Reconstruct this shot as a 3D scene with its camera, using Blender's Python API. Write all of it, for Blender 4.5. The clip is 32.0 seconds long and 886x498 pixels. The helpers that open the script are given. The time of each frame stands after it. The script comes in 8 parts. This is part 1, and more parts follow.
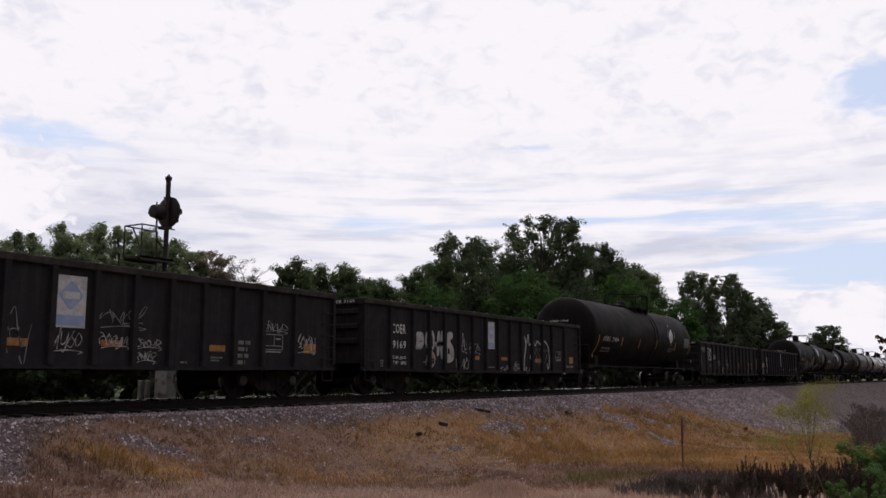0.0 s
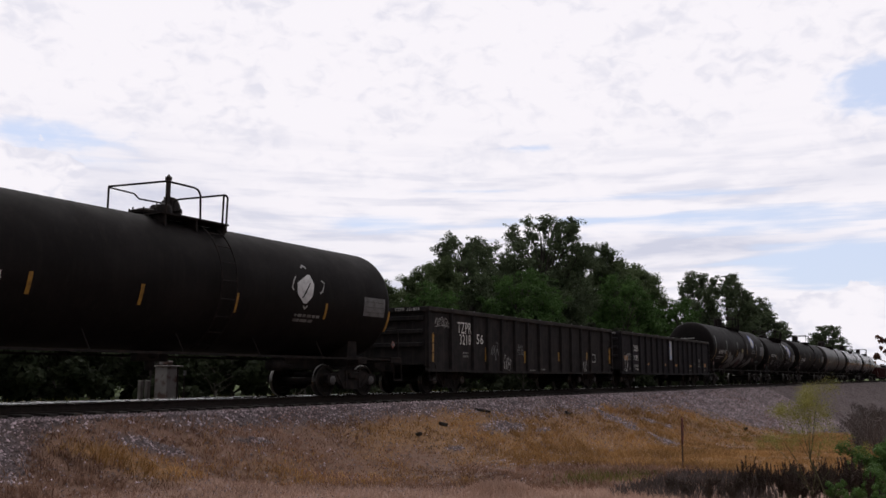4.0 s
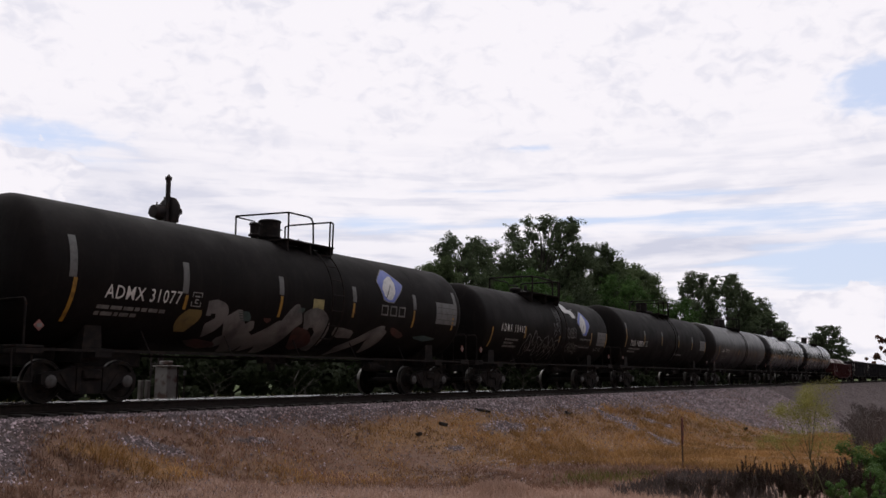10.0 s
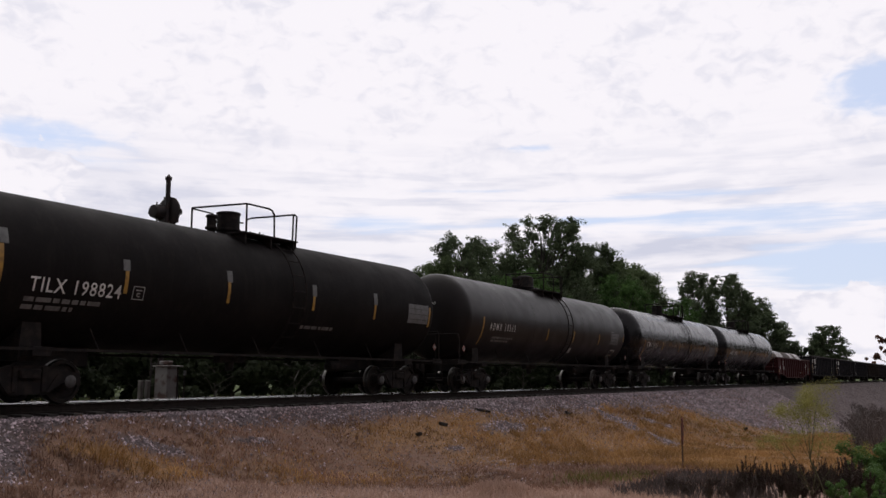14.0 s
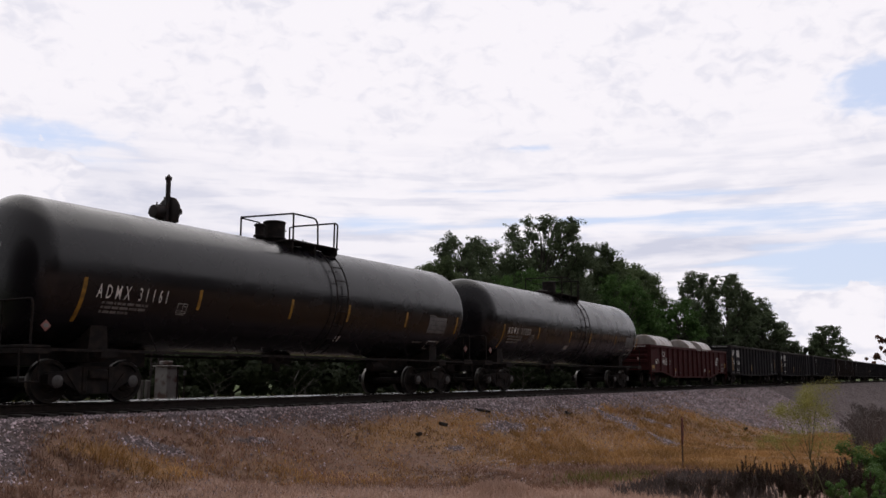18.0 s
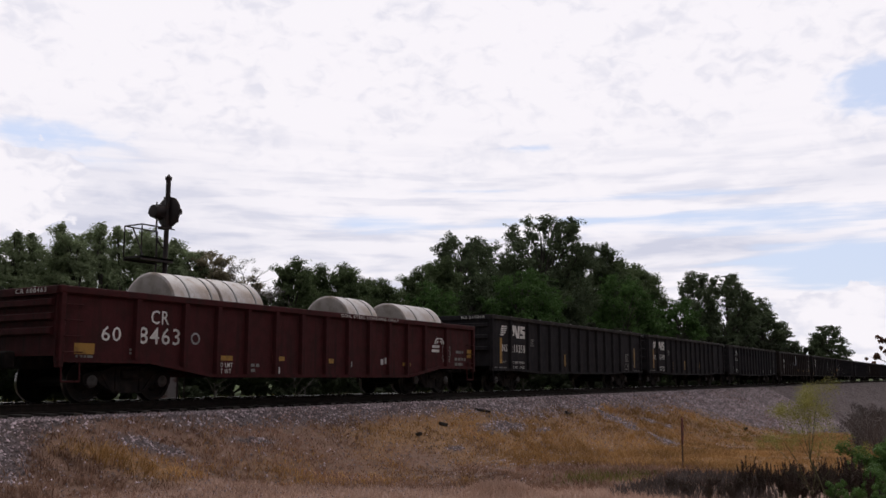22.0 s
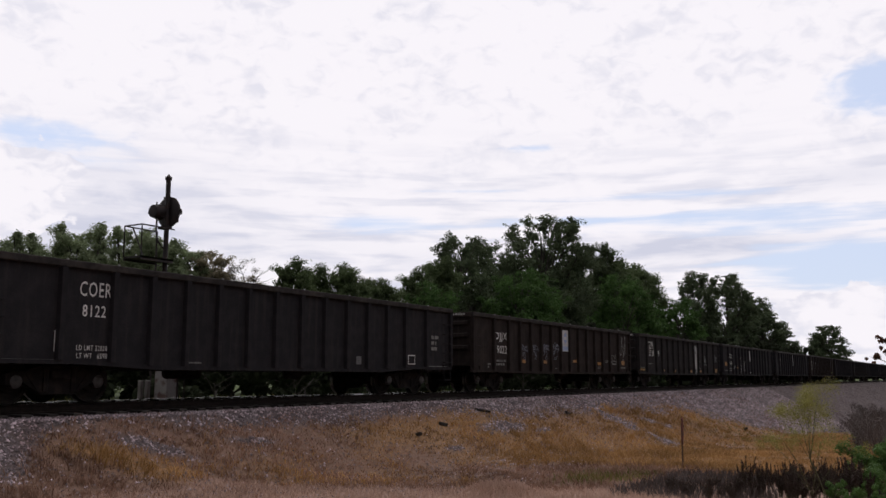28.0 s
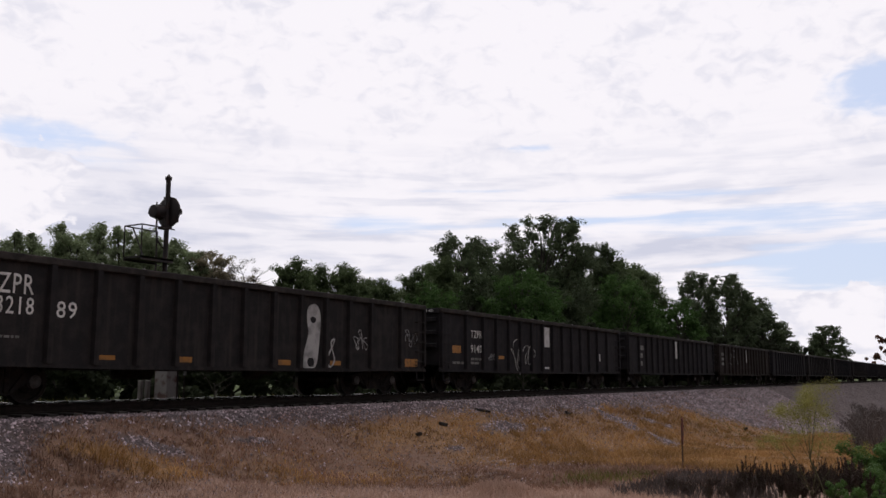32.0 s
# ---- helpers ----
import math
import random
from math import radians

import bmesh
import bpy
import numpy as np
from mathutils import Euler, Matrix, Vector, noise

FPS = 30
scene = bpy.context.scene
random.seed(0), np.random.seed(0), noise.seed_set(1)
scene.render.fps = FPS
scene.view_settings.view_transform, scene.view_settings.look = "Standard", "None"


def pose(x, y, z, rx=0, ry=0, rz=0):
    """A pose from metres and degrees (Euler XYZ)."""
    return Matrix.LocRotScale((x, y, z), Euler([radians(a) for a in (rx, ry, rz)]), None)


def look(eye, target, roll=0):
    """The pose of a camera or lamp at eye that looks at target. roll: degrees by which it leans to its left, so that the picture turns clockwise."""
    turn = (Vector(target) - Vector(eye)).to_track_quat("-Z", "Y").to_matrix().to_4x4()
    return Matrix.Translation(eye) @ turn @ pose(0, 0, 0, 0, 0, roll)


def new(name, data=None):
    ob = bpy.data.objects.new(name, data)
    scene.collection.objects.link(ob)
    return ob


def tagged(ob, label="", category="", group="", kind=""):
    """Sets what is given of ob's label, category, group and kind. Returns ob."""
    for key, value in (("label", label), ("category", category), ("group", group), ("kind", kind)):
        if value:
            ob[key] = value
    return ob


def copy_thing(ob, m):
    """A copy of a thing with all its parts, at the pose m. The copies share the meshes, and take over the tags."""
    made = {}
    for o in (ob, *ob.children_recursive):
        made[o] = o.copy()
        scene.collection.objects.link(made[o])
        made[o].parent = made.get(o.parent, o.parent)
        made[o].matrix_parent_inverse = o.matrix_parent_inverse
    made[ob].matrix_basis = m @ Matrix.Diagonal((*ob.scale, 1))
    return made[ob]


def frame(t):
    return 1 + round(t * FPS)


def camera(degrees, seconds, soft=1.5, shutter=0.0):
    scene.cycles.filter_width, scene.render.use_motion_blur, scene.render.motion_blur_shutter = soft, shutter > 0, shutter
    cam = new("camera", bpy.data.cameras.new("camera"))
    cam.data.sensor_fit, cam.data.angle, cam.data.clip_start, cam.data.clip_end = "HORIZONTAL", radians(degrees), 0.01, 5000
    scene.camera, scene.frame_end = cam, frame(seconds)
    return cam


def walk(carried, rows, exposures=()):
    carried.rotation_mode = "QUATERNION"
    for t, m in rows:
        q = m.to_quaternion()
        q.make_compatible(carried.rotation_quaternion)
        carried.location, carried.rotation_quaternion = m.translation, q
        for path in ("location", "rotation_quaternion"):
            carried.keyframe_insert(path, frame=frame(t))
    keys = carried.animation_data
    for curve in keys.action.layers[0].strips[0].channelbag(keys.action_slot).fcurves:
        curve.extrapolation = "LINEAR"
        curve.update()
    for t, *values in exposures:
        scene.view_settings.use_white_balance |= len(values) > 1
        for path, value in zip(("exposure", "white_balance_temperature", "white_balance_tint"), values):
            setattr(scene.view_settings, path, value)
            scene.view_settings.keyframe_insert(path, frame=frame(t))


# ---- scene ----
import itertools

# ---- plan ----
# x runs along the track away from the camera, y across it, z = 0 is the top of the rail.
TRACK_Y = 16.25          # centre line of the track
EYE = (0.0, 0.0, 0.49)
SPEED = 8.4              # metres a second at 16 s
DRIFT = (1.1811, 0.1022, -1.0211, -0.0724, 0.5561)


def travelled(t):
    """Metres that the train has rolled at t seconds, counted from 16 s; it gathers speed a little."""
    u = (t - 16.0) / 16.0
    return SPEED * ((t - 16.0) + sum(c * u ** (i + 2) for i, c in enumerate(DRIFT)))


def train_x(m, t):
    """Where on the track the train's metre m is at t seconds."""
    return m - travelled(t) - 8.83


# ---- camera ----
cam = camera(52.8, 32.0, soft=1.5)
VIEW = pose(*EYE, 98.215, 0, -59.01)
walk(cam, [(0.0, VIEW), (32.0, VIEW)], exposures=[(0.0, 0.0), (32.0, 0.0)])

# ---- world and sun ----
SUN_EL, SUN_AZ = radians(66), radians(-25)     # azimuth from +y towards -x
world = bpy.data.worlds.new("sky")
scene.world = world
world.use_nodes = True


def build_sky():
    nt = world.node_tree
    nt.nodes.clear()
    N, L = nt.nodes.new, nt.links.new
    out, bg = N("ShaderNodeOutputWorld"), N("ShaderNodeBackground")
    sky = N("ShaderNodeTexSky")
    sky.sky_type, sky.sun_disc = "NISHITA", False
    sky.sun_elevation, sky.sun_rotation = SUN_EL, -SUN_AZ
    sky.dust_density, sky.air_density = 1.4, 1.0
    tc = N("ShaderNodeTexCoord")
    sep = N("ShaderNodeSeparateXYZ")
    L(tc.outputs["Generated"], sep.inputs[0])

    def math(op, a, b=None, c=None):
        n = N("ShaderNodeMath")
        n.operation = op
        for i, v in enumerate((a, b, c)):
            if v is None:
                continue
            if isinstance(v, (int, float)):
                n.inputs[i].default_value = v
            else:
                L(v, n.inputs[i])
        return n.outputs[0]

    # direction turned so that "across" runs to the right of the view and "ahead" away from it
    a = radians(30.99)
    ahead = math("ADD", math("MULTIPLY", sep.outputs[0], math_cos(a)), math("MULTIPLY", sep.outputs[1], math_sin(a)))
    across = math("SUBTRACT", math("MULTIPLY", sep.outputs[0], math_sin(a)), math("MULTIPLY", sep.outputs[1], math_cos(a)))
    az = math("ARCTAN2", across, ahead)
    el = math("ARCSINE", sep.outputs[2])
    comb = N("ShaderNodeCombineXYZ")
    L(math("MULTIPLY", az, 2.2), comb.inputs[0]), L(math("MULTIPLY", el, 9.0), comb.inputs[1])
    puff = N("ShaderNodeCombineXYZ")
    L(math("MULTIPLY", az, 3.0), puff.inputs[0]), L(math("MULTIPLY", el, 5.0), puff.inputs[1])

    def clouds(vec, scale, detail, distortion, shift):
        n, m = N("ShaderNodeTexNoise"), N("ShaderNodeMapping")
        m.inputs["Location"].default_value = (shift, shift * 0.7, 0)
        L(vec, m.inputs[0]), L(m.outputs[0], n.inputs["Vector"])
        n.inputs["Scale"].default_value, n.inputs["Detail"].default_value, n.inputs["Distortion"].default_value = scale, detail, distortion
        return n.outputs[0]

    def hump(v, middle, wide):
        """1 at the middle, falling off smoothly on both sides."""
        d = math("DIVIDE", math("SUBTRACT", v, middle), wide)
        return math("POWER", 2.718, math("MULTIPLY", math("MULTIPLY", d, d), -1.0))

    def span(v, lo, hi, a=0.0, b=1.0):
        r = N("ShaderNodeMapRange")
        r.interpolation_type = "SMOOTHSTEP"
        L(v, r.inputs[0])
        for k, x in enumerate((lo, hi, a, b)):
            r.inputs[k + 1].default_value = x
        return r.outputs[0]

    thin = N("ShaderNodeCombineXYZ")
    L(math("MULTIPLY", az, 2.6), thin.inputs[0]), L(math("MULTIPLY", el, 34.0), thin.inputs[1])
    streaks = clouds(comb.outputs[0], 1.7, 7, 0.7, 3.0)
    wisps = clouds(comb.outputs[0], 5.5, 8, 0.4, 9.0)
    fibres = clouds(thin.outputs[0], 2.4, 8, 0.35, 14.0)
    cover = math("ADD", math("MULTIPLY", fibres, 0.55), math("ADD", math("MULTIPLY", wisps, 0.27), math("MULTIPLY", streaks, 0.18)))
    high = span(el, radians(10), radians(17))
    mottle = math("ADD", math("MULTIPLY", clouds(puff.outputs[0], 4.0, 9, 0.5, 21.0), 0.6), math("MULTIPLY", clouds(puff.outputs[0], 15.0, 7, 0.6, 5.0), 0.4))
    part_high = math("MULTIPLY", high, 0.7)
    cover = math("ADD", math("MULTIPLY", cover, math("SUBTRACT", 1.0, part_high)), math("MULTIPLY", mottle, part_high))
    # clear air: holes in the overcast, each with its bearing, height, half width, half height and depth
    gaps = [(0.4750, 0.2900, 0.0650, 0.0330, 0.42),
             (-0.4246, 0.2436, 0.1000, 0.0240, 0.33),
             (-0.0699, 0.1715, 0.0697, 0.0127, 0.27),
             (0.2197, 0.1975, 0.2090, 0.0063, 0.22),
             (0.2794, 0.1726, 0.2660, 0.0130, 0.31),
             (0.1043, 0.2543, 0.0380, 0.0057, 0.24),
             (-0.0869, 0.2503, 0.0380, 0.0038, 0.16),
             (0.4300, 0.1138, 0.1150, 0.0300, 0.48),
             (0.3000, 0.1560, 0.2600, 0.0080, 0.12),
             (0.0300, 0.2080, 0.1200, 0.0035, 0.20),
             (-0.3040, 0.2221, 0.1647, 0.0063, 0.10)]
    clear = None
    for a0, e0, w, h, depth in gaps:
        g = math("MULTIPLY", math("MULTIPLY", hump(az, a0, w), hump(el, e0, h)), depth)
        clear = g if clear is None else math("ADD", clear, g)
    mask = span(math("SUBTRACT", cover, clear), 0.15, 0.38)
    band = span(math("ADD", math("MULTIPLY", wisps, 0.5), math("MULTIPLY", fibres, 0.5)), 0.36, 0.56, 0.25, 1.0)
    tone = math("ADD", math("MULTIPLY", math("MULTIPLY", span(mottle, 0.34, 0.52, 0.50, 1.0), high), 1.0), math("MULTIPLY", band, math("SUBTRACT", 1.0, high)))
    # grey undersides: bearing, height, half width, half height, depth
    for a0, e0, w, h, depth in ((0.2602, 0.1392, 0.15, 0.012, 0.8), (-0.37, 0.185, 0.12, 0.045, 0.55), (-0.30, 0.145, 0.20, 0.018, 0.35), (0.05, 0.125, 0.12, 0.012, 0.5), (0.44, 0.205, 0.07, 0.012, 0.4)):
        tone = math("SUBTRACT", tone, math("MULTIPLY", math("MULTIPLY", math("MULTIPLY", hump(az, a0, w), hump(el, e0, h)), depth), span(math("ADD", math("MULTIPLY", fibres, 0.5), math("MULTIPLY", mottle, 0.5)), 0.32, 0.56)))
    tone = math("MINIMUM", math("MAXIMUM", tone, 0.0), 1.0)
    # heaps of cumulus low on both sides
    lumps = clouds(puff.outputs[0], 7.0, 9, 0.15, 31.0)
    heaps = None
    for a0, e0, w, h in ((0.425, 0.058, 0.072, 0.042), (-0.475, 0.190, 0.090, 0.062)):
        heap = math("MULTIPLY", hump(az, a0, w), hump(el, e0, h))
        heaps = heap if heaps is None else math("MAXIMUM", heaps, heap)
    body = span(math("ADD", math("MULTIPLY", heaps, 0.75), math("MULTIPLY", lumps, 0.75)), 0.70, 0.745)
    fold = span(math("ADD", math("MULTIPLY", heaps, 0.25), math("MULTIPLY", clouds(puff.outputs[0], 11.0, 8, 0.4, 44.0), 0.75)), 0.36, 0.62)
    mask = math("MAXIMUM", mask, body)
    tone = math("ADD", math("MULTIPLY", tone, math("SUBTRACT", 1.0, body)), math("MULTIPLY", body, span(fold, 0.0, 1.0, 0.45, 1.0)))
    cloud = N("ShaderNodeMix")
    cloud.data_type = "RGBA"
    cloud.inputs["A"].default_value = (0.64, 0.65, 0.77, 1)
    cloud.inputs["B"].default_value = (0.950, 0.915, 0.965, 1)
    L(tone, cloud.inputs["Factor"])
    blue = N("ShaderNodeMix")
    blue.data_type, blue.blend_type = "RGBA", "MULTIPLY"
    blue.inputs["Factor"].default_value = 1.0
    L(sky.outputs[0], blue.inputs["A"])
    blue.inputs["B"].default_value = (0.13, 0.13, 0.13, 1)
    haze = N("ShaderNodeMix")
    haze.data_type = "RGBA"
    haze.inputs["Factor"].default_value = 0.75
    L(blue.outputs["Result"], haze.inputs["A"])
    haze.inputs["B"].default_value = (0.70, 0.77, 0.98, 1)
    mix = N("ShaderNodeMix")
    mix.data_type = "RGBA"
    L(mask, mix.inputs["Factor"])
    L(haze.outputs["Result"], mix.inputs["A"]), L(cloud.outputs["Result"], mix.inputs["B"])
    # the cloud is thinner and brighter on the sun's side of the sky, thicker behind the camera
    dim = N("ShaderNodeMix")
    dim.data_type, dim.blend_type = "RGBA", "MULTIPLY"
    dim.inputs["Factor"].default_value = 1.0
    thick = math("MULTIPLY", span(ahead, -0.6, 0.55, 0.74, 1.0), span(sep.outputs[0], -0.95, 0.30, 0.46, 1.0))
    L(mix.outputs["Result"], dim.inputs["A"]), L(thick, dim.inputs["B"])
    L(dim.outputs["Result"], bg.inputs[0])
    bg.inputs[1].default_value = 1.0
    L(bg.outputs[0], out.inputs[0])


math_cos, math_sin = math.cos, math.sin
build_sky()
sun = new("sun", bpy.data.lights.new("sun", "SUN"))
sun.data.energy, sun.data.angle, sun.data.color = 0.95, radians(80), (1.0, 0.95, 0.88)
sun.matrix_basis = look((-math.sin(SUN_AZ) * math.cos(SUN_EL) * 60, math.cos(SUN_AZ) * math.cos(SUN_EL) * 60, math.sin(SUN_EL) * 60), (0, 0, 0))


# ---- materials ----
def surface(name, colour, rough=0.7, metal=0.0, second=None, second_scale=3.0, second_at=(0.45, 0.65), grain=0.15, grain_scale=40.0,
            bump=0.2, bump_scale=30.0, streak=None, streak_at=(0.5, 0.75), vary=0.0, spec=0.5, coord="Object", islands=False, skew=False):
    """A painted, worn or natural surface: colour, a second colour in patches, vertical streaks, grain and relief."""
    m = bpy.data.materials.new(name)
    m.use_nodes = True
    nt = m.node_tree
    N, L = nt.nodes.new, nt.links.new
    bsdf = nt.nodes["Principled BSDF"]
    tc = N("ShaderNodeTexCoord")
    vec = tc.outputs[coord]

    def noise_at(scale, detail=5, stretch=None):
        n = N("ShaderNodeTexNoise")
        n.inputs["Scale"].default_value, n.inputs["Detail"].default_value = scale, detail
        if stretch:
            mp = N("ShaderNodeMapping")
            mp.inputs["Scale"].default_value = stretch
            L(vec, mp.inputs[0]), L(mp.outputs[0], n.inputs["Vector"])
        else:
            L(vec, n.inputs["Vector"])
        return n.outputs[0]

    def blend(fac, a, b, kind="MIX"):
        x = N("ShaderNodeMix")
        x.data_type, x.blend_type = "RGBA", kind
        for socket, v in ((x.inputs["Factor"], fac), (x.inputs["A"], a), (x.inputs["B"], b)):
            if isinstance(v, (int, float)):
                socket.default_value = v
            elif isinstance(v, tuple):
                socket.default_value = (*v[:3], 1)
            else:
                L(v, socket)
        return x.outputs["Result"]

    def ramp(v, lo, hi, a=0.0, b=1.0):
        r = N("ShaderNodeMapRange")
        L(v, r.inputs[0])
        for i, k in enumerate((lo, hi, a, b)):
            r.inputs[i + 1].default_value = k
        return r.outputs[0]

    col = colour
    if second:
        col = blend(ramp(noise_at(second_scale, 6), *second_at), col, second)
    if streak:
        col = blend(ramp(noise_at(1.0, 6, (7.0, 7.0, 0.5)), *streak_at), col, streak)
    if grain:
        col = blend(grain, col, blend(1.0, col, ramp(noise_at(grain_scale, 3), 0.3, 0.7, 0.25, 1.75), "MULTIPLY") if not isinstance(col, tuple) else
                    blend(1.0, col, ramp(noise_at(grain_scale, 3), 0.3, 0.7, 0.25, 1.75), "MULTIPLY"))
    if vary:
        rnd = N("ShaderNodeNewGeometry").outputs["Random Per Island"] if islands else N("ShaderNodeObjectInfo").outputs["Random"]
        if skew:
            # mostly dark pieces, a few pale ones
            p = N("ShaderNodeMath")
            p.operation = "POWER"
            L(rnd, p.inputs[0])
            p.inputs[1].default_value = 3.2
            rnd = ramp(p.outputs[0], 0, 1, 0.16, 1.30)
        col = blend(1.0, col, ramp(rnd, 0, 1, 1 - vary, 1 + vary), "MULTIPLY")
    if isinstance(col, tuple):
        bsdf.inputs["Base Color"].default_value = (*col[:3], 1)
    else:
        L(col, bsdf.inputs["Base Color"])
    r = ramp(noise_at(second_scale * 1.7, 4), 0.3, 0.7, max(0.05, rough - 0.08), min(1.0, rough + 0.08))
    L(r, bsdf.inputs["Roughness"])
    bsdf.inputs["Metallic"].default_value = metal
    bsdf.inputs["Specular IOR Level"].default_value = spec
    if bump:
        b = N("ShaderNodeBump")
        b.inputs["Strength"].default_value, b.inputs["Distance"].default_value = bump, 0.02
        L(noise_at(bump_scale, 4), b.inputs["Height"])
        L(b.outputs[0], bsdf.inputs["Normal"])
    return m


def leafy(name, colour, second, glow=0.35, rough=0.5, vary=0.35):
    """Thin leaves or blades: some light passes through them, and each differs a little."""
    m = bpy.data.materials.new(name)
    m.use_nodes = True
    nt = m.node_tree
    N, L = nt.nodes.new, nt.links.new
    bsdf, out = nt.nodes["Principled BSDF"], nt.nodes["Material Output"]
    geo = N("ShaderNodeNewGeometry")
    mix = N("ShaderNodeMix")
    mix.data_type = "RGBA"
    mix.inputs["A"].default_value, mix.inputs["B"].default_value = (*colour, 1), (*second, 1)
    L(geo.outputs["Random Per Island"], mix.inputs["Factor"])
    n = N("ShaderNodeTexNoise")
    tc = N("ShaderNodeTexCoord")
    L(tc.outputs["Object"], n.inputs["Vector"])
    n.inputs["Scale"].default_value = 0.5
    r = N("ShaderNodeMapRange")
    L(n.outputs[0], r.inputs[0])
    for i, k in enumerate((0.3, 0.7, 1 - vary, 1 + vary)):
        r.inputs[i + 1].default_value = k
    x = N("ShaderNodeMix")
    x.data_type, x.blend_type = "RGBA", "MULTIPLY"
    x.inputs["Factor"].default_value = 1.0
    L(mix.outputs["Result"], x.inputs["A"]), L(r.outputs[0], x.inputs["B"])
    L(x.outputs["Result"], bsdf.inputs["Base Color"])
    bsdf.inputs["Roughness"].default_value = rough
    bsdf.inputs["Specular IOR Level"].default_value = 0.12
    tr = N("ShaderNodeBsdfTranslucent")
    L(x.outputs["Result"], tr.inputs[0])
    ms = N("ShaderNodeMixShader")
    ms.inputs[0].default_value = glow
    L(bsdf.outputs[0], ms.inputs[1]), L(tr.outputs[0], ms.inputs[2]), L(ms.outputs[0], out.inputs[0])
    return m


BLACK = surface("black car paint", (0.0218, 0.0209, 0.0238), 0.75, second=(0.0284, 0.0268, 0.0297), streak=(0.0370, 0.0337, 0.0341), bump=0.06, spec=0.04)
DUSTY = surface("dusty black car paint", (0.0225, 0.0213, 0.0227), 0.75, second=(0.0325, 0.0294, 0.0298), streak=(0.0425, 0.0375, 0.0356), bump=0.06, spec=0.04)
BROWN = surface("brown-black car paint", (0.0238, 0.0194, 0.0190), 0.75, second=(0.0325, 0.0263, 0.0244), streak=(0.0413, 0.0338, 0.0294), bump=0.06, spec=0.04)
OXIDE = surface("oxide red car paint", (0.0552, 0.0150, 0.0168), 0.7, second=(0.0396, 0.0134, 0.0142), streak=(0.0264, 0.0138, 0.0134), bump=0.06, spec=0.08)
TANK_BLACK = surface("glossy black tank paint", (0.0085, 0.0076, 0.0095), 0.26, second=(0.0105, 0.0092, 0.0112), second_scale=0.8, grain=0.05, bump=0.0, spec=0.37)
TANK_DULL = surface("dull black tank paint", (0.0100, 0.0088, 0.0090), 0.62, second=(0.014, 0.0122, 0.0122), second_scale=0.9, grain=0.12, grain_scale=14, streak=(0.015, 0.0130, 0.0125), bump=0.0, spec=0.04)
TANK_BROWN = surface("brown-black tank paint", (0.0140, 0.0115, 0.0118), 0.42, second=(0.0175, 0.0146, 0.0138), second_scale=0.9, grain=0.10, grain_scale=14, bump=0.0, spec=0.19)
GEAR = surface("greasy running gear", (0.017, 0.0152, 0.0155), 0.7, second=(0.029, 0.0235, 0.0215), second_scale=6, bump=0.12, spec=0.04)
BEARING = surface("scuffed bearing cap", (0.0510, 0.0480, 0.0492), 0.55, second=(0.0270, 0.0240, 0.0228), second_scale=9)
WHEEL = surface("dark rolled wheel steel", (0.017, 0.0152, 0.0148), 0.6, second=(0.027, 0.0215, 0.0190), second_scale=8, spec=0.05)
TREAD = surface("worn wheel tread", (0.10, 0.095, 0.09), 0.32, metal=1.0, bump=0.02, grain=0.1)
CHORD = surface("worn top chord paint", (0.0288, 0.0258, 0.0258), 0.75, second=(0.0504, 0.0444, 0.0420), second_scale=2.5, grain=0.3, grain_scale=9, bump=0.08, spec=0.05)
WORN = surface("worn bright steel", (0.26, 0.25, 0.25), 0.5, second=(0.14, 0.13, 0.125), second_scale=12)
RAIL_TOP = surface("polished rail head", (0.74, 0.73, 0.72), 0.26, metal=1.0, bump=0.02, grain=0.05)
RAIL_RUST = surface("rusty rail web", (0.022, 0.016, 0.014), 0.85, second=(0.014, 0.011, 0.010), second_scale=9, spec=0.15)
TIE_WOOD = surface("creosoted tie wood", (0.022, 0.018, 0.016), 0.9, second=(0.045, 0.037, 0.032), second_scale=4, streak=(0.015, 0.0125, 0.011), vary=0.25)
WHITE = surface("white stencil paint", (0.62, 0.61, 0.60), 0.7, second=(0.42, 0.41, 0.40), second_scale=5, bump=0.0, grain=0.2)
FADED = surface("faded stencil paint", (0.15, 0.145, 0.14), 0.75, second=(0.075, 0.072, 0.07), second_scale=6, bump=0.0, grain=0.2)
STENCIL = surface("dulled stencil paint", (0.30, 0.295, 0.29), 0.7, second=(0.19, 0.185, 0.18), second_scale=6, bump=0.0, grain=0.2)
SPRAY = surface("white spray paint", (0.3600, 0.3525, 0.3525), 0.6, second=(0.1650, 0.1650, 0.1650), second_scale=3.5, bump=0.0, grain=0.2)
SPRAY_DIM = surface("thin grey spray paint", (0.17, 0.17, 0.18), 0.6, second=(0.08, 0.08, 0.085), second_scale=3, bump=0.0, grain=0.2)
SPRAY_WORN = surface("worn grey graffiti paint", (0.145, 0.138, 0.136), 0.65, second=(0.06, 0.057, 0.056), second_scale=1.8, bump=0.0, grain=0.25)
SPRAY_RED = surface("worn red graffiti paint", (0.055, 0.014, 0.010), 0.65, second=(0.03, 0.01, 0.008), second_scale=3, bump=0.0)
SPRAY_TEAL = surface("worn teal graffiti paint", (0.030, 0.060, 0.060), 0.65, second=(0.015, 0.03, 0.028), second_scale=3, bump=0.0)
PALE_YELLOW = surface("pale yellow panel", (0.2808, 0.2418, 0.1014), 0.6, second=(0.2028, 0.1716, 0.0702), second_scale=6, bump=0.0)
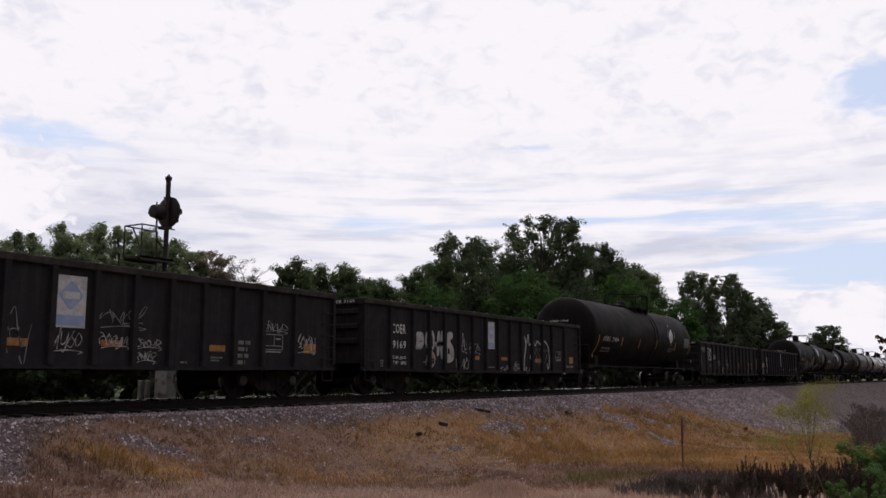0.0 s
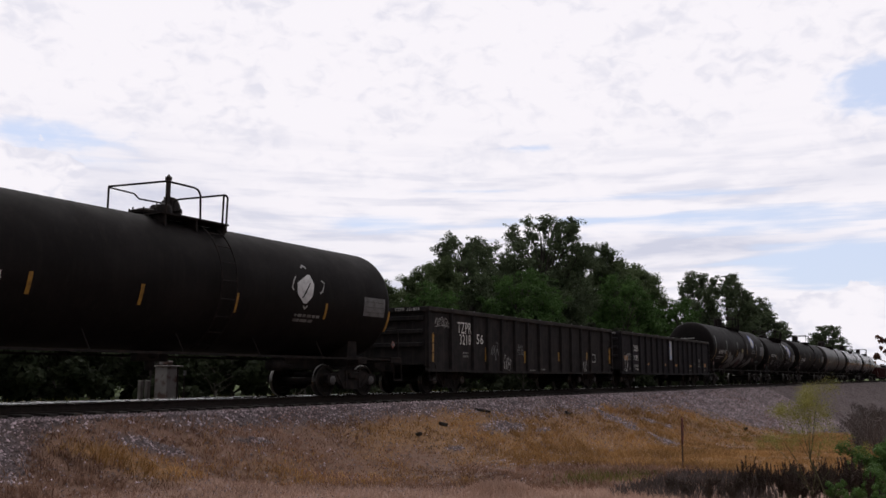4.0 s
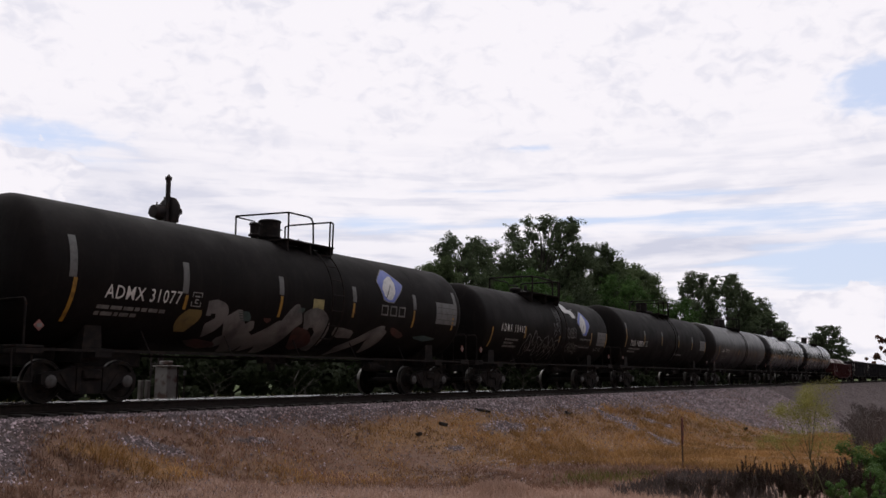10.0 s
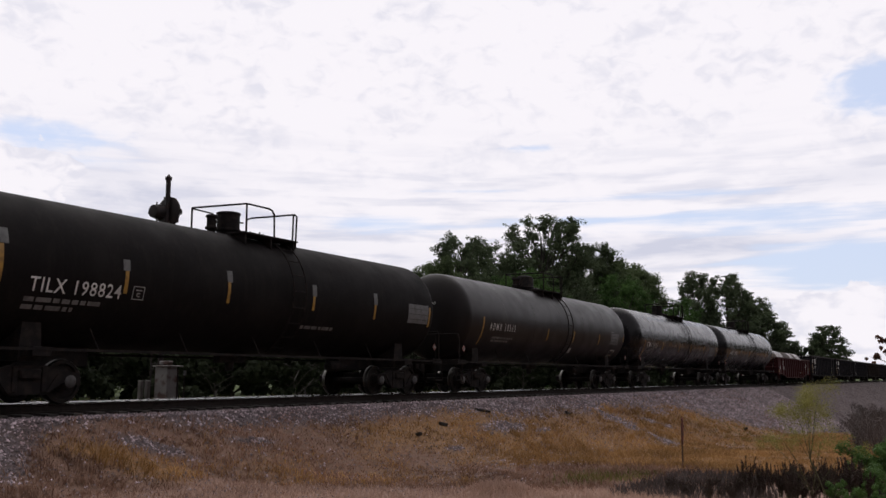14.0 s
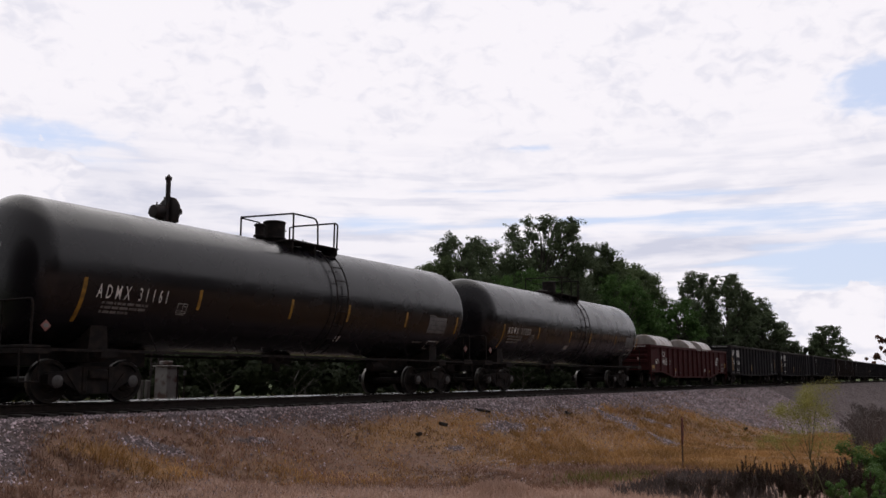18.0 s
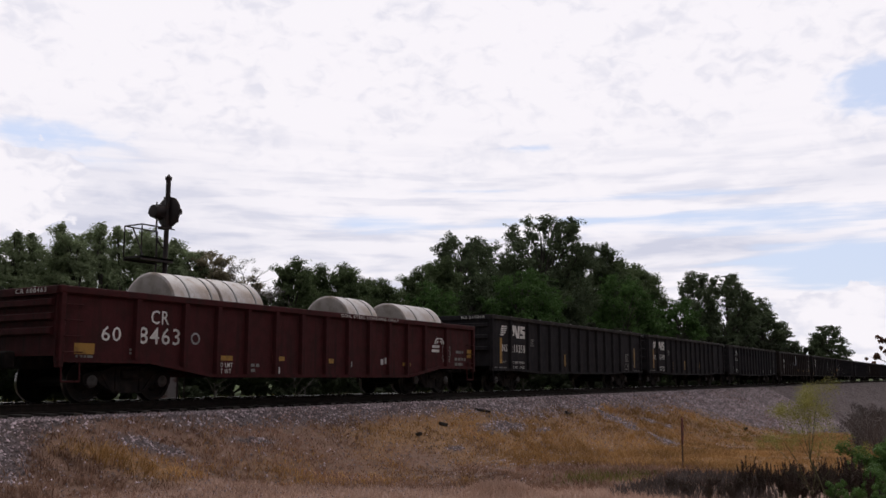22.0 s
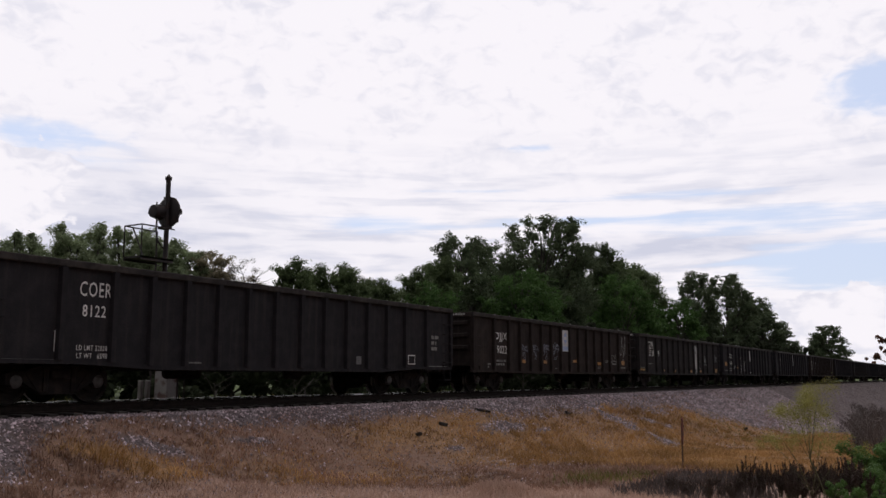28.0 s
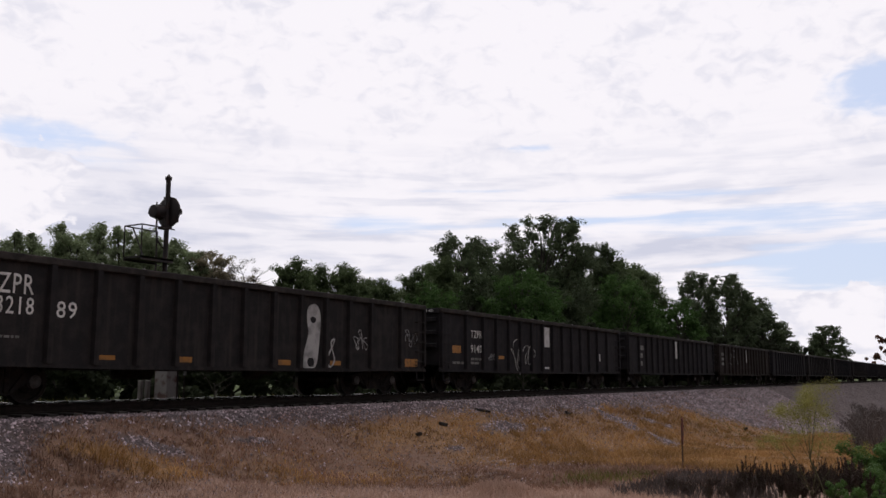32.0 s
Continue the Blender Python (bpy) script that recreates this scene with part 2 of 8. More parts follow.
SPRAY_BLUE = surface("pale blue spray paint", (0.17, 0.18, 0.23), 0.6, second=(0.08, 0.085, 0.11), second_scale=3, bump=0.0)
SPRAY_OCHRE = surface("ochre spray paint", (0.15, 0.105, 0.03), 0.65, second=(0.075, 0.055, 0.02), second_scale=3, bump=0.0)
YELLOW = surface("yellow reflective strip", (0.29, 0.155, 0.018), 0.5, second=(0.16, 0.085, 0.012), second_scale=8, bump=0.0)
ORANGE = surface("orange reflective strip", (0.30, 0.125, 0.016), 0.5, second=(0.17, 0.075, 0.014), second_scale=8, bump=0.0)
PANEL = surface("white panel", (0.4675, 0.4675, 0.4760), 0.6, second=(0.3400, 0.3400, 0.3485), second_scale=6, bump=0.0)
GREY_STRIP = surface("weathered pale reflective strip", (0.095, 0.095, 0.095), 0.6, second=(0.055, 0.055, 0.055), second_scale=6, bump=0.0)
PANEL_GREY = surface("weathered grey data panel", (0.115, 0.115, 0.12), 0.7, second=(0.075, 0.075, 0.075), second_scale=6, bump=0.0)
LOGO_BLUE = surface("blue emblem paint", (0.06, 0.09, 0.34), 0.5, second=(0.09, 0.12, 0.36), bump=0.0)
LOGO_PALE = surface("pale blue emblem paint", (0.22, 0.28, 0.46), 0.5, second=(0.3, 0.36, 0.5), bump=0.0)
RED = surface("faded pinkish placard", (0.22, 0.085, 0.075), 0.6, second=(0.12, 0.05, 0.045), bump=0.0)
COIL = surface("wrapped steel coil", (0.36, 0.335, 0.33), 0.36, metal=0.45, second=(0.27, 0.22, 0.19), second_scale=1.6, streak=(0.22, 0.165, 0.125), bump=0.05)
COIL_END = surface("coil end wrap", (0.25, 0.225, 0.21), 0.6, second=(0.17, 0.145, 0.125), second_scale=3)
STRAP = surface("steel strap", (0.16, 0.155, 0.15), 0.5, metal=0.5)
STRAP_DARK = surface("dark steel strap", (0.03, 0.03, 0.03), 0.5, metal=0.5)
SIGNAL = surface("dark weathered signal steel", (0.022, 0.018, 0.019), 0.6, second=(0.036, 0.024, 0.022), second_scale=5, spec=0.2)
CONCRETE = surface("stained grey concrete", (0.13, 0.12, 0.115), 0.85, second=(0.08, 0.075, 0.07), second_scale=4)
CASE = surface("chipped aluminium paint", (0.19, 0.18, 0.178), 0.6, second=(0.075, 0.042, 0.034), second_scale=3.0, second_at=(0.5, 0.6))
RUST_RED = surface("flaking red paint", (0.16, 0.045, 0.04), 0.7, second=(0.075, 0.04, 0.035), second_scale=9)
RUST_POST = surface("rusty steel post", (0.10, 0.055, 0.045), 0.8, second=(0.06, 0.035, 0.03), second_scale=9)
BARK = surface("grey-brown bark", (0.045, 0.038, 0.032), 0.9, second=(0.028, 0.023, 0.02), second_scale=5, bump=0.5)
DEAD = surface("bare grey twig", (0.16, 0.145, 0.13), 0.9, second=(0.10, 0.09, 0.08))
STONE = surface("crushed ballast stone", (0.2325, 0.1832, 0.1990), 0.85, second=(0.1488, 0.1004, 0.1042), second_scale=2.0, vary=0.92, islands=True, bump=0.2, skew=True)
STONE_FAR = surface("distant ballast stone", (0.1221, 0.0984, 0.1006), 0.9, second=(0.0851, 0.0636, 0.0614), second_scale=0.8, vary=0.45, islands=True, bump=0.2)
LEAF = leafy("broad green leaves", (0.074, 0.104, 0.046), (0.094, 0.124, 0.056), rough=0.7)
LEAF_FULL = leafy("full green leaves", (0.050, 0.100, 0.028), (0.068, 0.122, 0.036), rough=0.7)
LEAF_DARK = leafy("dark green leaves", (0.070, 0.094, 0.052), (0.090, 0.115, 0.062), rough=0.7)
# leaf green taken down: the shade below the trees is put into this colour
LEAF_SHADED = leafy("shade-darkened undergrowth leaves", (0.020, 0.028, 0.014), (0.034, 0.040, 0.022), rough=0.8)
LEAF_POPLAR = leafy("grey-green poplar leaves", (0.165, 0.205, 0.112), (0.200, 0.240, 0.135), glow=0.4, rough=0.7)
LEAF_BROWN = leafy("browning leaves", (0.175, 0.150, 0.098), (0.230, 0.200, 0.130), glow=0.4)
LEAF_BRIGHT = leafy("bright green shrub leaves", (0.075, 0.150, 0.040), (0.115, 0.200, 0.055))
LEAF_RED = leafy("reddish leaves", (0.12, 0.05, 0.035), (0.15, 0.075, 0.05))
STRAW = leafy("golden dry grass", (0.290, 0.158, 0.058), (0.425, 0.256, 0.110), glow=0.3, vary=0.45)
THATCH = leafy("brown dry weeds", (0.205, 0.118, 0.084), (0.320, 0.198, 0.142), glow=0.25, vary=0.4)
PALE_STRAW = leafy("pale pinkish seed grass", (0.40, 0.268, 0.210), (0.49, 0.345, 0.276), glow=0.3, vary=0.2)
GREEN_BLADE = leafy("greenish grass", (0.12, 0.125, 0.035), (0.20, 0.165, 0.06), glow=0.35)
WEED_DARK = leafy("dark weed leaves", (0.040, 0.028, 0.025), (0.088, 0.058, 0.048), glow=0.15)
BRUSH = leafy("grey-brown dead brush", (0.070, 0.056, 0.054), (0.110, 0.088, 0.082), glow=0.2)
UMBEL = leafy("yellow-green flower heads", (0.20, 0.205, 0.055), (0.29, 0.275, 0.085), glow=0.4)
STALK = surface("dry stalk", (0.075, 0.075, 0.035), 0.8)


def ground_surface():
    m = bpy.data.materials.new("gravel and dry grass ground")
    m.use_nodes = True
    nt = m.node_tree
    N, L = nt.nodes.new, nt.links.new
    bsdf = nt.nodes["Principled BSDF"]
    tc = N("ShaderNodeTexCoord")
    at = N("ShaderNodeAttribute")
    at.attribute_name = "gravel"

    def noise_at(s, d=6):
        n = N("ShaderNodeTexNoise")
        L(tc.outputs["Object"], n.inputs["Vector"])
        n.inputs["Scale"].default_value, n.inputs["Detail"].default_value = s, d
        return n.outputs[0]

    def mixed(f, a, b):
        x = N("ShaderNodeMix")
        x.data_type = "RGBA"
        L(f, x.inputs["Factor"])
        for s, v in ((x.inputs["A"], a), (x.inputs["B"], b)):
            if isinstance(v, tuple):
                s.default_value = (*v, 1)
            else:
                L(v, s)
        return x.outputs["Result"]

    def ramp(v, lo, hi):
        r = N("ShaderNodeMapRange")
        L(v, r.inputs[0])
        r.inputs[1].default_value, r.inputs[2].default_value = lo, hi
        return r.outputs[0]

    gold = N("ShaderNodeAttribute")
    gold.attribute_name = "gold"
    straw = mixed(gold.outputs["Fac"], (0.212, 0.126, 0.097), (0.292, 0.158, 0.070))
    straw = mixed(ramp(noise_at(14.0, 4), 0.35, 0.7), straw, (0.122, 0.078, 0.054))
    vor = N("ShaderNodeTexVoronoi")
    L(tc.outputs["Object"], vor.inputs["Vector"])
    vor.inputs["Scale"].default_value = 24.0
    hsv = N("ShaderNodeRGBToBW")
    L(vor.outputs["Color"], hsv.inputs[0])
    gravel = mixed(ramp(hsv.outputs[0], 0.2, 0.9), (0.036, 0.026, 0.030), (0.135, 0.105, 0.113))
    gravel = mixed(ramp(noise_at(0.7), 0.42, 0.66), gravel, (0.100, 0.076, 0.072))
    ag = N("ShaderNodeAttribute")
    ag.attribute_name = "green"
    ap = N("ShaderNodeAttribute")
    ap.attribute_name = "pale"
    straw = mixed(ap.outputs["Fac"], straw, mixed(ramp(noise_at(5.0, 5), 0.35, 0.65), (0.295, 0.190, 0.152), (0.38, 0.262, 0.214)))
    turf = mixed(ramp(noise_at(1.5), 0.4, 0.65), (0.035, 0.055, 0.018), (0.10, 0.12, 0.04))
    straw = mixed(ag.outputs["Fac"], straw, turf)
    L(mixed(at.outputs["Fac"], straw, gravel), bsdf.inputs["Base Color"])
    bsdf.inputs["Roughness"].default_value = 0.95
    bsdf.inputs["Specular IOR Level"].default_value = 0.2
    b = N("ShaderNodeBump")
    b.inputs["Strength"].default_value, b.inputs["Distance"].default_value = 0.7, 0.05
    L(noise_at(22.0, 5), b.inputs["Height"])
    L(b.outputs[0], bsdf.inputs["Normal"])
    return m


GROUND = ground_surface()

# ---- mesh tools ----
class Shape:
    """Corners and faces of one mesh, put together from simple solids."""

    def __init__(self):
        self.v, self.f = [], []

    def add(self, verts, faces):
        n = len(self.v)
        self.v.extend(tuple(p) for p in verts)
        self.f.extend(tuple(i + n for i in q) for q in faces)
        return self

    def box(self, x0, x1, y0, y1, z0, z1, c=0.0):
        """A box, its edges cut off by c."""
        if c <= 0:
            v = [(x, y, z) for x in (x0, x1) for y in (y0, y1) for z in (z0, z1)]
            return self.add(v, [(0, 1, 3, 2), (4, 6, 7, 5), (0, 4, 5, 1), (2, 3, 7, 6), (0, 2, 6, 4), (1, 5, 7, 3)])
        bm = bmesh.new()
        bmesh.ops.create_cube(bm, size=1.0, matrix=Matrix.LocRotScale(((x0 + x1) / 2, (y0 + y1) / 2, (z0 + z1) / 2), None, (x1 - x0, y1 - y0, z1 - z0)))
        bmesh.ops.bevel(bm, geom=bm.edges[:], offset=c, segments=1, affect="EDGES")
        bm.verts.index_update()
        self.add([v.co for v in bm.verts], [[v.index for v in f.verts] for f in bm.faces])
        bm.free()
        return self

    def rod(self, p, q, r, seg=8, r2=None):
        """A round bar from p to q, tapering to r2."""
        p, q = Vector(p), Vector(q)
        d = (q - p).normalized()
        a = d.orthogonal().normalized()
        b = d.cross(a)
        r2 = r if r2 is None else r2
        ring = [(math.cos(2 * math.pi * i / seg), math.sin(2 * math.pi * i / seg)) for i in range(seg)]
        v = [p + (a * c + b * s) * r for c, s in ring] + [q + (a * c + b * s) * r2 for c, s in ring]
        f = [(i, (i + 1) % seg, seg + (i + 1) % seg, seg + i) for i in range(seg)]
        return self.add(v, f + [tuple(range(seg))[::-1], tuple(range(seg, 2 * seg))])

    def pipe(self, pts, r, seg=6):
        """A bent round bar through the points."""
        for p, q in zip(pts, pts[1:]):
            self.rod(p, q, r, seg)
        return self

    def turn(self, profile, axis, seg=32, at=(0, 0, 0)):
        """A body turned about an axis: profile is (along, radius) from end to end."""
        v, f = [], []
        for a, r in profile:
            for i in range(seg):
                w = 2 * math.pi * i / seg
                c, s = math.cos(w) * r, math.sin(w) * r
                v.append({"x": (at[0] + a, at[1] + c, at[2] + s), "y": (at[0] + c, at[1] + a, at[2] + s), "z": (at[0] + c, at[1] + s, at[2] + a)}[axis])
        for k in range(len(profile) - 1):
            for i in range(seg):
                j = (i + 1) % seg
                f.append((k * seg + i, k * seg + j, (k + 1) * seg + j, (k + 1) * seg + i))
        f.append(tuple(range(seg))), f.append(tuple(range((len(profile) - 1) * seg, len(profile) * seg)))
        return self.add(v, f)

    def prism(self, outline, y0, y1):
        """An outline in x and z, thick from y0 to y1."""
        n = len(outline)
        v = [(x, y0, z) for x, z in outline] + [(x, y1, z) for x, z in outline]
        f = [(i, (i + 1) % n, n + (i + 1) % n, n + i) for i in range(n)]
        return self.add(v, f + [tuple(range(n)), tuple(range(n, 2 * n))[::-1]])

    def mesh(self, name, material, smooth=False):
        me = bpy.data.meshes.new(name)
        me.from_pydata(self.v, [], self.f)
        me.materials.append(material)
        bm = bmesh.new()
        bm.from_mesh(me)
        bmesh.ops.recalc_face_normals(bm, faces=bm.faces)
        bm.to_mesh(me)
        bm.free()
        if smooth:
            me.shade_smooth()
            me.set_sharp_from_angle(angle=radians(38))
        return me


def part(name, shape, material, parent, label="", smooth=False):
    """Links a shape, or a mesh that is there already, as one part under its thing."""
    me = shape if isinstance(shape, bpy.types.Mesh) else shape.mesh(name, material, smooth)
    ob = new(name, me)
    ob.parent = parent
    if label:
        tagged(ob, label)
    return ob


def thing(name, label, category, group="", at=None, shape=None, material=None, kind="", smooth=False):
    """A top-level thing: an empty at its base, or one mesh."""
    ob = new(name, shape.mesh(name, material, smooth) if shape else None)
    if at is not None:
        ob.matrix_basis = at
    return tagged(ob, label, category, group, kind)


def sheet(name, verts, faces, material, label, category, kind="stuff"):
    """Many small pieces as one mesh, from arrays; all faces have the same number of corners."""
    me = bpy.data.meshes.new(name)
    n, k = faces.shape
    me.vertices.add(len(verts)), me.loops.add(n * k), me.polygons.add(n)
    me.vertices.foreach_set("co", np.ascontiguousarray(verts, dtype=np.float32).ravel())
    me.loops.foreach_set("vertex_index", np.ascontiguousarray(faces, dtype=np.int32).ravel())
    me.polygons.foreach_set("loop_start", np.arange(0, n * k, k, dtype=np.int32))
    me.update(calc_edges=True)
    me.materials.append(material)
    ob = new(name, me)
    if label:
        tagged(ob, label, category, "", kind)
    return ob


LETTERS = {}


def letters(text):
    """Flat outlines of a text, scaled to a unit square: corners and faces."""
    if text not in LETTERS:
        cu = bpy.data.curves.new("lettering", "FONT")
        cu.body, cu.resolution_u, cu.offset, cu.space_character = text, 2, 0.005, 1.12
        ob = bpy.data.objects.new("lettering", cu)
        me = ob.to_mesh()
        v = np.array([p.co[:2] for p in me.vertices])
        f = [tuple(p.vertices) for p in me.polygons]
        ob.to_mesh_clear()
        bpy.data.objects.remove(ob), bpy.data.curves.remove(cu)
        lo, hi = v.min(0), v.max(0)
        LETTERS[text] = ((v - lo) / (hi - lo), f)
    return LETTERS[text]

# ---- rolling stock ----
WHEEL_R, AXLE = 0.42, 0.89


def wheelset_mesh():
    s = Shape()
    for side in (-1, 1):
        prof = [(-0.07, 0.10), (-0.065, 0.19), (-0.02, 0.21), (-0.02, 0.335), (-0.068, 0.345), (-0.07, 0.412), (-0.06, WHEEL_R), (0.03, WHEEL_R + 0.004),
                (0.045, WHEEL_R + 0.025), (0.065, WHEEL_R + 0.022), (0.07, 0.345), (0.02, 0.335), (0.02, 0.20), (0.075, 0.17), (0.08, 0.10)]
        s.turn([(a * -side, r) for a, r in prof], "y", 28, (0, side * 0.765, 0))
    s.turn([(-1.0, 0.075), (-0.86, 0.08), (-0.85, 0.095), (0.85, 0.095), (0.86, 0.08), (1.0, 0.075)], "y", 12)
    me = s.mesh("wheelset", WHEEL, True)
    me.materials.append(TREAD)
    for p in me.polygons:
        r = math.hypot(p.center.x, p.center.z)
        if r > 0.40 and abs(p.normal.y) < 0.9:
            p.material_index = 1
    return me


def truck_meshes():
    frame_line = [(-1.10, 0.36), (-1.10, 0.56), (-0.98, 0.60), (-0.70, 0.62), (-0.35, 0.72), (0.35, 0.72), (0.70, 0.62), (0.98, 0.60), (1.10, 0.56),
                  (1.10, 0.36), (0.98, 0.36), (0.96, 0.50), (0.80, 0.50), (0.74, 0.40), (0.36, 0.18), (-0.36, 0.18), (-0.74, 0.40), (-0.80, 0.50), (-0.96, 0.50), (-0.98, 0.36)]
    side = {}
    for k, y in (("near", -1.0), ("far", 1.0)):
        s = Shape().prism(frame_line, y - 0.075, y + 0.075)
        # pocket ribs and the two slanting columns standing proud of the casting
        for x in (-0.30, 0.30):
            s.box(x - 0.05, x + 0.05, y - 0.11, y + 0.11, 0.22, 0.70, 0.012)
        s.prism([(-0.72, 0.58), (-0.62, 0.58), (-0.34, 0.22), (-0.44, 0.22)], y - 0.10, y + 0.10)
        s.prism([(0.72, 0.58), (0.62, 0.58), (0.34, 0.22), (0.44, 0.22)], y - 0.10, y + 0.10)
        side[k] = s.mesh("side_frame", GEAR)
    spring = Shape()
    for x, dz in itertools.product((-0.17, 0.0, 0.17), range(5)):
        spring.turn([(0, 0.055), (0.028, 0.07), (0.045, 0.055)], "z", 10, (x, 0, 0.24 + dz * 0.055))
    bolster = Shape().box(-0.22, 0.22, -1.15, 1.15, 0.46, 0.66, 0.03).turn([(0, 0.30), (0.10, 0.30), (0.12, 0.22)], "z", 20, (0, 0, 0.66)).box(-0.75, 0.75, -0.05, 0.05, 0.30, 0.36)
    for x in (-0.62, 0.62):
        bolster.box(x - 0.06, x + 0.06, -0.85, 0.85, 0.34, 0.42, 0.01)
        for y in (-0.765, 0.765):
            bolster.box(x - 0.05 * (1 if x > 0 else -1) - 0.05, x + 0.05, y - 0.05, y + 0.05, 0.30, 0.52, 0.01)
    cap = Shape().turn([(-0.06, 0.10), (-0.05, 0.125), (0.04, 0.125), (0.055, 0.09), (0.065, 0.05)], "y", 16)
    return side, spring.mesh("spring_nest", GEAR), bolster.mesh("truck", GEAR, True), cap.mesh("bearing_cap", BEARING, True)


WHEELSET = wheelset_mesh()
SIDE_FRAME, SPRING, BOLSTER, CAP = truck_meshes()


def add_trucks(car, centre):
    for x in (-centre, centre):
        truck = part("truck", BOLSTER, None, car)
        truck.location = (x, 0, 0)
        for k, me in SIDE_FRAME.items():
            part("side_frame", me, None, truck)
        for y in (-1.0, 1.0):
            part("spring_nest", SPRING, None, truck).location = (0, y, 0)
            for dx in (-AXLE, AXLE):
                c = part("bearing_cap", CAP, None, truck)
                c.location, c.rotation_euler = (dx, y * 1.04, WHEEL_R), (0, 0, math.pi if y < 0 else 0)
        for dx in (-AXLE, AXLE):
            w = part("wheelset", WHEELSET, None, truck)
            w.location = (dx, 0, WHEEL_R)


def coupler_mesh():
    s = Shape().box(-0.55, 0.0, -0.09, 0.09, 0.72, 0.92, 0.02)
    s.prism([(-0.78, 0.68), (-0.55, 0.68), (-0.50, 0.75), (-0.50, 0.90), (-0.55, 0.97), (-0.78, 0.97)], -0.20, 0.05)
    s.prism([(-0.72, 0.70), (-0.58, 0.70), (-0.58, 0.95), (-0.72, 0.95)], 0.05, 0.19)
    s.box(-0.2, 0.0, -0.32, 0.32, 0.66, 1.0, 0.03)
    return s.mesh("coupler", GEAR)


def hose_mesh():
    s = Shape().pipe([(0, 0.35, 0.78), (-0.25, 0.38, 0.70), (-0.45, 0.36, 0.48), (-0.62, 0.30, 0.34), (-0.78, 0.22, 0.36)], 0.028, 8)
    return s.mesh("air_hose", GEAR, True)


COUPLER, HOSE = coupler_mesh(), hose_mesh()


def add_couplers(car, half):
    for side in (-1, 1):
        for name, me in (("coupler", COUPLER), ("air_hose", HOSE)):
            c = part(name, me, None, car)
            c.location, c.rotation_euler = (side * half, 0, 0), (0, 0, 0 if side < 0 else math.pi)


# -- markings --
class Flank:
    """The camera's side of a car: it lays flat marks on a plane or on a round shell."""

    def __init__(self, car, plane=None, radius=None, axis_z=None):
        self.car, self.plane, self.radius, self.axis_z = car, plane, radius, axis_z

    def at(self, x, z, lift=0.006):
        if self.radius:
            d = max(-0.98, min(0.98, (z - self.axis_z) / self.radius))
            r = self.radius + lift
            return (x, -r * math.sqrt(1 - d * d), self.axis_z + r * d)
        return (x, self.plane - lift, z)

    def lay(self, name, pts, faces, material, lift=0.006, label=""):
        # corners that fall together are joined
        seen, slot = {}, []
        for x, z in pts:
            slot.append(seen.setdefault((round(x, 3), round(z, 3)) if name in ("graffiti", "emblem") else (x, z), len(seen)))
        faces = [q for q in ([slot[i] for i in face] for face in faces) if len(set(q)) == len(q)]
        s = Shape().add([self.at(x, z, lift) for x, z in seen], faces)
        me = bpy.data.meshes.new(name)
        me.from_pydata(s.v, [], s.f)
        me.materials.append(material)
        return part(name, me, material, self.car, label)

    def text(self, text, x0, x1, z0, z1, material=None, slant=0.0, name="lettering", lift=0.006):
        v, f = letters(text)
        spans = sorted((min(v[k][0] for k in q), max(v[k][0] for k in q)) for q in f)
        glyphs = []
        for a, b in spans:
            if glyphs and a < glyphs[-1][1] + 0.002:
                glyphs[-1][1] = max(glyphs[-1][1], b)
            else:
                glyphs.append([a, b])
        # the widest gaps part the words
        words = len([p for p in (text.split("  ") if "  " in text else text.split(" ")) if p.strip()])
        gaps = sorted(range(1, len(glyphs)), key=lambda k: glyphs[k - 1][1] - glyphs[k][0])[:words - 1]
        cuts = [-1.0] + sorted((glyphs[k - 1][1] + glyphs[k][0]) / 2 for k in gaps) + [2.0]
        for lo, hi in zip(cuts, cuts[1:]):
            mine = [q for q in f if lo < v[q[0]][0] <= hi]
            used = sorted({k for q in mine for k in q})
            slot = {k: n for n, k in enumerate(used)}
            pts = [(x0 + v[k][0] * (x1 - x0) + v[k][1] * slant, z0 + v[k][1] * (z1 - z0)) for k in used]
            self.lay(name, pts, [tuple(slot[k] for k in q) for q in mine], material or WHITE, lift + (0.016 if self.radius else 0.0), "white lettering")

    def bar(self, x0, x1, z0, z1, material, name="reflector", rows=None, lift=0.006, label="", slant=0.0):
        n = rows or (max(1, int(abs(z1 - z0) / 0.12)) if self.radius else 1)
        pts = [(x + slant * k / n, z0 + (z1 - z0) * k / n) for k in range(n + 1) for x in (x0, x1)]
        return self.lay(name, pts, [(2 * k, 2 * k + 1, 2 * k + 3, 2 * k + 2) for k in range(n)], material, lift, label)

    def lines(self, x0, x1, z0, z1, rows, material, seed=1, name="stencil"):
        """Small writing that cannot be read: short bars in rows."""
        rnd = random.Random(seed)
        pts, f = [], []
        h = (z1 - z0) / (rows * 1.7)
        for k in range(rows):
            z, x = z1 - (k * 1.7 + 1) * h, x0
            end = x1 if k == 0 else x0 + (x1 - x0) * rnd.uniform(0.6, 1.0)
            while x < end - 0.02:
                w = min(rnd.uniform(0.6, 2.6) * h * 1.6, end - x)
                n = len(pts)
                pts += [(x, z), (x + w, z), (x + w, z + h), (x, z + h)]
                f.append((n, n + 1, n + 2, n + 3))
                x += w + h * 0.55
        return tagged(self.lay(name, pts, f, material, 0.005), kind="stuff")

